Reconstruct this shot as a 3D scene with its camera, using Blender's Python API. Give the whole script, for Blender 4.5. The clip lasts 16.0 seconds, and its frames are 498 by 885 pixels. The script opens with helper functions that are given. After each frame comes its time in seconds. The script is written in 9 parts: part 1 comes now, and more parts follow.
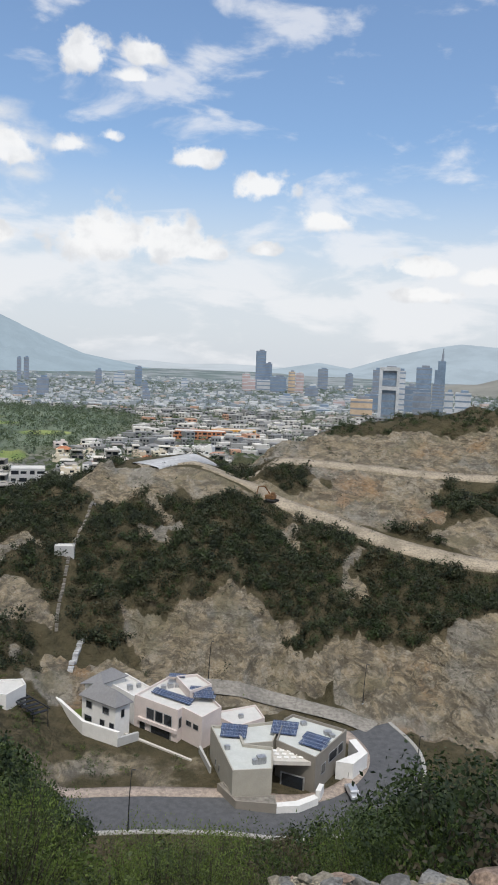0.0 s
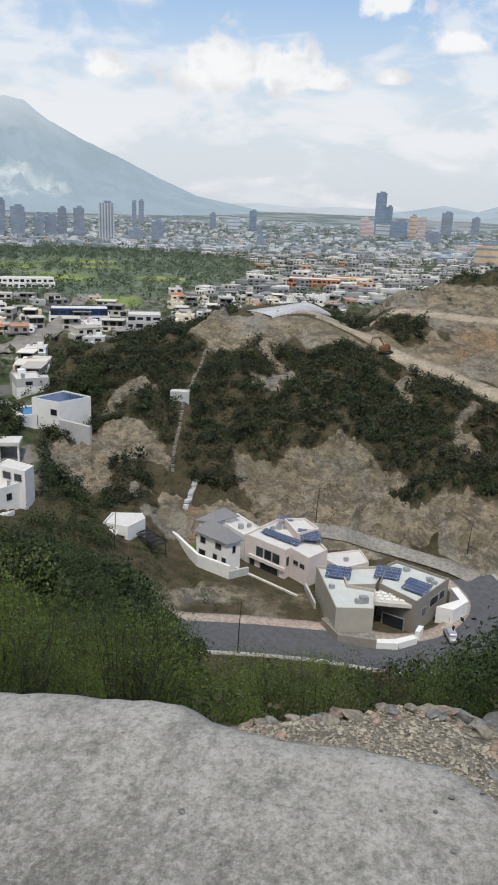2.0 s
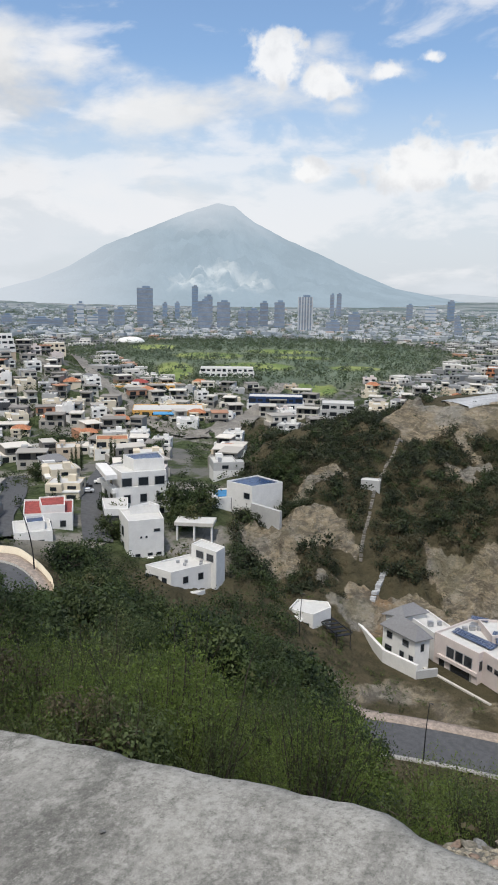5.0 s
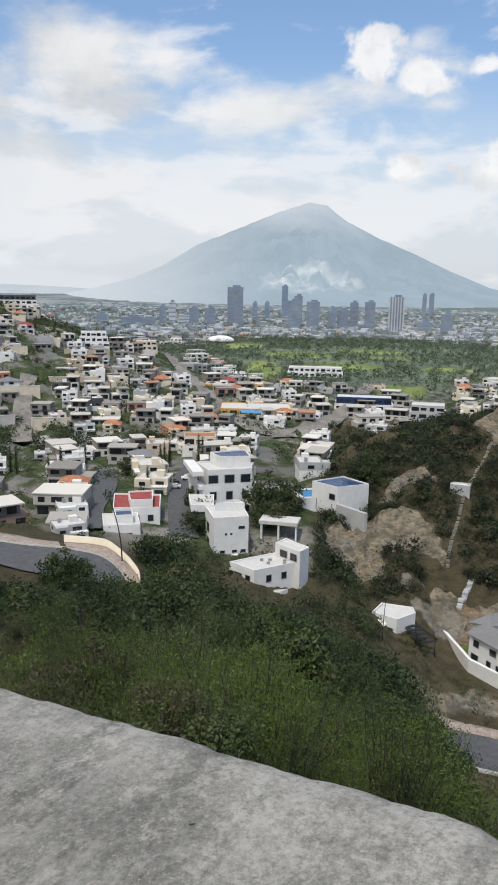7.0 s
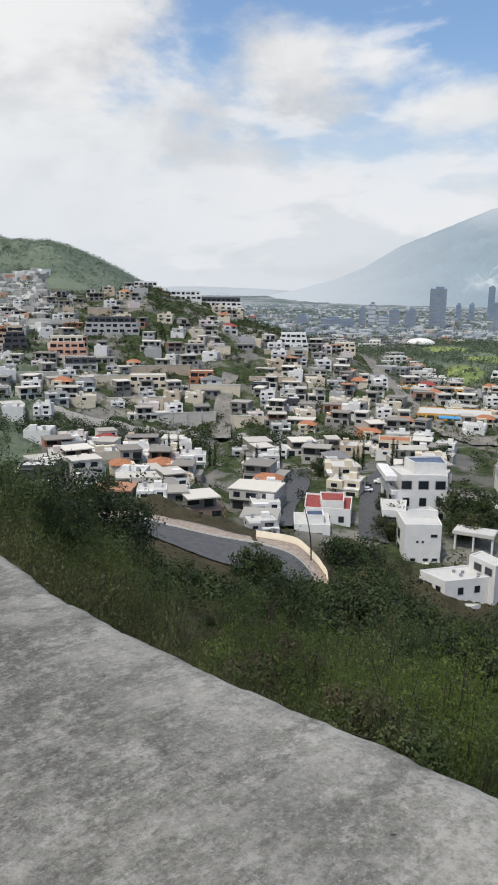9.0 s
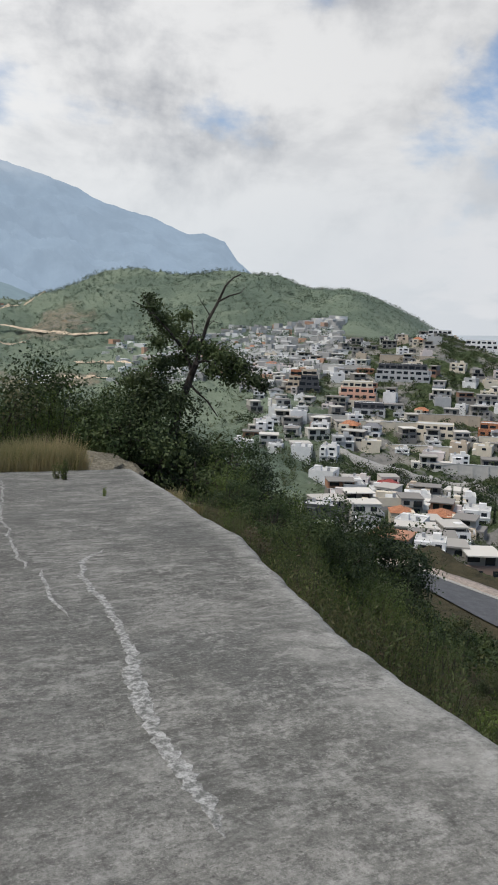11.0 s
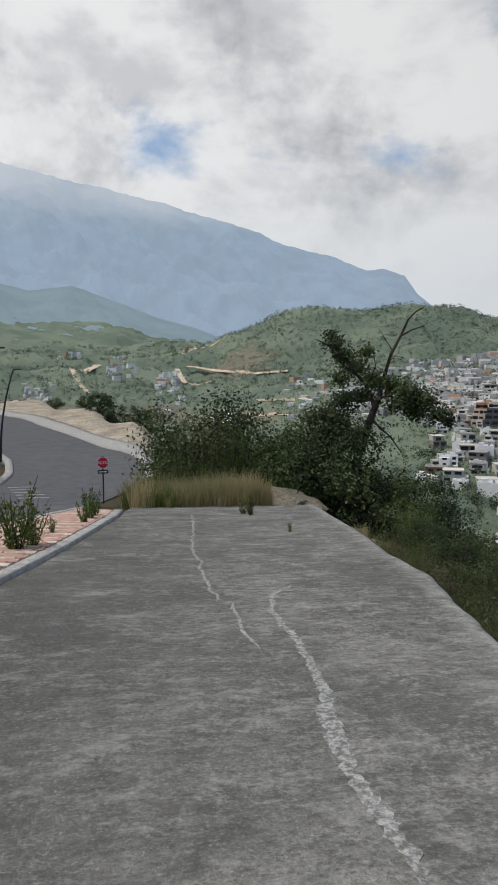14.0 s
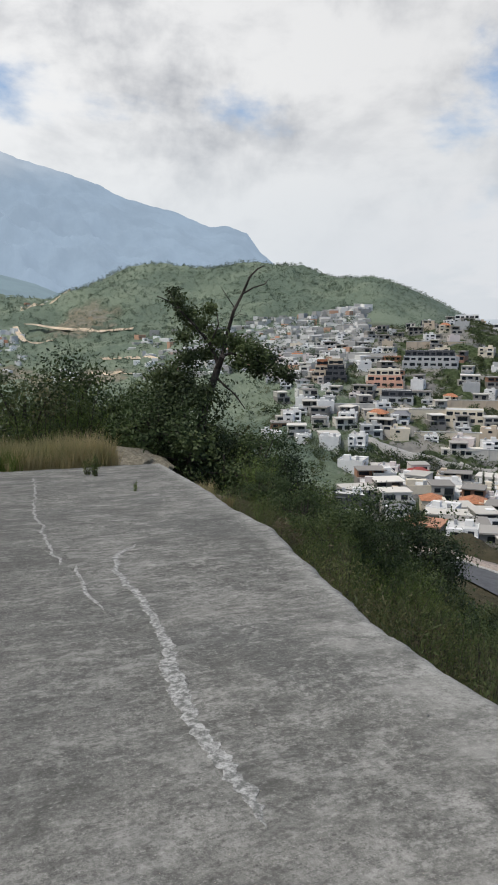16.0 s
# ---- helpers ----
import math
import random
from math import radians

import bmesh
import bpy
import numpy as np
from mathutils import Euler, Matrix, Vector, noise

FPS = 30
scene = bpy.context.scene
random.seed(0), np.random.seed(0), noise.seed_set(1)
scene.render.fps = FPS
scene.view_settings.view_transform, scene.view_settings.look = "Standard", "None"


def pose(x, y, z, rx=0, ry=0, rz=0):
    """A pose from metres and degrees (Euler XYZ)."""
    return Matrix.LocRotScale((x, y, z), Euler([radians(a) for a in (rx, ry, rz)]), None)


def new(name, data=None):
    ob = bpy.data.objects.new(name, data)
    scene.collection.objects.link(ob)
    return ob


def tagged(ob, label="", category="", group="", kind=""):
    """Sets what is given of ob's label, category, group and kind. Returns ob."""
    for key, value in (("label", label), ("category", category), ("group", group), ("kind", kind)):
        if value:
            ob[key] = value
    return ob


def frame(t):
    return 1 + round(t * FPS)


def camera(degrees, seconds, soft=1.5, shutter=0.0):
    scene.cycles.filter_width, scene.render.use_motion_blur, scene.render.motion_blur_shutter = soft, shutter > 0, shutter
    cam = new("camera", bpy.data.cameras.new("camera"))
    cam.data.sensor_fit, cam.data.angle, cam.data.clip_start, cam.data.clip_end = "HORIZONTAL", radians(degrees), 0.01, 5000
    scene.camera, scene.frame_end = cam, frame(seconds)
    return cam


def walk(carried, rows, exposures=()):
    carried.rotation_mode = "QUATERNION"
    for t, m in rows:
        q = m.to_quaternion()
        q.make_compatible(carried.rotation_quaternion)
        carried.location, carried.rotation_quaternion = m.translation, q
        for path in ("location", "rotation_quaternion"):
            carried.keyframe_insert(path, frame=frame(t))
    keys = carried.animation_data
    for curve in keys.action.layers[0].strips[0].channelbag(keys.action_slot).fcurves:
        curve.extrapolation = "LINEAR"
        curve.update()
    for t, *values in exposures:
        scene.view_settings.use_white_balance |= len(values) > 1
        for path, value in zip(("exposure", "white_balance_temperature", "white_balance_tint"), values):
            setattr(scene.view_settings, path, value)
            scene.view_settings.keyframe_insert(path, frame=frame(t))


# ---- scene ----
# The eye swings on a small arc as the one who holds it turns on the spot.
ARM, EYE_Z = 0.33, 1.6


def swing(yaw, pitch, roll):
    """A pose from the turn to the left, the tilt up and the lean, in degrees."""
    a = radians(yaw)
    return Matrix.Translation((-ARM * math.sin(a), ARM * math.cos(a), EYE_Z)) @ pose(0, 0, 0, 90 + pitch, 0, yaw) @ pose(0, 0, 0, 0, 0, roll)


PATH = [
    (0, 0.00, -5.82, 2.32), (0.5, 1.78, -9.86, 2.85), (1, 3.32, -15.59, 2.31),
    (1.5, 5.12, -17.13, 2.15), (2, 8.05, -17.38, 2.29), (2.5, 11.62, -17.10, 2.56),
    (3, 14.51, -15.80, 2.30), (3.5, 16.89, -13.70, 1.65), (4, 19.21, -12.02, 1.12),
    (4.5, 21.13, -11.32, 0.90), (5, 22.86, -11.19, 0.86), (5.2, 23.83, -11.14, 0.86),
    (7.3, 29.94, -11.37, 1.07), (7.5, 30.36, -11.39, 1.07), (8, 34.32, -11.65, 0.65),
    (8.5, 40.37, -11.78, 1.04), (9, 44.20, -11.42, 0.77), (9.5, 49.80, -10.36, 0.85),
    (9.7, 52.45, -9.92, 1.14), (11.8, 73.24, -6.75, 1.95), (12, 75.52, -6.03, 2.10),
    (12.5, 81.18, -3.75, 1.76), (13, 84.18, -2.84, 1.05), (13.5, 82.96, -4.26, 0.13),
    (14, 79.15, -5.91, -0.21), (14.5, 75.88, -6.97, -0.32), (15, 73.01, -8.03, -0.27),
    (15.5, 70.76, -8.70, -0.22), (16, 67.67, -9.07, -0.13),
]
cam = camera(36.13, 16.0, soft=1.8)
walk(cam, [(t, swing(a, b, c)) for t, a, b, c in PATH], exposures=((0.0, 0.14), (5.0, 0.15), (8.5, 0.12), (9.7, 0.04), (11.8, -0.12), (13.0, -0.2), (16.0, 0.0)))

# ---- sky, sun ----
SUN_TURN, SUN_HEIGHT = 188.0, 62.0  # degrees to the left of +y, degrees up
world = bpy.data.worlds.new("sky")
scene.world = world
world.use_nodes = True


def build_sky(nt):
    nt.nodes.clear()

    def node(kind, **values):
        n = nt.nodes.new(kind)
        for key, value in values.items():
            n.inputs[key].default_value = value
        return n

    def math_node(op, a, b=None, c=None):
        n = nt.nodes.new("ShaderNodeMath")
        n.operation = op
        for i, v in enumerate((a, b, c)):
            if v is None:
                continue
            if isinstance(v, (int, float)):
                n.inputs[i].default_value = v
            else:
                nt.links.new(v, n.inputs[i])
        return n.outputs[0]

    def ramp(value, lo, hi):
        n = nt.nodes.new("ShaderNodeMapRange")
        n.interpolation_type = "SMOOTHSTEP"
        nt.links.new(value, n.inputs[0])
        n.inputs[1].default_value, n.inputs[2].default_value = lo, hi
        return n.outputs[0]

    def mix(fac, a, b):
        n = nt.nodes.new("ShaderNodeMix")
        n.data_type = "RGBA"
        nt.links.new(fac, n.inputs[0])
        for socket, v in ((n.inputs[6], a), (n.inputs[7], b)):
            if isinstance(v, tuple):
                socket.default_value = (*v, 1)
            else:
                nt.links.new(v, socket)
        return n.outputs[2]

    coord = nt.nodes.new("ShaderNodeTexCoord").outputs["Generated"]
    split = nt.nodes.new("ShaderNodeSeparateXYZ")
    nt.links.new(coord, split.inputs[0])
    dx, dy, dz = split.outputs
    sky = nt.nodes.new("ShaderNodeTexSky")
    sky.sky_type, sky.sun_disc = "NISHITA", False
    sky.sun_elevation, sky.sun_rotation = radians(SUN_HEIGHT), radians(-SUN_TURN)
    sky.air_density, sky.dust_density, sky.ozone_density = 1.0, 2.2, 1.5
    clear = nt.nodes.new("ShaderNodeMix")
    clear.data_type, clear.blend_type = "RGBA", "MULTIPLY"
    clear.inputs[0].default_value = 1.0
    nt.links.new(sky.outputs[0], clear.inputs[6])
    clear.inputs[7].default_value = (0.136, 0.150, 0.160, 1)
    # bearing (degrees to the left of +y) and elevation of each direction
    turn = math_node("MULTIPLY", math_node("ARCTAN2", math_node("MULTIPLY", dx, -1.0), dy), 57.2958)
    rise = math_node("MULTIPLY", math_node("ARCSINE", dz), 57.2958)
    # cloud layer seen in perspective: directions laid on a plane overhead
    up = math_node("ADD", math_node("MAXIMUM", dz, 0.0), 0.22)
    flat = nt.nodes.new("ShaderNodeCombineXYZ")
    nt.links.new(math_node("DIVIDE", dx, up), flat.inputs[0])
    nt.links.new(math_node("DIVIDE", dy, up), flat.inputs[1])
    nt.links.new(math_node("MULTIPLY", dz, 2.2), flat.inputs[2])

    def clouds(scale, detail, shift, vector=None):
        place = nt.nodes.new("ShaderNodeMapping")
        nt.links.new(vector or flat.outputs[0], place.inputs[0])
        place.inputs["Location"].default_value = shift
        n = node("ShaderNodeTexNoise", Scale=scale, Detail=detail, Roughness=0.55, Distortion=0.1)
        nt.links.new(place.outputs[0], n.inputs["Vector"])
        return n.outputs[0]

    # heaped cloud in flattened directions, and the same a little higher, to light it from above
    def heaped(shift):
        place = nt.nodes.new("ShaderNodeMapping")
        nt.links.new(coord, place.inputs[0])
        place.inputs["Location"].default_value = (0.4, 0.9, 0.2 + shift)
        place.inputs["Scale"].default_value = (1.0, 1.0, 1.9)
        n = node("ShaderNodeTexNoise", Scale=4.4, Detail=10.0, Roughness=0.55, Distortion=0.2)
        nt.links.new(place.outputs[0], n.inputs["Vector"])
        return n.outputs[0]

    here, above = heaped(0.0), heaped(0.10)
    billow = math_node("ADD", math_node("MULTIPLY", clouds(1.3, 8.0, (3.1, 0.4, 0.0)), 0.4), math_node("MULTIPLY", here, 0.6))
    broad = clouds(0.6, 3.0, (1.7, 5.2, 0.0))
    puffs = clouds(24.0, 8.0, (0.3, 0.1, 0.7), coord)
    # single heaps of cumulus on the clear side: bearing, elevation, half width, half height
    heap = None
    for a, e, w, h in ((12.7, 20.2, 2.3, 2.2), (8.6, 20.6, 2.0, 1.5), (9.2, 19.2, 2.1, 0.8), (17.8, 14.1, 2.6, 1.8), (13.6, 14.5, 1.7, 1.0), (10.8, 15.4, 1.2, 0.8), (4.6, 14.3, 2.6, 1.4), (-0.2, 12.5, 3.4, 1.9), (-4.9, 10.4, 3.2, 1.5), (11.2, 8.4, 4.4, 3.2), (6.6, 8.4, 4.4, 2.9), (3.9, 8.0, 2.6, 1.4), (-0.6, 8.3, 1.4, 0.9), (-12.2, 7.2, 4.4, 1.4), (-12.6, 5.4, 3.4, 1.1), (-16.6, 6.6, 2.9, 1.3), (21.4, 15.2, 3.2, 3.4), (17.8, 13.8, 2.8, 2.0), (19.1, 8.2, 2.5, 1.5)):
        u = math_node("DIVIDE", math_node("SUBTRACT", turn, a), w)
        v = math_node("DIVIDE", math_node("SUBTRACT", rise, e), h)
        v = math_node("MAXIMUM", v, math_node("MULTIPLY", v, -1.8))  # flat below, heaped above
        d = math_node("SQRT", math_node("ADD", math_node("MULTIPLY", u, u), math_node("MULTIPLY", v, v)))
        one = math_node("SUBTRACT", 1.0, d)
        heap = one if heap is None else math_node("MAXIMUM", heap, one)
    heaps = ramp(math_node("ADD", heap, math_node("MULTIPLY", math_node("SUBTRACT", puffs, 0.5), 2.3)), 0.14, 0.55)
    # more cloud towards the mountains, clearer on the open side
    side = nt.nodes.new("ShaderNodeMapRange")
    nt.links.new(turn, side.inputs[0])
    for i, q in enumerate((2.0, 58.0, -0.16, 0.09)):
        side.inputs[i + 1].default_value = q
    amount = math_node("ADD", math_node("ADD", math_node("MULTIPLY", billow, 0.75), math_node("MULTIPLY", broad, 0.35)), side.outputs[0])
    cover = ramp(amount, 0.485, 0.585)
    under = math_node("SUBTRACT", above, here)
    # rounded heads: grey hearts with bright rims, broken up by a finer noise
    warp = node("ShaderNodeTexNoise", Scale=4.0, Detail=6.0, Roughness=0.6)
    nt.links.new(coord, warp.inputs["Vector"])
    shift_ = nt.nodes.new("ShaderNodeVectorMath")
    shift_.operation = "MULTIPLY_ADD"
    nt.links.new(warp.outputs[1], shift_.inputs[0])
    shift_.inputs[1].default_value = (0.30, 0.30, 0.30)
    nt.links.new(coord, shift_.inputs[2])
    cell = node("ShaderNodeTexVoronoi", Scale=5.6)
    cell.feature = "SMOOTH_F1"
    cell.inputs["Smoothness"].default_value = 0.7
    nt.links.new(shift_.outputs[0], cell.inputs["Vector"])
    heart = ramp(math_node("ADD", cell.outputs[0], math_node("MULTIPLY", math_node("SUBTRACT", puffs, 0.5), 0.5)), 0.58, 0.16)
    thick = math_node("ADD", math_node("MULTIPLY", heart, 0.65), math_node("MULTIPLY", ramp(math_node("ADD", under, math_node("MULTIPLY", math_node("SUBTRACT", here, 0.5), 0.25)), -0.04, 0.16), 0.45))
    # brighter cloud on the sun's side
    bright = nt.nodes.new("ShaderNodeMapRange")
    nt.links.new(turn, bright.inputs[0])
    for i, q in enumerate((45.0, 88.0, 0.80, 0.93)):
        bright.inputs[i + 1].default_value = q
    heavy = nt.nodes.new("ShaderNodeMapRange")
    nt.links.new(turn, heavy.inputs[0])
    for i, q in enumerate((30.0, 80.0, 0.35, 1.0)):
        heavy.inputs[i + 1].default_value = q
    white = mix(math_node("MULTIPLY", thick, heavy.outputs[0]), (1.0, 0.995, 0.985), (0.37, 0.385, 0.42))
    lit = nt.nodes.new("ShaderNodeVectorMath")
    lit.operation = "SCALE"
    nt.links.new(white, lit.inputs[0])
    nt.links.new(bright.outputs[0], lit.inputs["Scale"])
    body = mix(math_node("MULTIPLY", cover, 0.94), clear.outputs[2], lit.outputs[0])
    # milky air towards the horizon
    low = ramp(dz, 0.28, 0.06)
    veil = nt.nodes.new("ShaderNodeMix")
    veil.data_type = "RGBA"
    nt.links.new(ramp(turn, 42.0, 90.0), veil.inputs[0])
    veil.inputs[6].default_value, veil.inputs[7].default_value = (0.645, 0.685, 0.735, 1), (0.77, 0.81, 0.845, 1)
    air = mix(math_node("MULTIPLY", low, 0.88), body, veil.outputs[2])
    # a low bank of soft cumulus over the horizon
    shelf = nt.nodes.new("ShaderNodeMapping")
    nt.links.new(coord, shelf.inputs[0])
    shelf.inputs["Location"].default_value, shelf.inputs["Scale"].default_value = (0.7, 0.2, 0.45), (1.0, 1.0, 2.6)
    bank = node("ShaderNodeTexNoise", Scale=7.5, Detail=9.0, Roughness=0.55, Distortion=0.3)
    nt.links.new(shelf.outputs[0], bank.inputs["Vector"])
    span = math_node("MULTIPLY", ramp(rise, 1.0, 5.0), ramp(rise, 12.5, 6.0))
    thickset = ramp(math_node("ADD", bank.outputs[0], math_node("MULTIPLY", span, 0.16)), 0.54, 0.70)
    air = mix(math_node("MULTIPLY", math_node("MULTIPLY", thickset, ramp(turn, 66.0, 40.0)), 0.62), air, (0.83, 0.83, 0.845))
    crest = mix(ramp(math_node("SUBTRACT", puffs, math_node("MULTIPLY", heap, 0.2)), 0.35, 0.6), (0.86, 0.86, 0.86), (0.68, 0.69, 0.71))
    air = mix(math_node("MULTIPLY", heaps, 0.92), air, crest)
    out = node("ShaderNodeOutputWorld")
    shade = node("ShaderNodeBackground", Strength=1.0)
    nt.links.new(air, shade.inputs[0])
    nt.links.new(shade.outputs[0], out.inputs[0])


build_sky(world.node_tree)
sun = new("sun", bpy.data.lights.new("sun", "SUN"))
sun.data.energy, sun.data.angle, sun.data.color = 2.7, radians(3), (1.0, 0.95, 0.88)
sun.matrix_world = pose(0, 0, 0, 0, 0, SUN_TURN) @ pose(0, 0, 0, -(90 - SUN_HEIGHT), 0, 0)

# ---- materials ----


class Mat:
    """A node material, written step by step."""

    def __init__(self, name):
        self.mat = bpy.data.materials.new(name)
        self.mat.use_nodes = True
        self.nt = self.mat.node_tree
        self.bsdf = self.nt.nodes["Principled BSDF"]
        self.out = self.nt.nodes["Material Output"]

    def link(self, a, b):
        self.nt.links.new(a, b)

    def put(self, socket, v):
        if isinstance(v, tuple):
            socket.default_value = (*v, 1) if len(v) == 3 and len(socket.default_value) == 4 else v
        elif isinstance(v, (int, float)):
            socket.default_value = v
        else:
            self.link(v, socket)

    def pos(self):
        return self.nt.nodes.new("ShaderNodeNewGeometry").outputs["Position"]

    def local(self):
        return self.nt.nodes.new("ShaderNodeTexCoord").outputs["Object"]

    def noise(self, scale, detail=4.0, where=None, rough=0.55, stretch=None, distort=0.0):
        n = self.nt.nodes.new("ShaderNodeTexNoise")
        n.inputs["Scale"].default_value, n.inputs["Detail"].default_value = scale, detail
        n.inputs["Roughness"].default_value, n.inputs["Distortion"].default_value = rough, distort
        where = where or self.pos()
        if stretch:
            m = self.nt.nodes.new("ShaderNodeMapping")
            m.inputs["Scale"].default_value = stretch[:3]
            if len(stretch) > 3:
                m.inputs["Rotation"].default_value = (0, 0, radians(stretch[3]))
            self.link(where, m.inputs[0])
            where = m.outputs[0]
        self.link(where, n.inputs["Vector"])
        return n.outputs[0]

    def voronoi(self, scale, feature="F1", out=0, where=None, stretch=None):
        n = self.nt.nodes.new("ShaderNodeTexVoronoi")
        n.feature = feature
        n.inputs["Scale"].default_value = scale
        where = where or self.pos()
        if stretch:
            m = self.nt.nodes.new("ShaderNodeMapping")
            m.inputs["Scale"].default_value = stretch
            self.link(where, m.inputs[0])
            where = m.outputs[0]
        self.link(where, n.inputs["Vector"])
        return n.outputs[out]

    def ramp(self, v, lo, hi, a=0.0, b=1.0):
        n = self.nt.nodes.new("ShaderNodeMapRange")
        n.interpolation_type = "SMOOTHSTEP"
        self.link(v, n.inputs[0])
        for i, x in enumerate((lo, hi, a, b)):
            n.inputs[i + 1].default_value = x
        return n.outputs[0]

    def mix(self, fac, a, b, blend="MIX"):
        n = self.nt.nodes.new("ShaderNodeMix")
        n.data_type, n.blend_type = "RGBA", blend
        self.put(n.inputs[0], fac)
        self.put(n.inputs[6], a)
        self.put(n.inputs[7], b)
        return n.outputs[2]

    def math(self, op, a, b=0.0):
        n = self.nt.nodes.new("ShaderNodeMath")
        n.operation = op
        self.put(n.inputs[0], a)
        self.put(n.inputs[1], b)
        return n.outputs[0]

    def rand(self, island=False):
        if island:
            return self.nt.nodes.new("ShaderNodeNewGeometry").outputs["Random Per Island"]
        return self.nt.nodes.new("ShaderNodeObjectInfo").outputs["Random"]

    def attr(self, name):
        n = self.nt.nodes.new("ShaderNodeAttribute")
        n.attribute_name = name
        return n

    def bump(self, height, strength=0.4, distance=0.02):
        n = self.nt.nodes.new("ShaderNodeBump")
        n.inputs["Strength"].default_value, n.inputs["Distance"].default_value = strength, distance
        self.link(height, n.inputs["Height"])
        self.link(n.outputs[0], self.bsdf.inputs["Normal"])
        return self

    def done(self, colour, rough=0.85, metal=0.0, spec=0.3):
        self.put(self.bsdf.inputs["Base Color"], colour)
        self.put(self.bsdf.inputs["Roughness"], rough)
        self.put(self.bsdf.inputs["Metallic"], metal)
        self.bsdf.inputs["Specular IOR Level"].default_value = spec
        return self.mat


def plain(name, colour, rough=0.8, metal=0.0, vary=0.12, scale=3.0, relief=0.0, spec=0.3):
    """Paint, plaster or metal with faint stains at two scales."""
    m = Mat(name)
    n = m.math("MULTIPLY", m.noise(scale, 5), m.noise(scale * 9, 3))
    dark = tuple(c * (1 - 2.2 * vary) for c in colour)
    lite = tuple(min(1, c * (1 + vary)) for c in colour)
    if relief:
        m.bump(m.noise(scale * 14, 4), relief, 0.01)
    return m.done(m.mix(m.ramp(n, 0.1, 0.42), dark, lite), rough, metal, spec)


def foliage(name, dark, lite, dry, thin=0.35):
    """Leaves: three tones by leaf, some light through them."""
    m = Mat(name)
    r = m.rand(True)
    tone = m.math("ADD", m.math("MULTIPLY", m.ramp(m.noise(0.31, 3), 0.33, 0.67), 0.72), m.math("MULTIPLY", r, 0.28))
    c = m.mix(m.ramp(tone, 0.08, 0.92), dark, lite)
    c = m.mix(m.ramp(m.math("ADD", m.noise(0.11, 4), m.math("MULTIPLY", r, 0.10)), 0.60, 0.72, 0, 0.65), c, dry)
    m.done(c, 0.6, spec=0.25)
    m.bsdf.inputs["Subsurface Weight"].default_value = 0.0
    t = m.nt.nodes.new("ShaderNodeBsdfTranslucent")
    m.link(c, t.inputs[0])
    j = m.nt.nodes.new("ShaderNodeMixShader")
    j.inputs[0].default_value = thin
    m.link(m.bsdf.outputs[0], j.inputs[1])
    m.link(t.outputs[0], j.inputs[2])
    m.link(j.outputs[0], m.out.inputs[0])
    return m.mat


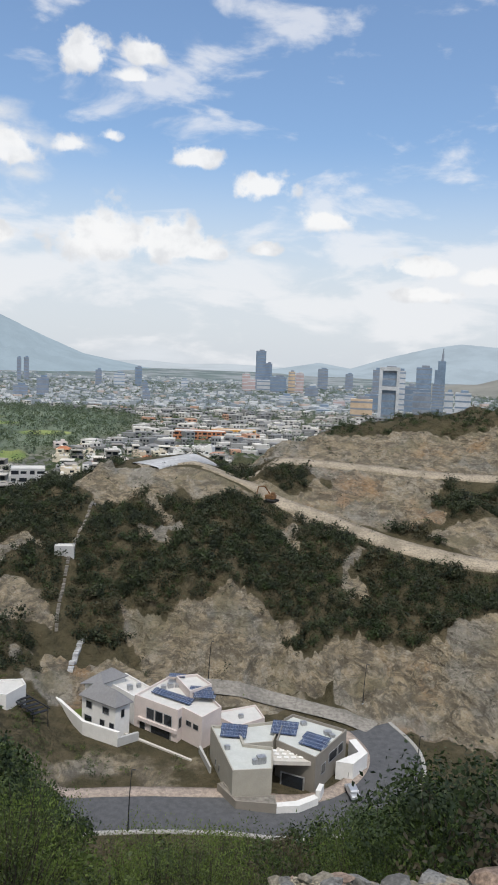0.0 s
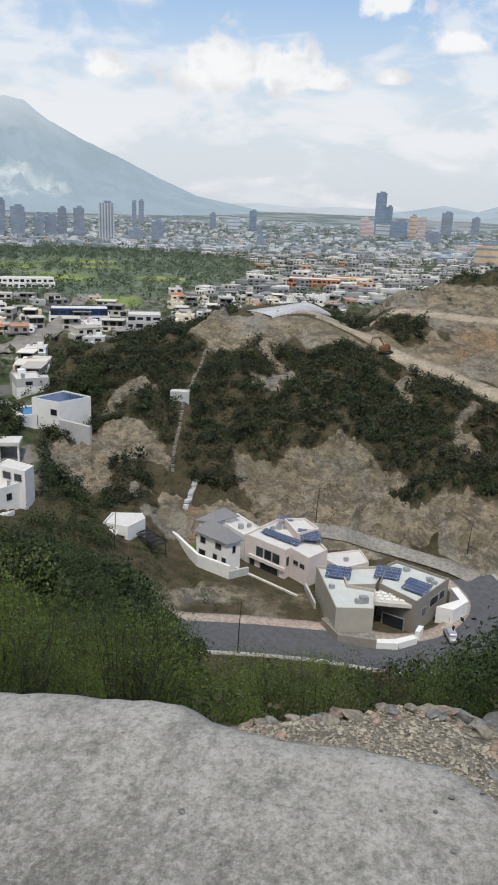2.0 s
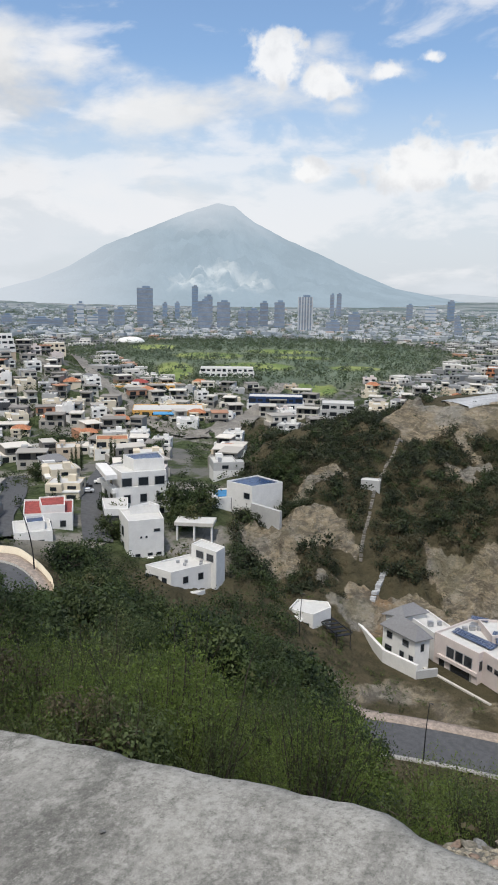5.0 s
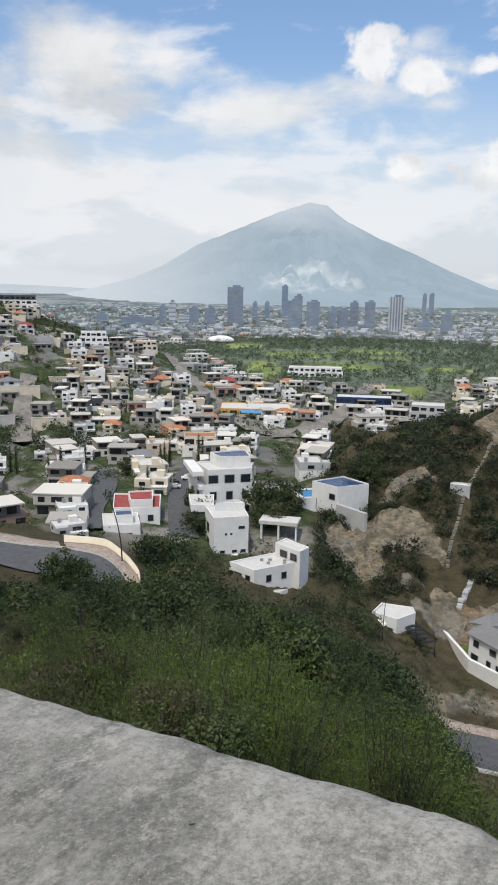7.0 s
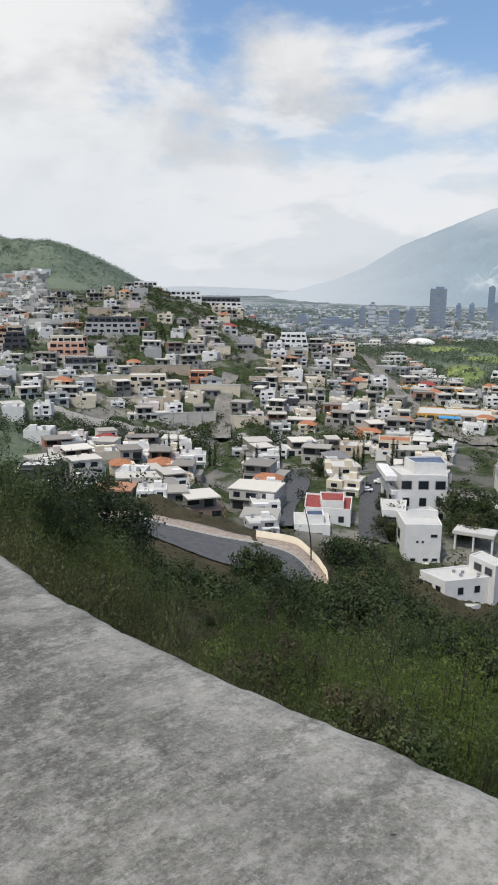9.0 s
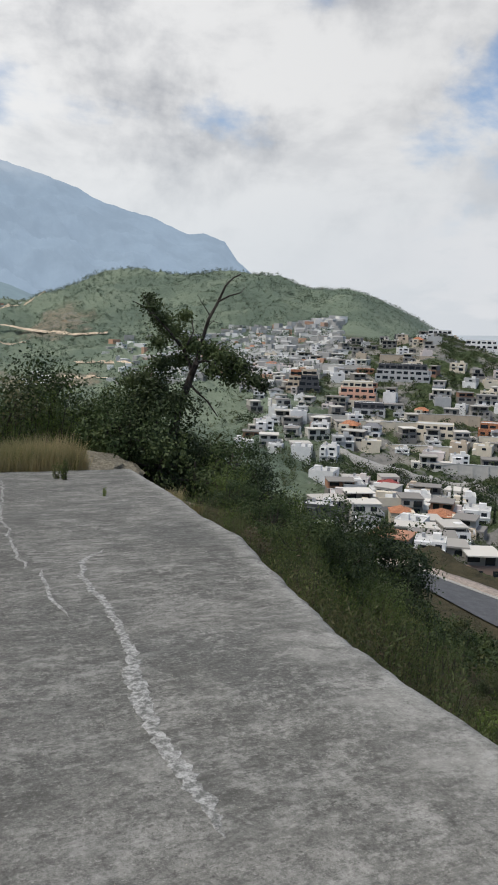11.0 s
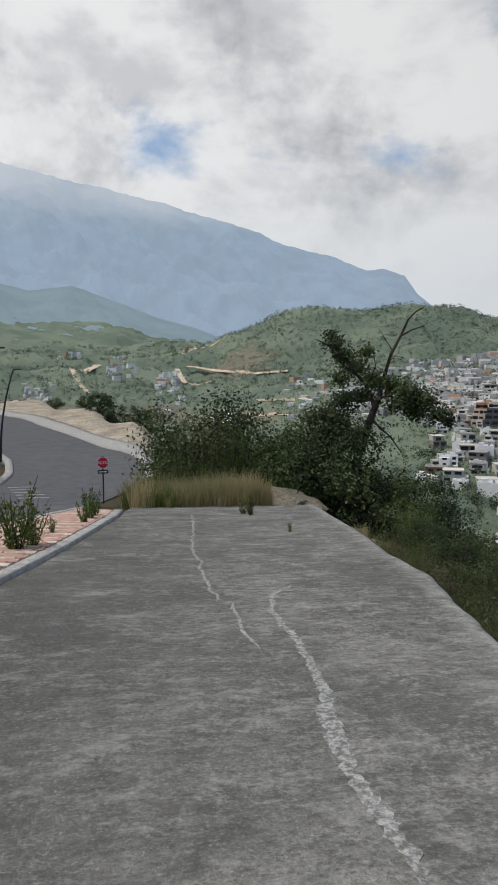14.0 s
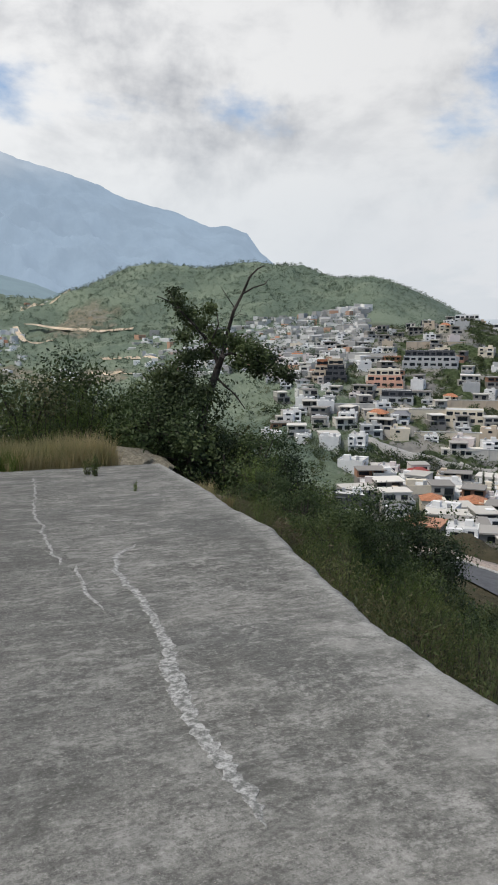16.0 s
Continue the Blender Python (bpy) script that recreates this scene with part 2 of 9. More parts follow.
def ground_material():
    m = Mat("hillside_ground")
    kind = m.attr("zone").outputs["Color"]
    s = m.nt.nodes.new("ShaderNodeSeparateColor")
    m.link(kind, s.inputs[0])
    bare, town, turf = s.outputs
    fine, wide = m.noise(0.35, 6), m.noise(0.035, 5)
    soil = m.mix(m.ramp(fine, 0.35, 0.65), (0.045, 0.042, 0.024), (0.105, 0.088, 0.055))
    soil = m.mix(m.ramp(wide, 0.4, 0.62, 0, 0.6), soil, (0.058, 0.053, 0.03))
    soil = m.mix(m.ramp(m.noise(2.2, 6, rough=0.7), 0.42, 0.58, 0, 0.55), soil, (0.085, 0.072, 0.043))
    # cut rock: tan earth, grey beds, rusty streaks
    beds = m.noise(0.22, 7, stretch=(1.0, 0.35, 2.6, 18), distort=0.8)
    rock = m.mix(m.ramp(beds, 0.38, 0.62), (0.15, 0.128, 0.092), (0.285, 0.238, 0.165))
    rock = m.mix(m.ramp(m.noise(0.05, 4, distort=0.5), 0.50, 0.62, 0, 0.8), rock, (0.205, 0.20, 0.18))
    rock = m.mix(m.ramp(m.noise(0.045, 5, stretch=(1, 1, 0.4)), 0.56, 0.7, 0, 0.7), rock, (0.27, 0.165, 0.085))
    rock = m.mix(m.ramp(m.noise(0.9, 8, rough=0.7, stretch=(1.0, 0.5, 2.4, 24), distort=0.5), 0.52, 0.66, 0, 0.7), rock, (0.36, 0.325, 0.26))
    rock = m.mix(m.ramp(m.noise(0.55, 9, rough=0.75, stretch=(1.0, 0.6, 1.8, 18), distort=0.8), 0.34, 0.49, 0.8, 0), rock, (0.085, 0.075, 0.058))
    rock = m.mix(m.ramp(m.noise(0.2, 10, rough=0.8, stretch=(1.0, 0.4, 3.0, 32), distort=0.7), 0.42, 0.53, 0.75, 0), rock, (0.09, 0.08, 0.062))
    rock = m.mix(m.ramp(m.noise(0.16, 10, rough=0.82), 0.52, 0.6, 0, 0.5), rock, (0.34, 0.31, 0.25))
    rock = m.mix(m.ramp(m.noise(2.4, 7, rough=0.75), 0.32, 0.46, 0.7, 0), rock, (0.10, 0.088, 0.068))
    rock = m.mix(m.ramp(m.noise(0.07, 5), 0.54, 0.66, 0, 0.5), rock, (0.15, 0.135, 0.085))
    c = m.mix(m.ramp(m.math("ADD", bare, m.math("MULTIPLY", m.math("SUBTRACT", m.noise(0.12, 6), 0.5), 1.1)), 0.42, 0.6), soil, rock)
    streets = m.mix(m.ramp(m.noise(0.03, 4), 0.4, 0.6), (0.15, 0.148, 0.14), (0.26, 0.245, 0.215))
    streets = m.mix(m.ramp(m.noise(0.05, 6, rough=0.65), 0.43, 0.52), streets, m.mix(m.ramp(m.noise(0.4, 4), 0.4, 0.6), (0.035, 0.05, 0.02), (0.075, 0.095, 0.045)))
    c = m.mix(town, c, streets)
    grass = m.mix(m.ramp(m.noise(0.02, 4), 0.4, 0.62), (0.15, 0.21, 0.07), (0.27, 0.31, 0.11))
    c = m.mix(turf, c, grass)
    # far woods and city plain have the air's haze mixed into their colours
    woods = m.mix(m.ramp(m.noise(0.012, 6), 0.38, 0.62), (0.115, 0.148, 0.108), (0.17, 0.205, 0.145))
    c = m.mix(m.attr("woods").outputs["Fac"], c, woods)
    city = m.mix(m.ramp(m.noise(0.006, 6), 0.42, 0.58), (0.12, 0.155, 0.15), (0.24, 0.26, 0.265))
    c = m.mix(m.attr("hazy_plain").outputs["Fac"], c, city)
    m.bump(m.math("ADD", m.noise(0.9, 8, rough=0.65), m.math("MULTIPLY", beds, 1.6)), 1.0, 1.1)
    return m.done(c, 0.95, spec=0.1)


GROUND = ground_material()

# ---- the lie of the land ----
# Heights by direction (degrees to the left of +y): pairs of distance and height along it.
NEAR_SLOPE = {
    -28: ((2.4, -0.9), (3.6, -1.5), (7, -3.6), (12, -7.6), (25, -17.2), (60, -42), (100, -69)), 0: ((2.4, -0.8), (3.4, -1.4), (7, -3.6), (12, -7.8), (25, -17.6), (60, -42.5), (99, -70)),
    13: ((2.6, -0.25), (3.2, -0.6), (7, -3.5), (12, -7.5), (25, -16.8), (60, -40), (101, -69.5)), 18: ((3, -0.4), (7, -3.4), (12, -7), (25, -15), (55, -31), (85, -49), (106, -64)), 22: ((3, -0.4), (7, -3.3), (12, -6.7), (25, -14.2), (60, -31.5), (100, -50), (125, -60)),
    31: ((3.2, -0.45), (7, -3.1), (12, -6.2), (25, -13), (60, -28.5), (100, -44), (135, -57)), 40: ((3.6, -0.6), (7, -2.7), (12, -5.4), (25, -11.6), (50, -22), (88, -36.6), (119, -38.4)),
    47: ((4.2, -0.8), (7, -2.4), (12, -4.9), (25, -10.8), (55, -22), (88, -36.5), (130, -39)), 52: ((4.6, -0.9), (8, -2.5), (14, -5), (28, -10.5), (60, -21), (110, -36.5), (148, -40)),
    58: ((5.4, -0.95), (10, -2.4), (16, -4.4), (30, -8.4), (100, -29), (180, -51)), 66: ((7, -1.1), (20, -3.2), (34, -7), (100, -33)),
    76: ((20, -2.4), (30, -3.8), (60, -14), (150, -40)), 82: ((20, -2.3), (34, -4.4), (60, -9), (110, -24)), 87: ((20, -2.3), (45, -6.3), (70, -6.9), (90, -5.7), (101, -5.3), (112, -13), (150, -34)),
    90: ((20, -2.3), (45, -6.6), (80, -7.2), (96, -6.6), (116, -5.3), (128, -5.1), (142, -13)), 94: ((20, -2.2), (45, -6.5), (80, -7.2), (110, -6.8), (144, -5.2), (160, -4.8), (176, -15)), 98: ((20, -2.1), (45, -6.4), (80, -7.2), (125, -6.6), (165, -5.6)), 106: ((20, -2.0), (45, -6.4), (80, -7.2), (125, -6.6), (165, -5.6)),
}
QUARRY_HILL = {
    -28: ((113, -70.3), (152, -70.2), (165, -68), (180, -53), (200, -48), (262, -32), (320, -9), (400, -9), (520, -60)),
    -20: ((113, -70.3), (152, -70.2), (165, -68), (180, -54), (205, -48), (262, -33), (320, -11), (390, -12), (520, -60)),
    -12: ((113, -70.3), (152, -70.2), (165, -68), (175, -66), (215, -47), (264, -32.5), (310, -18), (360, -20), (480, -60)),
    -6: ((113, -70.3), (152, -70.2), (165, -68), (185, -62), (222, -45), (262, -31), (300, -24.5), (330, -26), (430, -60)),
    -2: ((113, -70.3), (152, -70.2), (165, -67), (185, -56), (232, -42), (258, -30), (285, -26.5), (380, -60)),
    4: ((113, -70.3), (152, -70), (166, -66.5), (184, -54), (244, -31.4), (284, -30.8), (350, -60)),
    9: ((113, -70.3), (153, -70), (166, -66), (180, -57), (241, -32), (275, -32.5), (340, -60)),
    13: ((113, -70.2), (150, -69.8), (164, -65.5), (178, -59), (240, -34.6), (320, -59)),
    18: ((113, -66), (160, -63), (185, -54), (232, -38), (300, -59)),
}
FAR_LAND = {
    22: ((165, -60.5), (202, -57.5), (226, -46), (280, -58.5), (480, -59)), 26: ((165, -59), (205, -53), (260, -57.5), (480, -59)),
    31: ((170, -58.5), (205, -55), (300, -57), (480, -59)), 40: ((150, -52), (210, -55), (325, -62), (370, -59), (560, -35), (600, -36), (800, -63)),
    47: ((170, -52), (330, -63), (360, -60), (480, -36), (600, -12), (690, -20), (880, -60)),
    52: ((200, -52), (330, -62), (370, -57), (480, -33), (600, 2), (640, 2), (760, -28), (1000, -12), (1200, 10), (1500, -10)),
    55: ((330, -60), (420, -46), (560, -16), (630, -4), (800, -14), (1200, 43), (1500, 20)),
    58: ((330, -57), (420, -43), (560, -16), (650, -5), (800, 0), (1200, 68), (1500, 45)),
    66: ((250, -55), (400, -50), (620, -29), (750, -16), (900, 2), (1300, 93), (1700, 30)),
    76: ((400, -50), (700, -38), (900, -12), (1300, 97), (1700, 70)), 82: ((300, -52), (600, -52), (900, -30), (1300, 30), (1900, 40)),
    90: ((200, -45), (600, -55), (1000, -16), (1500, 28), (2500, 150)), 98: ((190, -9), (300, -45), (600, -55), (1000, -13), (1500, 28), (2500, 160)), 106: ((190, -9), (300, -45), (600, -55), (1000, -13), (1500, 28), (2500, 160)),
}
PLAIN = ((900, -63), (1700, -76), (3000, -74), (4950, -30))


def land_table():
    turns = np.arange(-180, 180, 0.5)
    reach = np.log(np.geomspace(1.0, 4950, 420))
    keys = sorted(set(NEAR_SLOPE) | set(QUARRY_HILL) | set(FAR_LAND))
    lines = []

    def between(table, turn):
        """The profile of a table at a direction, on the common distances, with the distance to which it holds."""
        ks = sorted(table)
        turn = min(max(turn, ks[0]), ks[-1])
        hi = next(i for i, k in enumerate(ks) if k >= turn)
        lo = max(0, hi - 1)
        f = 0 if hi == lo else (turn - ks[lo]) / (ks[hi] - ks[lo])
        return ks[lo], ks[hi], f

    def profile(turn):
        rows = [(1.0, -0.05)]
        rows += NEAR_SLOPE.get(turn, ())
        rows += QUARRY_HILL.get(turn, ())
        rows += FAR_LAND.get(turn, ())
        last = rows[-1]
        if turn < 55:
            rows += [p for p in PLAIN if p[0] > last[0] + 40]
        else:
            rows += [(2600, last[1] * 0.6 + 20), (4950, 60)]
        r, z = np.array(rows).T
        return np.interp(reach, np.log(r), z)

    full = [k for k in keys if (k in NEAR_SLOPE) and (k in QUARRY_HILL or k in FAR_LAND)]
    grids = {k: profile(k) for k in full}
    # directions that only one table knows: the rest of their profile comes from the neighbours
    for k in keys:
        if k in full:
            continue
        a, b, f = between({q: 0 for q in full}, k)
        base = grids[a] * (1 - f) + grids[b] * f
        own = profile(k)
        if k in NEAR_SLOPE:
            edge = NEAR_SLOPE[k][-1][0]
            w = np.clip((reach - np.log(edge)) / 0.25, 0, 1)
            grids[k] = own * (1 - w) + base * w
        else:
            edge = (QUARRY_HILL.get(k) or FAR_LAND.get(k))[0][0]
            w = np.clip((np.log(edge) - reach) / 0.12, 0, 1)
            grids[k] = own * (1 - w) + base * w
    rise = np.interp(reach, np.log((1, 6, 35, 60, 100, 300, 4950)), (0, -0.3, -3.5, 8, 22, 60, 200))
    grids[120], grids[-60], grids[180], grids[-180] = rise, grids[-28], rise, rise
    ks = sorted(grids)
    stack = np.stack([grids[k] for k in ks])
    table = np.stack([np.interp(turns, ks, stack[:, j]) for j in range(len(reach))], 1)
    for _ in range(3):
        table = 0.5 * table + 0.25 * (np.roll(table, 1, 0) + np.roll(table, -1, 0))
        table[:, 1:-1] = 0.6 * table[:, 1:-1] + 0.2 * (table[:, :-2] + table[:, 2:])
    return turns, reach, table


LAND_TURNS, LAND_REACH, LAND = land_table()


def fbm(x, y, size, octaves=5, seed=0.0):
    """Cheap smooth noise in about -1..1 from turned waves."""
    out, amp, total = np.zeros_like(x, dtype=float), 1.0, 0.0
    f = 2 * math.pi / size
    for o in range(octaves):
        a = 0.7 + 1.9 * o + seed
        u, v = x * math.cos(a) - y * math.sin(a), x * math.sin(a) + y * math.cos(a)
        out += amp * np.sin(f * u + 1.7 * np.sin(0.6 * f * v + a * 3) + seed * 7) * np.cos(0.83 * f * v + 1.3 * np.sin(0.5 * f * u + a) + o)
        total += amp
        amp *= 0.55
        f *= 1.93
    return out / total * 1.5


def polar(turn, r):
    a = np.radians(turn)
    return -np.sin(a) * r, np.cos(a) * r


def base_height(x, y):
    x, y = np.asarray(x, float), np.asarray(y, float)
    r = np.hypot(x, y)
    turn = np.degrees(np.arctan2(-x, y))
    i = (turn + 180) / 0.5
    i0 = np.floor(i).astype(int)
    fi = i - i0
    i0, i1 = i0 % len(LAND_TURNS), (i0 + 1) % len(LAND_TURNS)
    j = (np.log(np.clip(r, 1.0, 4940)) - LAND_REACH[0]) / (LAND_REACH[1] - LAND_REACH[0])
    j0 = np.clip(np.floor(j).astype(int), 0, len(LAND_REACH) - 2)
    fj = j - j0
    a = LAND[i0, j0] * (1 - fj) + LAND[i0, j0 + 1] * fj
    b = LAND[i1, j0] * (1 - fj) + LAND[i1, j0 + 1] * fj
    return a * (1 - fi) + b * fi


def smooth(v, lo, hi):
    t = np.clip((v - lo) / (hi - lo), 0, 1)
    return t * t * (3 - 2 * t)


def blob(turn, r, t0, r0, dt, dr):
    """1 inside an oval patch of directions and distances, 0 outside."""
    d = np.hypot((turn - t0) / dt, (r - r0) / dr)
    return 1 - smooth(d, 0.75, 1.1)


def zones(x, y):
    """How bare, built-up and grassy the ground is."""
    r, turn = np.hypot(x, y), np.degrees(np.arctan2(-x, y))
    n = fbm(x, y, 45, 5, 2.0)
    bare = np.zeros_like(r)
    for t0, r0, dt, dr in ((1, 173, 9, 14), (-6, 170, 8, 9), (-17, 172, 6, 12), (20, 176, 3.2, 14), (-8, 245, 8, 26), (-14, 285, 9, 26), (-3, 285, 6, 22), (9, 236, 3, 14), (6, 158, 12, 8), (17.3, 180, 3.4, 11), (-13, 159, 5.5, 9), (-18, 158, 5, 14), (6.1, 219, 0.9, 20), (4.0, 236, 3.2, 9), (17.2, 201, 3.6, 5), (-9, 203, 0.7, 10), (-3.4, 216, 0.7, 6), (-18, 222, 4, 12)):
        bare = np.maximum(bare, blob(turn + 2 * n, r + 5 * n, t0, r0, dt, dr))
    for t0, r0, dt, dr in ((-3.2, 249, 2.4, 9), (-16.5, 241, 3.2, 13), (-14, 309, 8, 12), (-5.4, 176, 1.7, 7), (9.5, 212, 4, 8)):
        bare = bare * (1 - blob(turn + 1.2 * n, r + 4 * n, t0, r0, dt, dr))
    bare = np.maximum(bare, 0.46 * blob(turn + 2 * n, r + 5 * n, 6.5, 236, 7, 15))
    bare = np.maximum(bare, 0.5 * blob(turn + n, r + 3 * n, 9, 129, 10, 9))
    bare = np.maximum(bare, 0.9 * ((r < 4.2) & (turn < 20)))
    bare = np.maximum(bare, np.maximum(blob(turn, r, 98, 125, 9, 42), blob(turn, r, 91, 100, 6, 50)))
    bare = np.maximum(bare, 0.75 * blob(turn, r, 72, 20, 3, 3))
    for t0, r0, dt, dr in ((80, 640, 4, 60), (86, 700, 3, 50), (80, 1010, 2.5, 90), (93, 700, 2, 60), (56, 470, 4, 60), (45, 520, 5, 60), (37, 560, 5, 40)):
        bare = np.maximum(bare, 0.8 * blob(turn + 1.5 * n, r + 20 * n, t0, r0, dt, dr))
    town = smooth(turn, 22, 26) * smooth(r, 150, 175) * (1 - smooth(turn, 62, 66)) * (1 - smooth(r, 640, 720) * smooth(turn, 36, 44))
    town = np.maximum(town, smooth(r, 330, 420) * (1 - smooth(turn, 44, 50)))
    turf = np.zeros_like(r)
    for t0, r0, dt, dr in ((22.5, 650, 3.4, 45), (26, 770, 3, 50), (15, 660, 2.2, 26), (20.5, 840, 3, 40), (28.5, 610, 1.6, 90), (30, 900, 2, 60), (18.3, 495, 2.2, 40), (19, 760, 2.5, 25)):
        turf = np.maximum(turf, blob(turn, r, t0, r0, dt, dr))
    green = blob(turn, r, 21, 800, 13, 330) * (1 - turf)
    town = town * (1 - np.maximum(turf, green))
    return bare, town, turf


TRACKS = (((-27, -20, -10, -4, 0, 5, 8.5), (262, 262, 263, 261, 258, 252, 246)), ((-27, -19, -11.3, -5, -1.5, 1, 3.4), (202, 205, 215, 229, 236, 245, 250)))


def height(x, y):
    """Height of the ground, with its small relief."""
    x, y = np.asarray(x, float), np.asarray(y, float)
    r, turn = np.hypot(x, y), np.degrees(np.arctan2(-x, y))
    z = base_height(x, y)
    wild = smooth(r, 6, 60) * (1 - 0.85 * smooth(r, 420, 600) * (1 - smooth(turn, 56, 64)))
    level = np.maximum(blob(turn, r, 0, 128, 17, 36), np.maximum(blob(turn, r, 95, 95, 10, 75), blob(turn, r, 43, 115, 12, 22)))
    level = np.maximum(level, blob(turn, r, 34, 230, 12, 90))
    level = np.maximum(level, blob(turn, r, 2, 142, 16, 16))
    for at_turn, at_r in TRACKS:
        level = np.maximum(level, (1 - smooth(np.abs(r - np.interp(turn, at_turn, at_r)), 4, 12)) * (turn < 10) * (r > 150))
    level = np.maximum(level, blob(turn, r, 5.6, 260, 5, 26))
    wild = wild * (1 - 0.94 * level)
    size = np.clip(r / 12, 1.5, 40)
    z = z + wild * (fbm(x, y, 38, 4, 1.0) * np.clip(r * 0.012, 0, 2.6) + fbm(x, y, 11, 4, 4.0) * np.clip(r * 0.006, 0, 0.9))
    z = z + smooth(r, 800, 1000) * smooth(turn, 54, 62) * fbm(x, y, 420, 5, 0.5) * 14
    crag = blob(turn, r, -3, 174, 17, 17)
    z = z + crag * (fbm(x, y, 17, 4, 6.0) * 1.7 + fbm(x, y, 5, 4, 8.0) * 1.2 - 0.9 * np.abs(fbm(x, y, 8, 4, 5.0)))
    bare = zones(x, y)[0]
    z = z + bare * smooth(r, 140, 160) * (1 - smooth(r, 320, 340)) * (1 - level) * (fbm(x, y, 6, 4, 3.3) * 0.8 + fbm(x, y, 2.6, 3, 1.1) * 0.35)
    return z


def ground_z(x, y):
    return float(height(np.array([x]), np.array([y]))[0])


def grid_mesh(name, xs, ys, zs, wrap=False):
    """A sheet from rows of places."""
    n, m = xs.shape
    co = np.stack([xs, ys, zs], -1).reshape(-1, 3)
    idx = np.arange(n * m).reshape(n, m)
    a, b, c, d = idx[:-1, :-1], idx[1:, :-1], idx[1:, 1:], idx[:-1, 1:]
    quads = np.stack([a, b, c, d], -1).reshape(-1, 4)
    me = bpy.data.meshes.new(name)
    me.from_pydata(co.tolist(), [], quads.tolist())
    me.polygons.foreach_set("use_smooth", np.ones(len(quads), bool))
    return me


# plan of the ramp: its outer and inner rims
OUTER_X = (-19.45, -14.0, -11.2, -9.1, -7.3, -4.6, -3.0, -1.8, -0.55, -0.42, -0.2, 0.3, 0.44, 0.55)
OUTER_Y = (5.45, 4.70, 4.20, 3.98, 3.50, 2.87, 2.70, 2.64, 2.57, 2.46, 2.41, 2.31, 2.20, 2.02)
INNER_X = (-19.45, -18.5, -17.1, -12.3, -9.5, -7.5, 0.0, 1.6)
INNER_Y = (0.70, 0.50, 0.34, -0.50, -1.10, -1.50, -3.20, -3.50)


def build_ground():
    turns = np.concatenate([np.arange(-180, -26, 6.0), np.arange(-26, 122, 0.27), np.arange(122, 181, 6.0)])
    reach = np.concatenate([np.linspace(0.3, 1.5, 4)[:-1], np.geomspace(1.5, 150, 190), np.linspace(151, 300, 125), np.geomspace(302, 4930, 170)])
    tt, rr = np.meshgrid(turns, reach, indexing="ij")
    x, y = polar(tt, rr)
    z = height(x, y)
    # the bed of the concrete ramp lies under it
    inside = (y < 2.75) & (y > np.interp(x, INNER_X, INNER_Y) - 2.9) & (x > -21) & (x < 3)
    z = np.where(inside, -0.105 * (-x * math.sin(radians(78)) + y * math.cos(radians(78))) - 0.35 - 0.55 * smooth(x, -0.2, 0.5), z)
    me = grid_mesh("ground", x, y, z)
    bare, town, turf = zones(x, y)
    col = np.stack([bare, town, turf, np.ones_like(bare)], -1).reshape(-1, 4).astype(np.float32)
    layer = me.color_attributes.new("zone", "FLOAT_COLOR", "POINT")
    layer.data.foreach_set("color", col.ravel())
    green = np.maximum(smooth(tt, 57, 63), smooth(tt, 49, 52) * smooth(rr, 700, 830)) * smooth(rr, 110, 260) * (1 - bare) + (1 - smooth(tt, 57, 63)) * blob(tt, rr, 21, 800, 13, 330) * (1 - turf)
    # the haze-coloured plain comes in with distance
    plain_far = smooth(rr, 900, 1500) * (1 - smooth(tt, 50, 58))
    for key, value in (("woods", np.clip(green, 0, 1)), ("hazy_plain", plain_far)):
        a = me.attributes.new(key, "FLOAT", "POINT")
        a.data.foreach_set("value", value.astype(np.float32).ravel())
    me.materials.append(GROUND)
    return tagged(new("ground", me), "dry scrubby hillsides, quarry cuts and valley floor", "ground", kind="structure")


build_ground()

# ---- things: helpers ----


def part(name, bm, material, parent=None, label=""):
    me = bpy.data.meshes.new(name)
    bm.to_mesh(me)
    bm.free()
    me.materials.append(material)
    ob = new(name, me)
    ob.parent = parent
    return tagged(ob, label)


def share(name, me, parent, m=None):
    """One more object on a mesh that is already there."""
    ob = new(name, me)
    ob.parent = parent
    if m is not None:
        ob.matrix_basis = m
    return ob


def thing(name, m, label, category, group="", kind=""):
    ob = new(name)
    ob.matrix_basis = m
    ob.empty_display_size = 0.2
    return tagged(ob, label, category, group, kind)


def box(bm, x0, y0, z0, x1, y1, z1, bevel=0.0):
    vs = bmesh.ops.create_cube(bm, size=1.0)["verts"]
    bmesh.ops.scale(bm, vec=(x1 - x0, y1 - y0, z1 - z0), verts=vs)
    bmesh.ops.translate(bm, vec=((x0 + x1) / 2, (y0 + y1) / 2, (z0 + z1) / 2), verts=vs)
    if bevel:
        es = list({e for v in vs for e in v.link_edges})
        bmesh.ops.bevel(bm, geom=es, offset=bevel, segments=1, affect="EDGES")
    return vs


def boxed(*boxes, bevel=0.0):
    bm = bmesh.new()
    for b in boxes:
        box(bm, *b, bevel=bevel)
    return bm


def at(turn, r, z):
    x, y = polar(turn, r)
    return float(x), float(y), z

# ---- foreground: the concrete ramp, kerbs, paving and the upper road ----
RAMP_FALL, RAMP_TURN = 0.105, 78.0


def ramp_z(x, y):
    a = radians(RAMP_TURN)
    return -RAMP_FALL * (-x * math.sin(a) + y * math.cos(a))


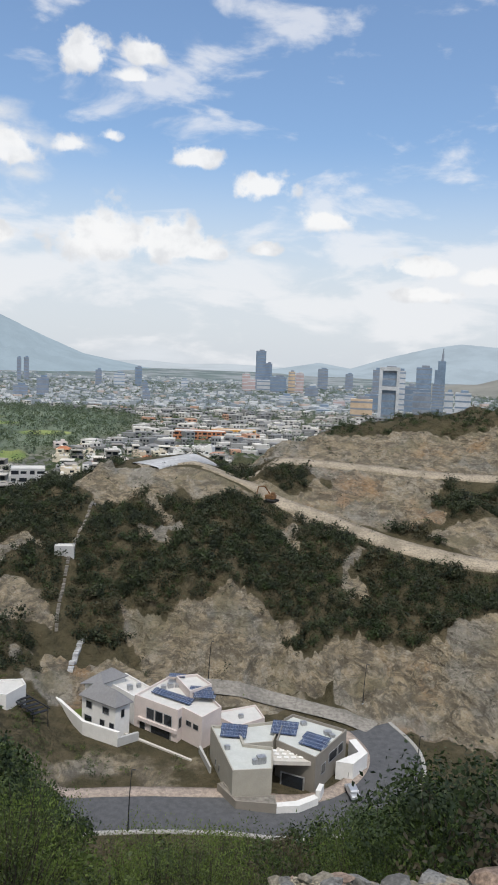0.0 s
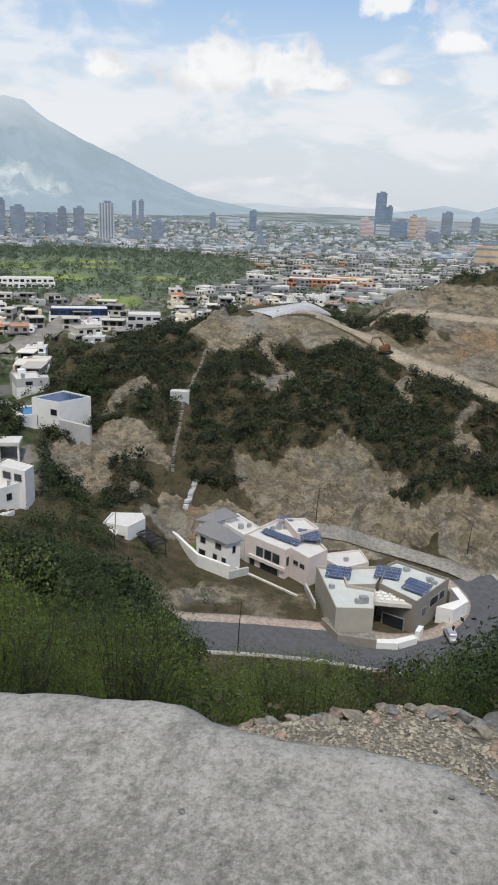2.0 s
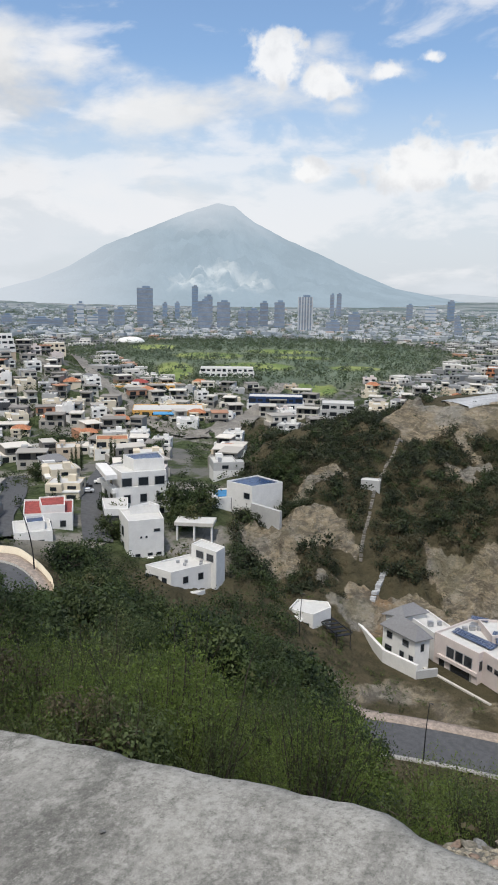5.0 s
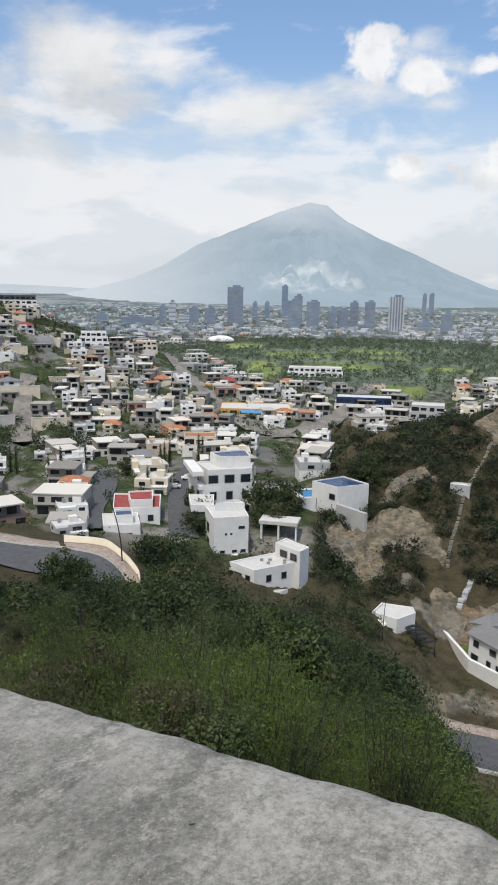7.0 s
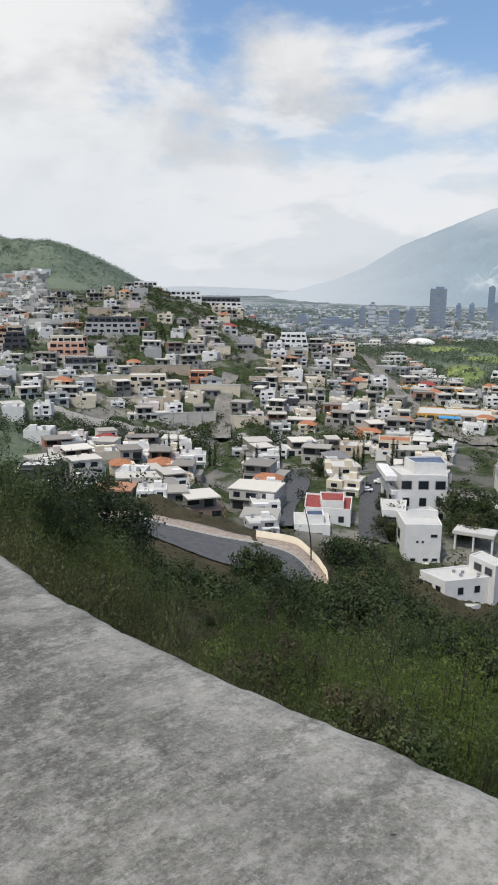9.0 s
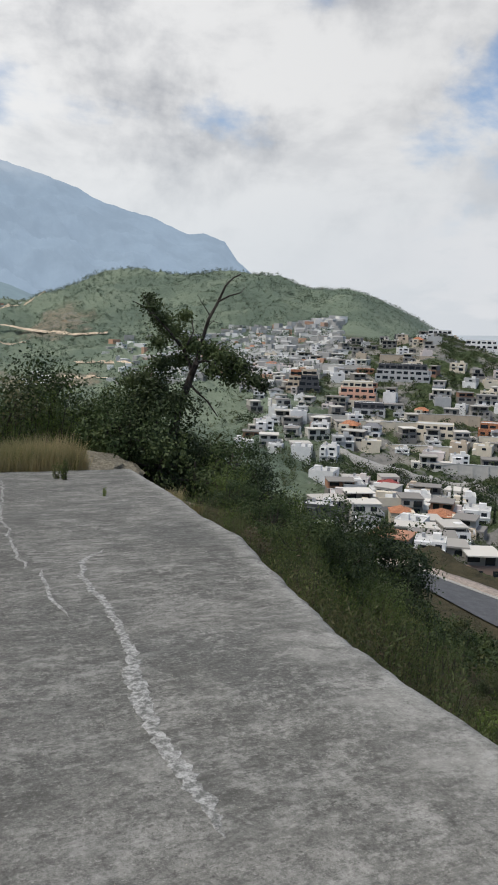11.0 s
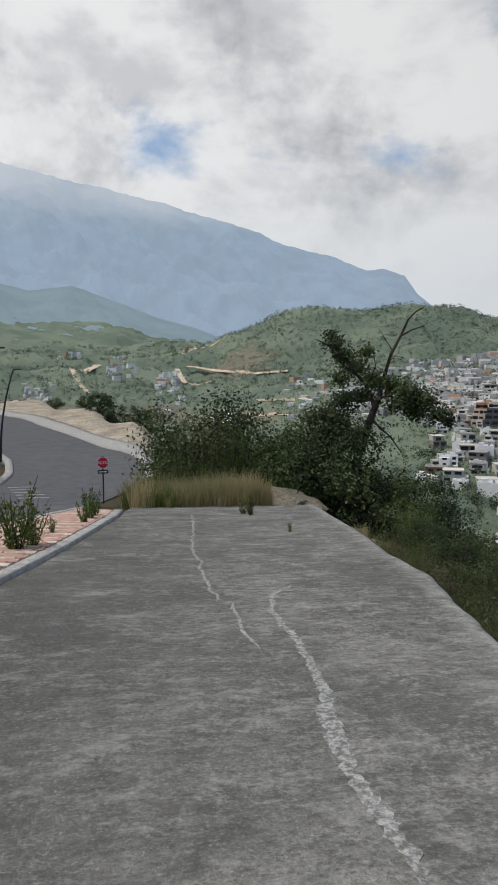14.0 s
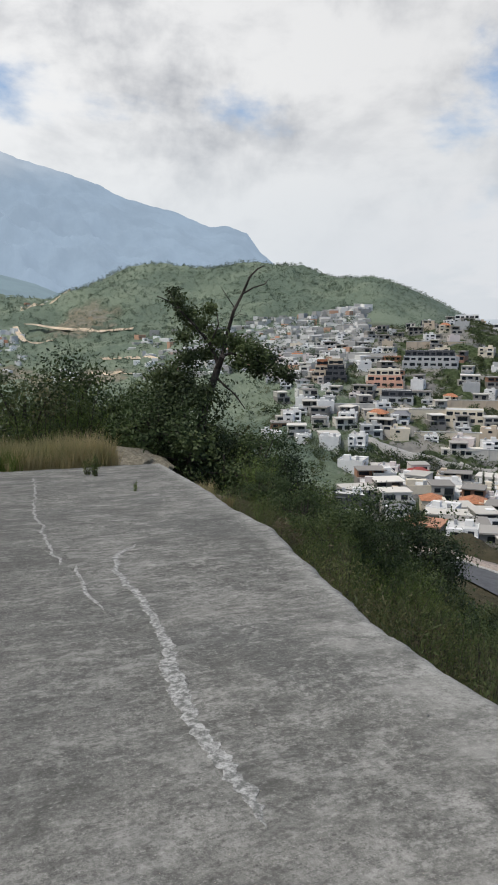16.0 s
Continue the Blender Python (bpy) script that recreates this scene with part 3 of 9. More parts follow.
def concrete_material():
    m = Mat("weathered_concrete")
    big = m.noise(0.55, 6, distort=0.6)
    mid = m.noise(2.6, 6, rough=0.65)
    brushed = m.noise(3.0, 5, stretch=(3.2, 0.8, 1.0, 10))
    grit = m.noise(55, 4, rough=0.7)
    place = m.nt.nodes.new("ShaderNodeSeparateXYZ")
    m.link(m.pos(), place.inputs[0])
    lower_end = m.ramp(place.outputs[0], -0.6, -6.5)  # darker towards the lower end
    c = m.mix(m.ramp(big, 0.36, 0.66), (0.19, 0.188, 0.175), (0.315, 0.308, 0.288))
    c = m.mix(m.math("MULTIPLY", m.ramp(brushed, 0.46, 0.62), m.math("ADD", m.math("MULTIPLY", lower_end, 0.25), 0.08)), c, (0.40, 0.395, 0.37))
    patch = m.math("MULTIPLY", mid, m.noise(0.8, 5, rough=0.6, distort=0.4))
    c = m.mix(m.ramp(patch, 0.27, 0.36, 0, 0.75), c, (0.45, 0.44, 0.415))
    c = m.mix(m.ramp(mid, 0.30, 0.46, 0.75, 0), c, (0.13, 0.128, 0.118))
    c = m.mix(m.math("MULTIPLY", lower_end, m.ramp(m.noise(0.7, 6, rough=0.6), 0.35, 0.62, 0.55, 0.97)), c, m.mix(m.ramp(m.noise(5.0, 6, rough=0.7, stretch=(1.7, 0.9, 1.0, 10)), 0.4, 0.6), (0.072, 0.073, 0.069), (0.155, 0.155, 0.145)))
    c = m.mix(m.ramp(m.math("MULTIPLY", m.noise(1.7, 6, rough=0.7), m.noise(9, 5, rough=0.7, stretch=(2.2, 1, 1, 10))), 0.29, 0.37, 0, 0.6), c, (0.34, 0.336, 0.315))
    blotch = m.noise(12, 6, rough=0.75, stretch=(1.6, 1.0, 1.0, 10))
    c = m.mix(m.ramp(blotch, 0.56, 0.68, 0, 0.45), c, (0.42, 0.415, 0.39))
    c = m.mix(m.ramp(blotch, 0.34, 0.46, 0.6, 0), c, (0.075, 0.075, 0.07))
    c = m.mix(m.math("MULTIPLY", m.ramp(grit, 0.38, 0.52, 0.6, 0), m.ramp(m.noise(2.2, 4), 0.38, 0.6, 0.3, 1.0)), c, (0.10, 0.098, 0.09))
    c = m.mix(m.ramp(m.noise(140, 2), 0.58, 0.7, 0, 0.5), c, (0.52, 0.51, 0.48))
    # broad stains and pale scuffs, dark pits
    c = m.mix(m.ramp(m.noise(1.1, 7, rough=0.72, distort=0.8), 0.40, 0.56, 0.55, 0), c, (0.085, 0.084, 0.076))
    c = m.mix(m.ramp(m.noise(4.2, 7, rough=0.78, stretch=(1.5, 0.8, 1.0, 10)), 0.55, 0.66, 0, 0.55), c, (0.36, 0.355, 0.335))
    c = m.mix(m.ramp(m.voronoi(26), 0.05, 0.16, 0.7, 0), c, (0.06, 0.058, 0.052))
    fleck = m.noise(24, 8, rough=0.82)
    gate = m.ramp(m.noise(1.6, 6, rough=0.65, distort=0.5), 0.42, 0.60, 0.15, 1.0)
    c = m.mix(m.math("MULTIPLY", gate, m.ramp(fleck, 0.51, 0.61, 0, 0.6)), c, (0.40, 0.395, 0.37))
    c = m.mix(m.ramp(fleck, 0.36, 0.47, 0.62, 0), c, (0.085, 0.084, 0.078))
    scuff = m.math("MULTIPLY", m.noise(0.9, 7, rough=0.7, distort=0.9), m.noise(6.5, 6, rough=0.75, stretch=(2.0, 0.8, 1.0, 12)))
    c = m.mix(m.ramp(scuff, 0.27, 0.36, 0, 0.6), c, (0.42, 0.415, 0.395))
    c = m.mix(m.math("MULTIPLY", lower_end, m.ramp(m.noise(0.8, 6, rough=0.65, distort=0.6), 0.38, 0.56, 0.75, 0.1)), c, (0.10, 0.102, 0.098))
    # sharp mottling, pale scuffs drawn across, a pale rim, darker towards the inner side
    mottle = m.noise(8.0, 10, rough=0.8, stretch=(1.7, 0.75, 1.0, 20))
    c = m.mix(m.ramp(mottle, 0.38, 0.52, 0.6, 0), c, (0.07, 0.07, 0.064))
    c = m.mix(m.ramp(mottle, 0.52, 0.66, 0, 0.32), c, (0.38, 0.375, 0.35))
    drawn = m.math("MULTIPLY", m.noise(1.5, 9, rough=0.72, stretch=(2.3, 0.7, 1.0, 20), distort=0.4), m.noise(14, 6, rough=0.75))
    c = m.mix(m.ramp(drawn, 0.265, 0.36, 0, 0.55), c, (0.43, 0.425, 0.40))
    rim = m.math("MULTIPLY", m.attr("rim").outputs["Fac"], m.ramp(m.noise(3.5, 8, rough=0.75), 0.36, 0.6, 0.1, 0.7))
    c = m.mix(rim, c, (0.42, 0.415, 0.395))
    inner_side = m.math("MULTIPLY", m.ramp(place.outputs[1], 2.2, -0.6), m.ramp(place.outputs[0], -1.0, -4.0))
    c = m.mix(m.math("MULTIPLY", inner_side, m.ramp(m.noise(1.1, 7, rough=0.7), 0.3, 0.7, 0.75, 0.35)), c, (0.07, 0.071, 0.067))
    grain = m.noise(42, 9, rough=0.85)
    c = m.mix(m.ramp(grain, 0.36, 0.49, 0.6, 0), c, (0.06, 0.06, 0.055))
    c = m.mix(m.ramp(grain, 0.53, 0.64, 0, 0.5), c, (0.50, 0.495, 0.47))
    pits = m.math("MULTIPLY", m.ramp(m.voronoi(11), 0.03, 0.10, 1.0, 0.0), m.ramp(m.noise(3.0, 4), 0.45, 0.6))
    c = m.mix(m.math("MULTIPLY", pits, 0.85), c, (0.05, 0.047, 0.042))
    upper_end = m.ramp(place.outputs[0], -2.6, 0.2, 0.0, 0.28)  # paler towards the upper end
    c = m.mix(upper_end, c, m.mix(m.ramp(grain, 0.42, 0.58), (0.21, 0.207, 0.195), (0.50, 0.49, 0.46)))
    worn = m.noise(1.3, 9, rough=0.76, stretch=(1.5, 0.85, 1.0, 20))
    c = m.mix(m.ramp(worn, 0.53, 0.66, 0, 0.38), c, (0.43, 0.425, 0.40))
    c = m.mix(m.ramp(worn, 0.37, 0.48, 0.45, 0), c, (0.085, 0.085, 0.078))
    c = m.mix(1.0, c, (0.80, 0.79, 0.765), "MULTIPLY")
    m.bump(m.math("ADD", m.math("MULTIPLY", grit, 0.6), m.math("MULTIPLY", brushed, 0.6)), 0.55, 0.012)
    return m.done(c, 0.92, spec=0.2)


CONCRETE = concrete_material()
KERB = plain("kerb_concrete", (0.36, 0.35, 0.325), 0.9, vary=0.2, scale=4, relief=0.4)
def filler_material():
    m = Mat("pale_crack_filler")
    k = m.ramp(m.noise(22, 7, rough=0.8), 0.40, 0.62)
    m.bump(m.noise(60, 4), 0.5, 0.01)
    return m.done(m.mix(k, (0.12, 0.12, 0.112), (0.39, 0.385, 0.363)), 0.95, spec=0.2)


LIME = filler_material()
DARK_CRACK = plain("dark_crack", (0.10, 0.096, 0.086), 0.95, vary=0.2, scale=12)


def build_ramp():
    """A slab with worn, rounded rims: rows across it, columns along it."""
    xs = np.concatenate([np.linspace(-19.6, -6, 60), np.linspace(-6, 1.5, 120)[1:]])
    across = np.concatenate([np.linspace(0, 0.9, 34), np.linspace(0.9, 1.0, 10)[1:]])
    rows_x, rows_y, rows_z, rims = [], [], [], []
    for x in xs:
        outer = np.interp(x, OUTER_X, OUTER_Y) if x < 0.55 else 2.02 - (x - 0.55) ** 0.7 * 1.9
        inner = np.interp(x, INNER_X, INNER_Y)
        outer += 0.085 + 0.007 * math.sin(x * 5.3) + 0.006 * math.sin(x * 17 + 1) + 0.005 * math.sin(x * 43)
        y = inner + (outer - inner) * across
        z = ramp_z(x, y) + 0.012 * fbm(x + 0 * y, y, 2.2, 3, 3.0)
        near = np.clip((y - (outer - 0.11)) / 0.11, 0, 1)
        z = z - 0.05 * near**2.2
        rows_x.append(np.concatenate([[x, x], np.full_like(y, x), [x, x]]))
        rows_y.append(np.concatenate([[inner, inner], y, [outer + 0.015, outer - 0.03]]))
        edge = 0.16 if x > -0.5 else 0.30
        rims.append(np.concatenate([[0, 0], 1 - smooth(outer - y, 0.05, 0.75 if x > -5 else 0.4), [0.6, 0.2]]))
        rows_z.append(np.concatenate([[ramp_z(x, inner) - 0.3, ramp_z(x, inner) - 0.01], z, [z[-1] - 0.05, z[-1] - edge]]))
    me = grid_mesh("concrete_ramp", np.array(rows_x)[::-1], np.array(rows_y)[::-1], np.array(rows_z)[::-1])
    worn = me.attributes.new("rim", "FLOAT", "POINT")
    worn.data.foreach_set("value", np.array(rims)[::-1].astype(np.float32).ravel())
    me.materials.append(CONCRETE)
    return tagged(new("concrete_ramp", me), "stained grey concrete ramp with a worn rim", "ramp", kind="structure")


RAMP = build_ramp()


def ribbon(name, points, width, material, lift, parent, rng, jag=0.02):
    """A thin ragged band that follows a line on the ramp."""
    pts = np.array(points, float)
    s = np.concatenate([[0], np.cumsum(np.hypot(*np.diff(pts, axis=0).T))])
    u = np.arange(0, s[-1], 0.03)
    x, y = np.interp(u, s, pts[:, 0]), np.interp(u, s, pts[:, 1])
    wob = np.array([rng.uniform(-1, 1) for _ in u])
    wob = np.convolve(wob, np.ones(9) / 9, "same") * jag * 2.2
    dx, dy = np.gradient(x), np.gradient(y)
    n = np.hypot(dx, dy) + 1e-9
    nx, ny = -dy / n, dx / n
    w = width * (0.55 + 0.45 * np.array([rng.random() for _ in u])) * np.clip(np.minimum(u, s[-1] - u) / 0.3, 0.1, 1)
    cx, cy = x + nx * wob, y + ny * wob
    xs, ys = np.stack([cx - nx * w / 2, cx, cx + nx * w / 2]), np.stack([cy - ny * w / 2, cy, cy + ny * w / 2])
    zs = ramp_z(xs, ys) + 0.012 * fbm(xs, ys, 2.2, 3, 3.0) + np.array([[0.0], [lift], [0.0]]) + 0.004
    me = grid_mesh(name, xs, ys, zs)
    me.materials.append(material)
    return share(name, me, parent)


rng = random.Random(5)
ribbon("crack", ((-8.62, 2.13), (-8.1, 1.8), (-7.54, 1.66), (-6.7, 1.6), (-5.8, 1.57), (-5.03, 1.44), (-4.39, 1.33), (-3.74, 1.23)), 0.085, LIME, 0.004, RAMP, rng, 0.03)
ribbon("crack", ((-5.3, 1.47), (-4.7, 1.40), (-4.2, 1.27), (-3.74, 1.24), (-3.34, 1.23), (-2.96, 1.21), (-2.7, 1.2)), 0.11, LIME, 0.003, RAMP, rng, 0.05)
ribbon("crack", ((-7.9, 1.36), (-7.59, 1.29), (-6.63, 1.22), (-5.97, 1.23)), 0.045, LIME, 0.003, RAMP, rng, 0.014)
ribbon("crack", ((-17.4, 2.0), (-14.5, 1.7), (-12.11, 1.4), (-10.4, 1.3), (-9.11, 1.22), (-7.9, 1.18)), 0.05, LIME, 0.003, RAMP, rng, 0.04)
ribbon("crack", ((-0.40, 2.18), (-0.24, 2.14), (-0.05, 2.11), (0.08, 2.1)), 0.0022, DARK_CRACK, 0.0, RAMP, rng, 0.008)

# road sheets that follow the ground
ASPHALT = plain("grey_asphalt", (0.088, 0.09, 0.095), 0.88, vary=0.14, scale=0.9, relief=0.3)
DUSTY = plain("dusty_street", (0.22, 0.205, 0.18), 0.95, vary=0.2, scale=0.15)
DIRT = plain("packed_earth_track", (0.31, 0.265, 0.20), 0.97, vary=0.2, scale=0.2)
PAD = plain("pale_concrete_pad", (0.40, 0.405, 0.41), 0.9, vary=0.15, scale=0.12)
PAVING = plain("pink_paving", (0.34, 0.28, 0.235), 0.92, vary=0.2, scale=1.5, relief=0.3)
PAINT = plain("worn_white_paint", (0.33, 0.33, 0.32), 0.8, vary=0.2, scale=4)


def loft(name, a, b, material, lift, label, category, n=90, m=8, parent=None, step=0.0):
    """A sheet between two lines on the ground; step: its skirt's depth."""
    def even(p):
        p = np.array(p, float)
        s = np.concatenate([[0], np.cumsum(np.hypot(*np.diff(p, axis=0).T))])
        u = np.linspace(0, s[-1], n)
        # round the corners a little
        x, y = np.interp(u, s, p[:, 0]), np.interp(u, s, p[:, 1])
        k = np.ones(5) / 5
        xs = np.concatenate([[x[0]] * 2, x, [x[-1]] * 2])
        ys = np.concatenate([[y[0]] * 2, y, [y[-1]] * 2])
        return np.convolve(xs, k, "valid"), np.convolve(ys, k, "valid")
    ax, ay = even(a)
    bx, by = even(b)
    f = np.linspace(0, 1, m)[:, None]
    xs, ys = ax * (1 - f) + bx * f, ay * (1 - f) + by * f
    zs = height(xs, ys)
    zs = np.maximum(zs, base_height(xs, ys)) + lift
    if step:
        xs, ys = np.vstack([xs[:1], xs, xs[-1:]]), np.vstack([ys[:1], ys, ys[-1:]])
        zs = np.vstack([zs[:1] - step, zs, zs[-1:] - step])
    me = grid_mesh(name, xs, ys, zs)
    me.materials.append(material)
    ob = new(name, me)
    ob.parent = parent
    return ob if parent else tagged(ob, label, category, kind="structure")


def offset_line(pts, d):
    pts = np.array(pts, float)
    t = np.gradient(pts, axis=0)
    t /= np.hypot(t[:, 0], t[:, 1])[:, None] + 1e-9
    return np.stack([pts[:, 0] - t[:, 1] * d, pts[:, 1] + t[:, 0] * d], 1)


def rounded(points, n=60):
    p = np.array([polar(t, r) for t, r in points], float)
    s = np.linspace(0, 1, len(p))
    u = np.linspace(0, 1, n)
    q = np.stack([np.interp(u, s, p[:, 0]), np.interp(u, s, p[:, 1])], 1)
    for _ in range(int(n / len(p) * 2)):
        q[1:-1] = 0.5 * q[1:-1] + 0.25 * (q[:-2] + q[2:])
    return q


def strip(name, points, width, material, lift, label, category="road", d=0.0, n=60, m=6, step=0.0):
    """A road of a width along directions and distances."""
    mid = rounded(points, n)
    return loft(name, offset_line(mid, d + width / 2), offset_line(mid, d - width / 2), material, lift, label, category, n=n, m=m, step=step)


loft("road_upper", ((6, -5), (-5, -4.5), (-12.6, -2.75), (-19.3, -0.75), (-24, -1.6), (-44, -1), (-52, 3), (-69, 3.4), (-91, -3.2), (-116, -11), (-150, -28)),
     ((6, -12), (-12, -12), (-30, -13), (-49, -10.4), (-51.5, -7.1), (-60, -6.8), (-70, -8), (-92, -13.4), (-118, -20), (-134, -26), (-150, -34)),
     ASPHALT, 0.06, "dark grey asphalt street curving downhill", "road", n=120, m=14)
loft("kerb_upper_far", ((-52, 3.0), (-69, 3.4), (-91, -3.2), (-116, -11), (-150, -28)), ((-52, 5.0), (-69, 5.6), (-91.6, -0.9), (-117, -8.4), (-151, -25.4)), KERB, 0.2, "pale concrete kerb of the upper street", "kerb", n=60, m=4, step=0.25)
loft("kerb_island", ((-46, -12.3), (-49.3, -10.3), (-51.7, -7.0), (-60, -6.7), (-70, -7.9), (-80, -10.4), (-92, -13.4)), ((-46, -12.9), (-49.9, -10.7), (-52.2, -7.6), (-60, -7.3), (-69.8, -8.5), (-79.8, -11.0), (-92, -14)), KERB, 0.2, "white concrete kerb round the island", "kerb", n=60, m=3, step=0.25)
for k in range(5):
    x0 = -47.5 - k * 1.25
    loft("road_marking", ((x0, -3.2 - k * 0.35), (x0 - 0.35, -3.3 - k * 0.35)), ((x0 + 0.1, -5.0 - k * 0.3), (x0 - 0.3, -5.1 - k * 0.3)), PAINT, 0.085, "worn white painted road marking", "road marking", n=6, m=3)
VERGE = plain("trodden_tan_earth", (0.36, 0.31, 0.235), 0.97, vary=0.25, scale=0.35, relief=0.6)
loft("dirt_verge", ((-56, 5.4), (-69, 5.8), (-91.7, -0.7), (-117.2, -8.1), (-151.2, -25)), ((-68, 10), (-98, 6.5), (-124, 1.0), (-154, -8), (-166, -20)), VERGE, 0.12, "trodden tan earth verge beside the street", "verge", n=70, m=10)

# kerb and paved walk beside the ramp
WALK_IN = [(x, float(np.interp(x, INNER_X, INNER_Y)) - 0.02) for x in (1.0, -3.0, -7.5, -9.5, -12.3, -15, -17.1, -18.5)]
WALK_OUT = [(1.0, -5.7), (-3.0, -4.9), (-7.5, -3.95), (-10, -3.4), (-12.6, -2.75), (-15.6, -1.85), (-17.6, -1.2), (-19.2, -0.55)]


def walk_sheet(name, a, b, lift, material, label, category, rise=0.0):
    a, b = np.array(a), np.array(b)
    n = 50
    u, s = np.linspace(0, 1, n), np.linspace(0, 1, len(a))
    f = np.linspace(0, 1, 4)[:, None]
    ax, ay, bx, by = (np.interp(u, s, v) for v in (a[:, 0], a[:, 1], b[:, 0], b[:, 1]))
    xs, ys = ax * (1 - f) + bx * f, ay * (1 - f) + by * f
    zs = ramp_z(xs, ys) + lift
    xs, ys, zs = np.vstack([xs[:1], xs, xs[-1:]]), np.vstack([ys[:1], ys, ys[-1:]]), np.vstack([zs[:1] - 0.35, zs, zs[-1:] - 0.35])
    me = grid_mesh(name, xs, ys, zs)
    me.materials.append(material)
    return tagged(new(name, me), label, category, kind="structure")


shift = lambda line, d: [(x + 0.25 * d, y + d) for x, y in line]
walk_sheet("kerb_ramp", WALK_IN, shift(WALK_IN, -0.2), 0.06, KERB, "pale concrete kerb with weeds beside the ramp", "kerb")
pavement = walk_sheet("pavement_upper", shift(WALK_IN, -0.2), shift(WALK_OUT, 0.16), 0.05, PAVING, "pavement of pink and pale paving rows", "pavement")
walk_sheet("kerb_road", shift(WALK_OUT, 0.16), WALK_OUT, 0.09, KERB, "white kerb between pavement and street", "kerb")

# ---- lower street, loop road, tracks ----
LOWER = ((30, 108), (22, 113), (14, 117), (6, 116), (0, 115.4), (-5, 114.5), (-9, 118), (-11.6, 126), (-12.6, 135), (-12.0, 143), (-10.0, 150))
strip("road_lower", LOWER, 9.4, ASPHALT, 0.25, "grey asphalt hillside street with a sharp bend", n=110, m=8)
strip("pavement_lower_far", LOWER, 2.6, PAVING, 0.42, "pink paved footway with a pale kerb", "pavement", d=6.0, n=110, m=4, step=0.4)
strip("kerb_lower_near", LOWER, 0.7, KERB, 0.36, "pale concrete kerb beside the lower street", "kerb", d=-5.0, n=110, m=4, step=0.4)
strip("lane_back", ((-10.6, 149), (-8, 153), (-3, 156.5), (2, 159), (6, 160)), 4.6, DUSTY, 0.3, "dusty pale lane behind the houses", n=50, m=5)
bench = lambda line: [tuple(float(v) for v in polar(t, r)) for t, r in line]
LOOP_RIM = ((58, 147), (54.5, 135), (51, 127), (49, 123.5), (46, 119.5), (43.5, 116.5), (41, 112), (39.6, 107), (38.9, 102))
LOOP_OUT = ((43.7, 120.5), (42, 118.5), (40.2, 115), (38.6, 110), (37.9, 105), (37.8, 100))
loft("road_loop", bench(LOOP_RIM), bench(((58, 138), (54.5, 124), (51, 115), (49, 110), (46, 105), (43.5, 101.5), (41.5, 99), (40.3, 97), (39.2, 96))), ASPHALT, 0.25, "grey asphalt street end on a bench", "road", n=60, m=8)
loft("verge_loop", bench(((58, 153), (54.5, 142), (51.6, 134), (49, 129), (46, 124), (43.7, 120.5))), bench(LOOP_RIM[:6]), PAVING, 0.40, "pinkish paved verge beside the street end", "pavement", n=40, m=4, step=0.5)
loft("pavement_loop", bench(LOOP_OUT), bench(((43.5, 116.5), (41.9, 114.2), (40.6, 111), (39.6, 107), (39.1, 104), (38.9, 100))), PAVING, 0.42, "pinkish paved footway round the street end", "pavement", n=40, m=4, step=0.5)
loft("kerb_loop", bench(LOOP_RIM), bench([(t, r - 0.6) for t, r in LOOP_RIM]), KERB, 0.46, "pale concrete kerb of the street end", "kerb", n=60, m=3, step=0.4)
strip("track_upper", ((8.5, 246), (5, 252), (0, 258), (-4, 261), (-10, 263), (-20, 262), (-27, 262)), 5.0, DIRT, 0.35, "pale earth track along the quarry bench", "track", n=80, m=4, step=1.2)
strip("track_lower", ((3.4, 250), (1, 245), (-1.5, 236), (-5, 229), (-11.3, 215), (-19, 205), (-27, 202)), 5.5, DIRT, 0.35, "dusty earth track down to the quarry floor", "track", n=80, m=4, step=1.2)
strip("concrete_pad", ((7.8, 246), (6.2, 253), (4.6, 261), (3.0, 272)), 12.0, PAD, 0.5, "pale concrete road head on the hilltop", "road", n=40, m=6, step=1.0)
strip("avenue", ((20.5, 440), (24, 350), (27.6, 300), (29.5, 330), (32, 410), (34.5, 500), (36, 620)), 9.0, DUSTY, 0.5, "dusty pale avenue between walled plots", "street", n=80, m=4)
strip("street_east", ((27.6, 300), (24, 330), (21.8, 400), (20.4, 520)), 9.0, DUSTY, 0.8, "grey avenue with pale verges", "street", n=50, m=4)
strip("street_stub", ((46.35, 322), (46.3, 350), (46.2, 385), (45.6, 430)), 8.5, DUSTY, 0.6, "steep pale concrete street", "street", n=40, m=4)
strip("street_valley", ((34.4, 172), (34.7, 200), (34.4, 232), (33, 262)), 7.0, ASPHALT, 0.4, "narrow asphalt street between houses", "street", n=40, m=4)
strip("street_red_roofs", ((41.2, 170), (41.8, 190), (40.4, 215), (40.2, 250)), 7.0, ASPHALT, 0.4, "asphalt street past red-roofed houses", "street", n=40, m=4)
strip("canal_wall", ((60, 352), (56, 338), (51, 330), (47.5, 321)), 2.4, KERB, 2.2, "long pale retaining wall along a storm channel", "wall", n=50, m=3, step=4.0)
strip("canal_wall", ((45.2, 316), (40, 306), (35, 298), (31, 292)), 1.6, KERB, 2.2, "long pale retaining wall along a storm channel", "wall", n=50, m=3, step=4.0)

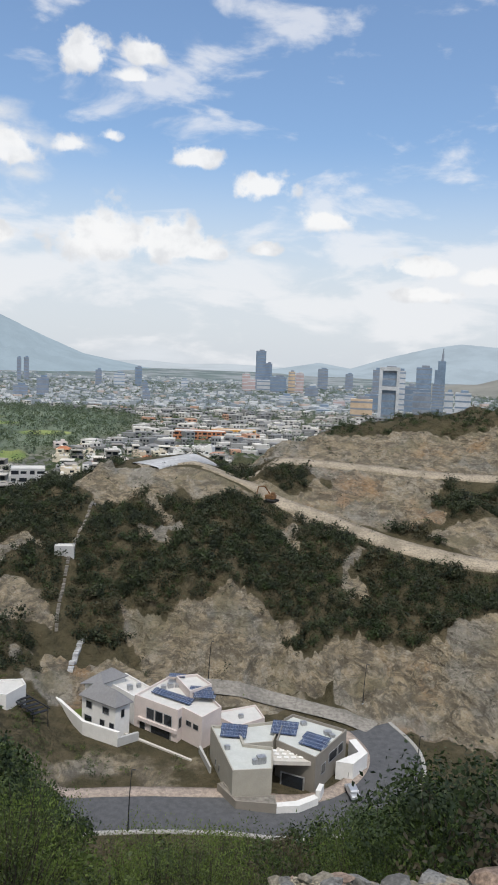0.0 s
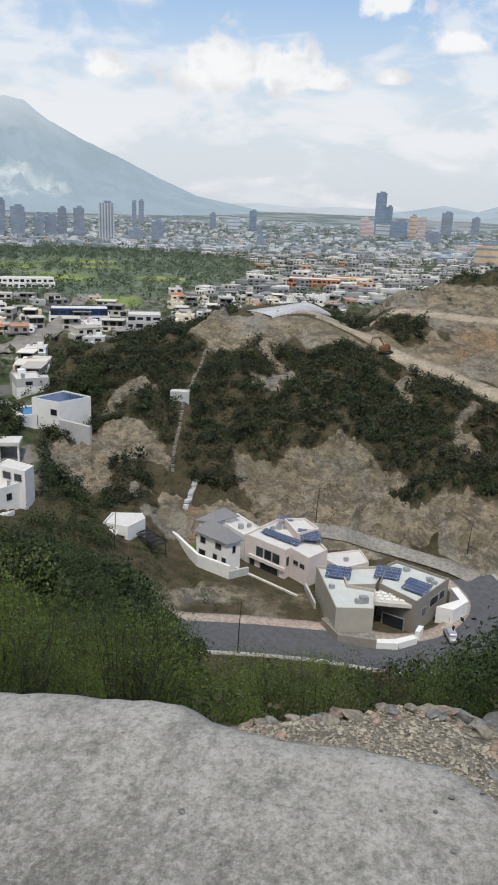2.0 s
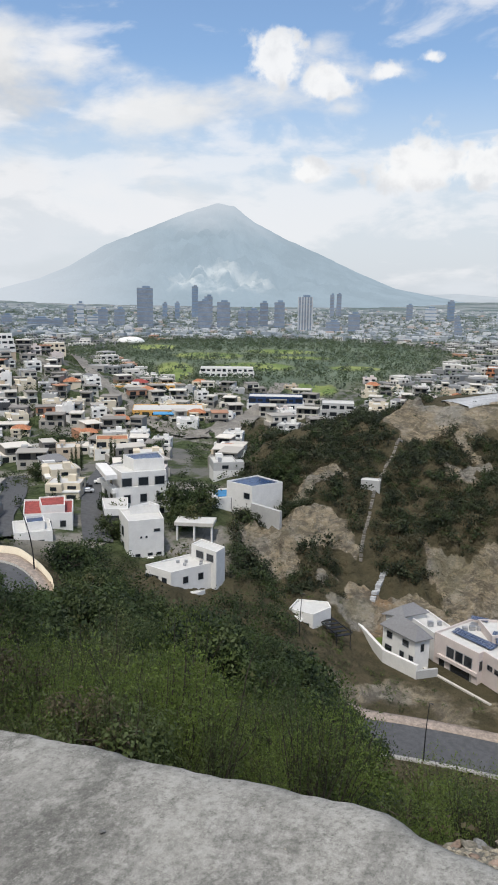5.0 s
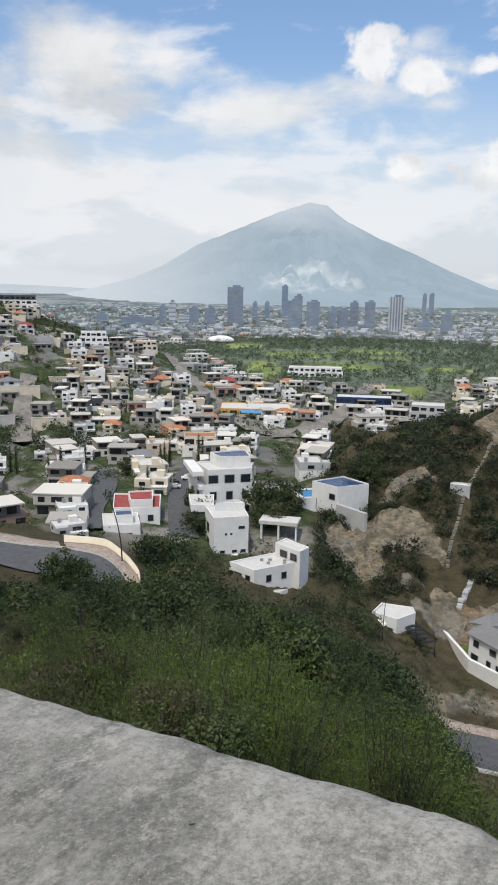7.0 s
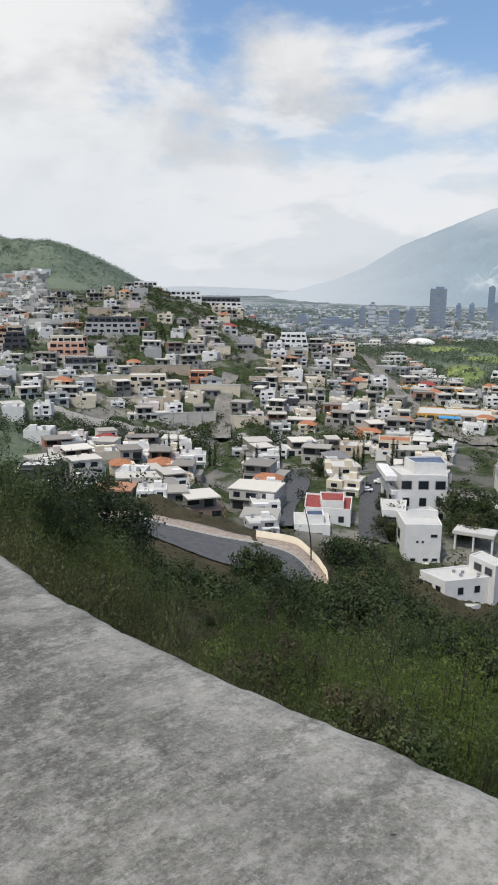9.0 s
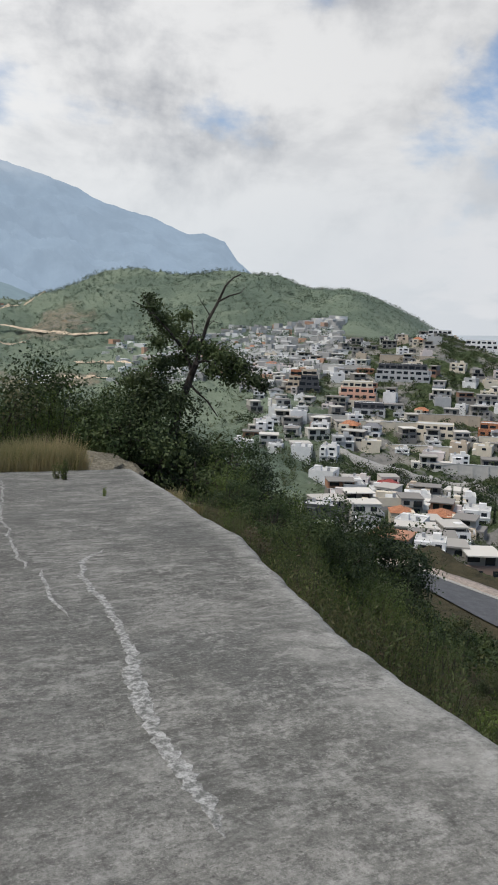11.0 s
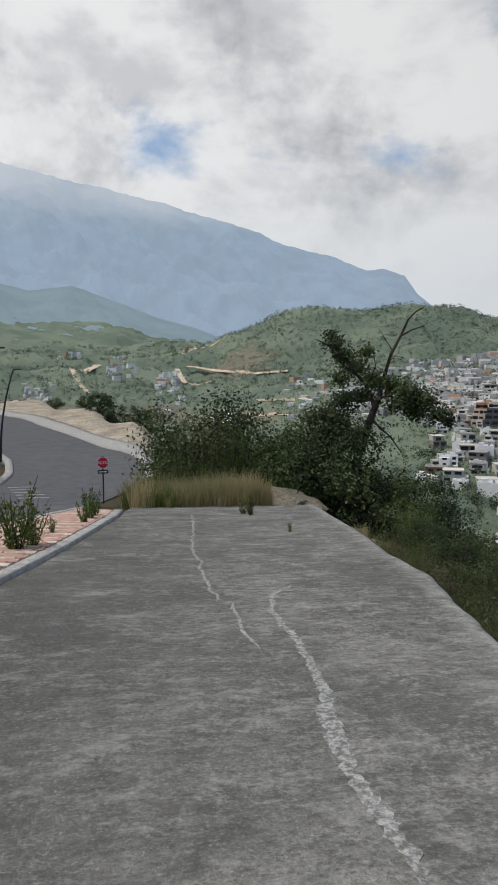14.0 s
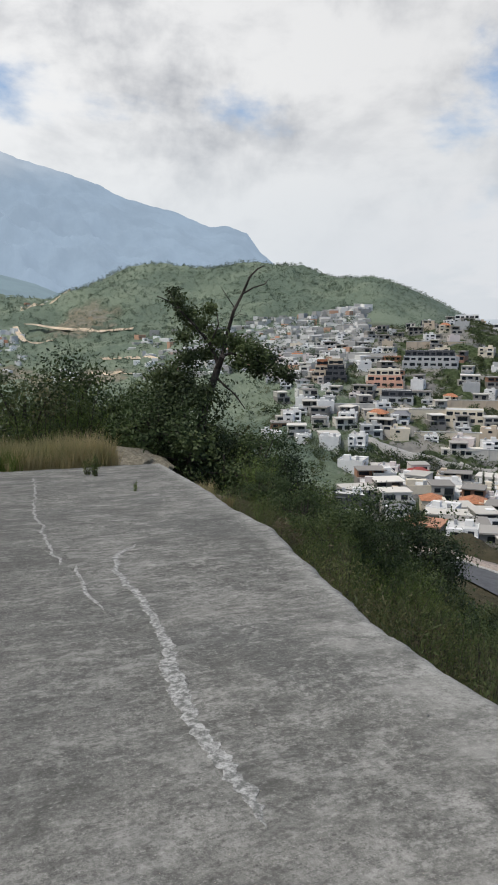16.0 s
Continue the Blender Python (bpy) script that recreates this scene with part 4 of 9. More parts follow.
# ---- near stones and gravel ----
STONE_TAN = plain("tan_stone", (0.21, 0.19, 0.15), 0.92, vary=0.25, scale=7, relief=0.5)
STONE_GREY = plain("grey_slate_stone", (0.17, 0.168, 0.16), 0.88, vary=0.25, scale=7, relief=0.5)
STONE_RED = plain("rust_streaked_stone", (0.27, 0.20, 0.155), 0.9, vary=0.3, scale=5, relief=0.5)
GRAVEL = Mat("mixed_gravel")
_r = GRAVEL.rand(True)
GRAVEL = GRAVEL.done(GRAVEL.mix(GRAVEL.ramp(_r, 0.2, 0.8), (0.13, 0.125, 0.11), (0.34, 0.305, 0.235)), 0.93, spec=0.2)


def stone_mesh(name, rng, flat, cuts=2):
    """A broken stone: a lump cut by a few flat faces."""
    bm = bmesh.new()
    bmesh.ops.create_icosphere(bm, subdivisions=cuts, radius=1.0)
    planes = [(Vector((rng.gauss(0, 1), rng.gauss(0, 1), rng.gauss(0, 0.8))).normalized(), rng.uniform(0.45, 0.85)) for _ in range(9)]
    for v in bm.verts:
        for n, d in planes:
            over = v.co.dot(n) - d
            if over > 0:
                v.co -= n * over
        v.co *= 1 + 0.06 * noise.noise(v.co * 3 + Vector((rng.random(), 0, 0)))
        v.co.z *= flat
    me = bpy.data.meshes.new(name)
    bm.to_mesh(me)
    bm.free()
    return me


rng = random.Random(11)
STONES = []
for i in range(9):
    me = stone_mesh("rock", rng, rng.uniform(0.22, 0.5))
    me.materials.append((STONE_TAN, STONE_GREY, STONE_TAN, STONE_RED, STONE_GREY, STONE_TAN, STONE_GREY, STONE_TAN, STONE_RED)[i])
    STONES.append(me)
STONE_WORDS = ("rough tan stone on the rubble heap", "flat grey slate stone on the rubble heap", "rough tan stone on the rubble heap", "rust-streaked broken stone on the rubble heap")


BANK_X, BANK_Y = (-0.8, -0.6, 0.0, 0.5, 1.0, 2.0, 3.5), (2.95, 3.0, 3.2, 3.3, 3.4, 3.45, 3.4)


def bank_edge(x):
    return np.interp(x, OUTER_X + (1.2, 3.5), OUTER_Y + (1.0, -1.0))


def bank_z(x, y):
    """Top of the rubble bank beside the ramp: down to a crest, then over it."""
    x, y = np.asarray(x, float), np.asarray(y, float)
    edge, crest = bank_edge(x), np.interp(x, BANK_X, BANK_Y)
    f = np.clip((y - edge) / (crest - edge), 0, 1)
    h = -0.07 - 0.25 * smooth(-x, 0.3, 0.7) * (1 - 0.6 * f) - (0.37 + 0.15 * smooth(x, 0.3, 0.8)) * f - 1.3 * np.clip(y - crest, 0, 9)
    return ramp_z(x, y) + h + 0.025 * fbm(x, y, 0.8, 4, 2.0) * (0.3 + f)


RUBBLE = Mat("stony_earth_bank")
_c = RUBBLE.mix(RUBBLE.ramp(RUBBLE.noise(9, 6, rough=0.7), 0.35, 0.65), (0.15, 0.135, 0.10), (0.31, 0.275, 0.205))
RUBBLE.bump(RUBBLE.math("ADD", RUBBLE.noise(30, 5, rough=0.7), RUBBLE.voronoi(45)), 1.0, 0.03)
RUBBLE = RUBBLE.done(RUBBLE.mix(RUBBLE.ramp(RUBBLE.noise(70, 3), 0.3, 0.5, 0.7, 0), _c, (0.10, 0.09, 0.075)), 0.97, spec=0.1)


def build_bank():
    u, v = np.meshgrid(np.linspace(-0.75, 3.4, 110), np.linspace(-0.03, 1.5, 80), indexing="ij")
    y = bank_edge(u) + v * (np.interp(u, BANK_X, BANK_Y) - bank_edge(u)) + np.where(v > 1, (v - 1) * 1.2, 0)
    me = grid_mesh("rubble_bank", u, y, bank_z(u, y))
    me.materials.append(RUBBLE)
    tagged(new("rubble_bank", me), "tan stony earth bank at the ramp's edge", "bank", kind="structure")


build_bank()


def put_stone(x, y, z, size, i, label, name="rock", group="stones on the rubble heap"):
    ob = new(name, STONES[i % len(STONES)])
    ob.matrix_basis = pose(x, y, z + 0.22 * size, rng.uniform(-18, 18), rng.uniform(-18, 18), rng.uniform(0, 360)) @ Matrix.Diagonal((size, size * rng.uniform(0.65, 1), size * rng.uniform(0.7, 1), 1))
    return tagged(ob, label, "stone", group)


for i in range(230):
    x = rng.uniform(-0.6, 1.9)
    crest = i < 150
    f = rng.gauss(0.98, 0.07) if crest else rng.uniform(0.2, 1.05)
    y = float(bank_edge(x) + f * (np.interp(x, BANK_X, BANK_Y) - bank_edge(x)))
    size = (rng.uniform(0.02, 0.055) if crest else rng.uniform(0.012, 0.03)) * (1 + 0.5 * smooth(np.array(x), 0.2, 1.0))
    k = rng.randrange(9)
    put_stone(x, y, float(bank_z(x, y)), float(size), k, STONE_WORDS[{0: 0, 2: 0, 5: 0, 7: 0, 3: 3, 8: 3}.get(k, 1)])
for x, y, size, k in ((0.88, 3.36, 0.12, 1), (1.12, 3.32, 0.13, 8), (0.70, 3.3, 0.09, 4), (1.4, 3.25, 0.12, 6), (0.52, 3.3, 0.07, 1), (-0.02, 3.18, 0.055, 3), (0.06, 3.16, 0.06, 2), (-0.2, 3.12, 0.045, 0), (0.3, 3.2, 0.05, 5), (1.0, 3.1, 0.08, 0), (1.2, 2.95, 0.06, 4), (0.85, 2.95, 0.05, 7)):
    put_stone(x, y, float(bank_z(x, y)), size, k, "large slab of streaked rock on the rubble heap", name="boulder")
for x, y, size in ((-0.45, 2.08, 0.022), (0.12, 2.13, 0.016), (0.32, 2.2, 0.022), (0.27, 2.14, 0.02), (-0.21, 2.19, 0.018), (0.07, 2.05, 0.014), (0.31, 2.0, 0.02), (0.41, 2.23, 0.018), (-1.45, 2.21, 0.024), (-3.31, 2.34, 0.02), (0.02, 1.92, 0.01), (-0.3, 1.9, 0.008), (0.45, 2.12, 0.014)):
    put_stone(x, y, ramp_z(x, y) - 0.001, size * 0.62, 4, "small dark pebble lying on the concrete", name="pebble", group="pebbles on the ramp")


def build_gravel():
    """Loose chips, past counting, in one mesh."""
    vs, fs = [], []
    r = np.random.RandomState(3)
    base = np.array([(1, 0.1, 0), (0.1, 0.85, 0.1), (-0.9, 0, 0.05), (-0.1, -0.8, 0), (0.2, 0.1, 0.5), (-0.3, -0.2, 0.45)])
    tri = ((0, 1, 4), (1, 2, 5), (1, 5, 4), (2, 3, 5), (3, 0, 4), (3, 4, 5))
    n_bank, n_ramp = 15000, 1500
    xs = r.uniform(-0.65, 1.9, n_bank)
    ys = bank_edge(xs) + r.uniform(0.0, 1.1, n_bank) * (np.interp(xs, BANK_X, BANK_Y) - bank_edge(xs))
    zs = bank_z(xs, ys)
    ss = r.uniform(0.003, 0.010, n_bank) * (1 + (r.rand(n_bank) < 0.06) * r.uniform(0.5, 1.6, n_bank))
    qx, qy = r.uniform(-9, 0.7, n_ramp), r.uniform(0.4, 2.9, n_ramp)
    on = qy < np.interp(qx, OUTER_X, OUTER_Y) - 0.05
    qx, qy = qx[on], qy[on]
    for x, y, z, s in zip(np.concatenate([xs, qx]), np.concatenate([ys, qy]), np.concatenate([zs, ramp_z(qx, qy) + 0.002]), np.concatenate([ss, r.uniform(0.0015, 0.004, len(qx))])):
        a = r.uniform(0, 6.28)
        c, sn = math.cos(a), math.sin(a)
        p = base * s * r.uniform(0.6, 1.3, 3)
        n = len(vs)
        vs += [(x + q[0] * c - q[1] * sn, y + q[0] * sn + q[1] * c, z + q[2] + s * 0.2) for q in p]
        fs += [tuple(n + k for k in t) for t in tri]
    me = bpy.data.meshes.new("gravel")
    me.from_pydata(vs, [], fs)
    me.materials.append(GRAVEL)
    tagged(new("gravel", me), "loose grey and tan stone chips", "gravel", kind="stuff")


build_gravel()

# ---- plants ----
DARK_LEAF = foliage("dark_oak_leaves", (0.013, 0.023, 0.009), (0.05, 0.075, 0.024), (0.075, 0.075, 0.03), 0.22)
MID_LEAF = foliage("scrub_leaves", (0.022, 0.034, 0.012), (0.075, 0.10, 0.034), (0.13, 0.11, 0.05), 0.25)
HILL_LEAF = foliage("dusky_hill_leaves", (0.015, 0.021, 0.011), (0.046, 0.057, 0.027), (0.085, 0.07, 0.04), 0.2)
FRESH_LEAF = foliage("feathery_green_leaves", (0.034, 0.056, 0.014), (0.135, 0.185, 0.042), (0.14, 0.12, 0.06), 0.4)
DRY_LEAF = foliage("dry_scrub_twigs", (0.045, 0.04, 0.024), (0.12, 0.10, 0.06), (0.16, 0.12, 0.07))
STRAW = foliage("straw_grass", (0.22, 0.17, 0.08), (0.46, 0.37, 0.20), (0.14, 0.16, 0.06), 0.45)
BARK = plain("dark_bark", (0.055, 0.045, 0.036), 0.95, vary=0.3, scale=9, relief=0.8)


def leaf_cloud(seed, count, lumps, leaf, stretch=1.6, upward=0.3, shell=0.3, blades=False):
    """Leaves in uneven lumps: places, turns and sizes as one array of quads."""
    r = np.random.RandomState(seed)
    lumps = np.array(lumps, float)  # x, y, z, rx, ry, rz
    weight = lumps[:, 3] * lumps[:, 4] + lumps[:, 3] * lumps[:, 5]
    pick = r.choice(len(lumps), count, p=weight / weight.sum())
    d = r.normal(size=(count, 3))
    d /= np.linalg.norm(d, axis=1)[:, None]
    rad = r.uniform(0, 1, count) ** shell
    wob = 1 + 0.22 * np.sin(d[:, 0] * 7 + seed) * np.sin(d[:, 1] * 6 + pick) + 0.2 * r.normal(size=count) * (rad > 0.8)
    p = lumps[pick, :3] + d * lumps[pick, 3:6] * (rad * wob)[:, None]
    if blades:
        axis = d + r.normal(size=(count, 3)) * 0.7 + np.array([0, 0, upward])
        face = r.normal(size=(count, 3))
    else:  # leaves lie over the lump like a shell, so that light shapes it
        face = d + r.normal(size=(count, 3)) * 0.42 + np.array([0, 0, upward])
        axis = np.cross(face, r.normal(size=(count, 3))) + face * 0.25
    axis /= np.linalg.norm(axis, axis=1)[:, None]
    side = np.cross(face, axis)
    side /= np.linalg.norm(side, axis=1)[:, None] + 1e-9
    s = leaf * r.uniform(0.6, 1.35, count)[:, None]
    a, b = axis * s * stretch, side * s * 0.5
    return np.stack([p - b * 0.4, p + a * 0.5 - b, p + a, p + a * 0.5 + b], 1)


def quads_mesh(name, quads, material):
    q = np.asarray(quads).reshape(-1, 3)
    n = len(q) // 4
    me = bpy.data.meshes.new(name)
    me.vertices.add(len(q))
    me.vertices.foreach_set("co", q.astype(np.float32).ravel())
    me.loops.add(len(q))
    me.loops.foreach_set("vertex_index", np.arange(len(q), dtype=np.int32))
    me.polygons.add(n)
    me.polygons.foreach_set("loop_start", np.arange(0, 4 * n, 4, dtype=np.int32))
    me.update(calc_edges=True)
    me.materials.append(material)
    return me


def limb(bm, pts, radii, sides=6):
    """A bent, tapering tube."""
    rings = []
    for i, (p, r) in enumerate(zip(pts, radii)):
        p = Vector(p)
        ahead = (Vector(pts[min(i + 1, len(pts) - 1)]) - Vector(pts[max(i - 1, 0)])).normalized()
        u = ahead.orthogonal().normalized()
        w = ahead.cross(u)
        rings.append([bm.verts.new(p + (u * math.cos(a) + w * math.sin(a)) * r) for a in (2 * math.pi * k / sides for k in range(sides))])
    for a, b in zip(rings, rings[1:]):
        for k in range(sides):
            bm.faces.new((a[k], a[(k + 1) % sides], b[(k + 1) % sides], b[k]))
    bm.faces.new(rings[-1])
    bm.faces.new(rings[0][::-1])


def crooked(rng, start, end, n, bend):
    a, b = Vector(start), Vector(end)
    out = []
    for i in range(n + 1):
        f = i / n
        p = a.lerp(b, f)
        if 0 < i < n:
            p += Vector((rng.uniform(-1, 1), rng.uniform(-1, 1), rng.uniform(-1, 1))) * bend
        out.append(p)
    return out


def tree_model(seed, tall, wide, leaves, leaf, material, lumps=9, low=0.25, label="", name="tree", stretch=1.6):
    """A trunk with limbs and a crown of uneven leafy lumps; hidden away as a pattern to copy."""
    r = random.Random(seed)
    places = []
    for i in range(lumps):
        a, d = r.uniform(0, 6.28), wide * 0.5 * math.sqrt(r.uniform(0.02, 0.8))
        h = tall * r.uniform(low + 0.08, 0.9) * (1 - 0.35 * (d / (wide * 0.5)) ** 2)
        s = wide * r.uniform(0.12, 0.24)
        places.append((d * math.cos(a), d * math.sin(a), h, s, s * r.uniform(0.8, 1.1), s * r.uniform(0.6, 0.95)))
    bm = bmesh.new()
    top = (r.uniform(-0.1, 0.1) * wide, r.uniform(-0.1, 0.1) * wide, tall * 0.62)
    trunk = crooked(r, (0, 0, -0.4), top, 4, 0.03 * tall)
    limb(bm, trunk, [0.035 * tall * (1 - 0.17 * i) for i in range(5)], 7)
    for x, y, h, *_ in places:
        base = trunk[1 + r.randrange(3)]
        limb(bm, crooked(r, base, (x, y, h), 3, 0.03 * tall), [0.014 * tall, 0.011 * tall, 0.008 * tall, 0.003 * tall], 5)
    crown = quads_mesh("crown", leaf_cloud(seed, leaves, places, leaf, stretch), material)
    me = bpy.data.meshes.new("trunk")
    bm.to_mesh(me)
    bm.free()
    me.materials.append(BARK)
    return me, crown


def shrub_model(seed, tall, wide, leaves, leaf, material, sprays=16):
    """A bush of upright leafy sprays from one root."""
    r = random.Random(seed)
    bm = bmesh.new()
    quads = []
    for i in range(sprays):
        a, lean = r.uniform(0, 6.28), r.uniform(0.05, 0.5)
        h = tall * r.uniform(0.55, 1.0)
        tip = (math.cos(a) * wide * lean, math.sin(a) * wide * lean, h)
        line = crooked(r, (math.cos(a) * 0.1 * wide, math.sin(a) * 0.1 * wide, -0.2), tip, 4, 0.04 * tall)
        limb(bm, line, [0.010 * tall, 0.008 * tall, 0.006 * tall, 0.004 * tall, 0.0015 * tall], 4)
        lumps = [(*p, wide * 0.11, wide * 0.11, tall * 0.12) for p in line[1:]]
        quads.append(leaf_cloud(seed * 31 + i, leaves // sprays, lumps, leaf, 2.6, 0.9, 0.45, True))
    me = bpy.data.meshes.new("stalk")
    bm.to_mesh(me)
    bm.free()
    me.materials.append(BARK)
    return me, quads_mesh("crown", np.concatenate(quads), material)


def plant(model, x, y, z, scale, turn, label, name, group, low="trunk"):
    ob = thing(name, pose(x, y, z, rz=turn) @ Matrix.Diagonal((scale, scale, scale, 1)), label, "tree" if name == "tree" else "shrub", group)
    share(low, model[0], ob)
    share("crown", model[1], ob)
    return ob


OAKS = [tree_model(20 + i, 5.0, 5.0, 2300, 0.19, (DARK_LEAF, DARK_LEAF, MID_LEAF)[i], 17, 0.1) for i in range(3)]
NEAR_OAKS = [tree_model(30 + i, 5.0, 5.0, 8000, 0.082, (DARK_LEAF, MID_LEAF, DARK_LEAF)[i], 19, 0.08) for i in range(3)]
BUSHES = [shrub_model(40 + i, 2.6, 2.4, 5200, 0.023, (FRESH_LEAF, FRESH_LEAF, MID_LEAF)[i], 22) for i in range(3)]
SCRUBS = [tree_model(60 + i, 3.0, 3.6, 2600, 0.075, (MID_LEAF, FRESH_LEAF, DRY_LEAF)[i], 10, 0.08) for i in range(3)]
rng = random.Random(77)
OAK_WORDS = "dark green leafy oak on the slope"
BUSH_WORDS = "feathery bright green shrub on the slope"
SCRUB_WORDS = ("olive green scrub bush on the dry slope", "olive green scrub bush on the dry slope", "dry brownish scrub bush on the slope")


def slope_z(x, y):
    return float(base_height(np.array([x]), np.array([y]))[0])


# how high the growth stands against the view, by bearing
BRUSH_TURN = (-26, -19.4, -14.7, -9.8, -6.8, -3, 0.7, 6, 9.5, 12.6, 15.6, 19, 25, 31, 33, 35, 36.6, 38.4, 41, 43.3, 45, 46.8, 50.3, 52, 54.6, 57, 62.6, 66, 70, 76, 79)
BRUSH_RISE = (-22, -23.0, -24.9, -27.7, -29.7, -32.2, -31.3, -32.5, -32.5, -30, -26.6, -25.4, -23, -21.8, -20.4, -18.5, -17, -20.6, -20.6, -19, -20.4, -20.2, -18.6, -16.6, -13.4, -12.4, -10.4, -7.5, -5.5, -5, -6)


def headroom(turn, r, z, reach, under=0.0):
    """Free height over a place below the line of growth, for a plant that reaches so far to either side."""
    side = math.degrees(reach / r)
    if 11 < turn < 54:  # the near growth stays low, so that the slope shows its depth
        under = max(under, 4.5 * (1 - float(smooth(np.array(r), 24.0, 62.0))))
    rise = min(float(np.interp(turn + k * side, BRUSH_TURN, BRUSH_RISE)) for k in (-1, -0.5, 0, 0.5, 1))
    return EYE_Z + (r - 0.3) * math.tan(radians(rise - under)) - z


def sprinkle(count, turn0, turn1, r0, r1, kinds, size0, size1, group, sink=0.0, power=1.0, keep=None, cap=True, under=0.0):
    for _ in range(count):
        turn, u = rng.uniform(turn0, turn1), rng.random() ** power
        r = math.exp(math.log(r0) * (1 - u) + math.log(r1) * u)
        if keep and not keep(turn, r):
            continue
        x, y = polar(turn, r)
        z, s = slope_z(x, y) - sink, rng.uniform(size0, size1)
        kind, i = rng.choice(kinds), rng.randrange(3)
        tall = {"oak": 5.0, "near_oak": 5.0, "bush": 4.1, "scrub": 3.6}[kind] * 1.02
        if cap:
            room = headroom(turn, r, z, 1.6 * s, under)
            s = min(s, room / tall * rng.uniform(0.8, 1.02))
            if s < 0.22:
                continue
        if kind == "near_oak":
            plant(NEAR_OAKS[i], x, y, z, s, rng.uniform(0, 360), OAK_WORDS, "tree", group)
        elif kind == "oak":
            plant(OAKS[i], x, y, z, s, rng.uniform(0, 360), OAK_WORDS, "tree", group)
        elif kind == "bush":
            plant(BUSHES[i], x, y, z, s * 1.5, rng.uniform(0, 360), BUSH_WORDS, "shrub", group, "stalk")
        else:
            plant(SCRUBS[i], x, y, z, s * 1.2, rng.uniform(0, 360), SCRUB_WORDS[i], "shrub", group)

# ---- houses ----
WHITE = plain("white_render", (0.68, 0.67, 0.645), 0.85, vary=0.045, scale=0.6)
CREAM = plain("cream_render", (0.62, 0.55, 0.43), 0.88, vary=0.045, scale=0.6)
GREYW = plain("grey_render", (0.40, 0.40, 0.39), 0.88, vary=0.045, scale=0.6)
TAN = plain("tan_render", (0.50, 0.41, 0.31), 0.9, vary=0.045, scale=0.6)
SALMON = plain("salmon_render", (0.62, 0.36, 0.26), 0.9, vary=0.045, scale=0.6)
PINKISH = plain("pinkish_render", (0.60, 0.53, 0.50), 0.88, vary=0.045, scale=0.6)
BEIGE = plain("grey_beige_render", (0.50, 0.475, 0.43), 0.88, vary=0.045, scale=0.6)
CHARCOAL = plain("charcoal_render", (0.07, 0.072, 0.078), 0.8, vary=0.15, scale=1)
TERRA = plain("terracotta_tiles", (0.44, 0.19, 0.10), 0.9, vary=0.25, scale=2.0, relief=0.5)
REDROOF = plain("red_painted_roof", (0.30, 0.065, 0.055), 0.75, vary=0.2, scale=1.0)
GREYROOF = plain("grey_roof_tiles", (0.19, 0.19, 0.195), 0.85, vary=0.07, scale=2.5, relief=0.5)
ROOFTOP = plain("pale_roof_coating", (0.52, 0.51, 0.485), 0.9, vary=0.045, scale=0.8)
METAL = plain("black_painted_steel", (0.02, 0.02, 0.022), 0.45, 0.3, vary=0.1, scale=4, spec=0.5)
GALV = plain("galvanised_metal", (0.42, 0.43, 0.44), 0.5, 0.6, vary=0.15, scale=3)
GLASS = plain("dark_window_glass", (0.018, 0.022, 0.028), 0.12, vary=0.1, scale=1.0, spec=0.6)
WATER = plain("blue_pool_water", (0.03, 0.20, 0.42), 0.08, vary=0.1, scale=0.5, spec=0.6)
CELLS = plain("blue_solar_cells", (0.018, 0.045, 0.12), 0.25, vary=0.15, scale=2.0, spec=0.6)
AWNING = plain("blue_shade_cloth", (0.08, 0.30, 0.55), 0.8)
OCHRE = plain("ochre_render", (0.60, 0.34, 0.10), 0.9, vary=0.045, scale=0.6)

TAUPE = plain("taupe_render", (0.36, 0.34, 0.29), 0.88, vary=0.045, scale=0.6)
TAUPE_DARK = plain("dark_taupe_render", (0.23, 0.21, 0.18), 0.88, vary=0.045, scale=0.6)
ROOFGREY = plain("grey_green_roof_coating", (0.46, 0.475, 0.45), 0.9, vary=0.045, scale=0.5)


def panel_material():
    """Blue cells behind thin pale lines."""
    m = Mat("blue_solar_panel")
    s = m.nt.nodes.new("ShaderNodeSeparateXYZ")
    m.link(m.local(), s.inputs[0])
    a = m.ramp(m.math("PINGPONG", m.math("MULTIPLY", s.outputs[0], 4.0), 1.0), 0.86, 0.95)
    b = m.ramp(m.math("PINGPONG", m.math("MULTIPLY", s.outputs[1], 4.0), 1.0), 0.86, 0.95)
    c = m.mix(m.ramp(m.rand(), 0, 1), (0.022, 0.034, 0.075), (0.035, 0.055, 0.115))
    return m.done(m.mix(m.math("MAXIMUM", a, b), c, (0.26, 0.29, 0.34)), 0.3, spec=0.5)


PANEL = panel_material()


def unit(name, material, bevel=0.0):
    me = bpy.data.meshes.new(name)
    bm = boxed((-0.5, -0.5, -0.5, 0.5, 0.5, 0.5))
    bm.to_mesh(me)
    bm.free()
    me.materials.append(material)
    return me


U_GLASS, U_GALV, U_WHITE, U_BLACK, U_CELLS = (unit(n, m) for n, m in (("pane", GLASS), ("unit", GALV), ("block", WHITE), ("bar", METAL), ("panel", PANEL)))


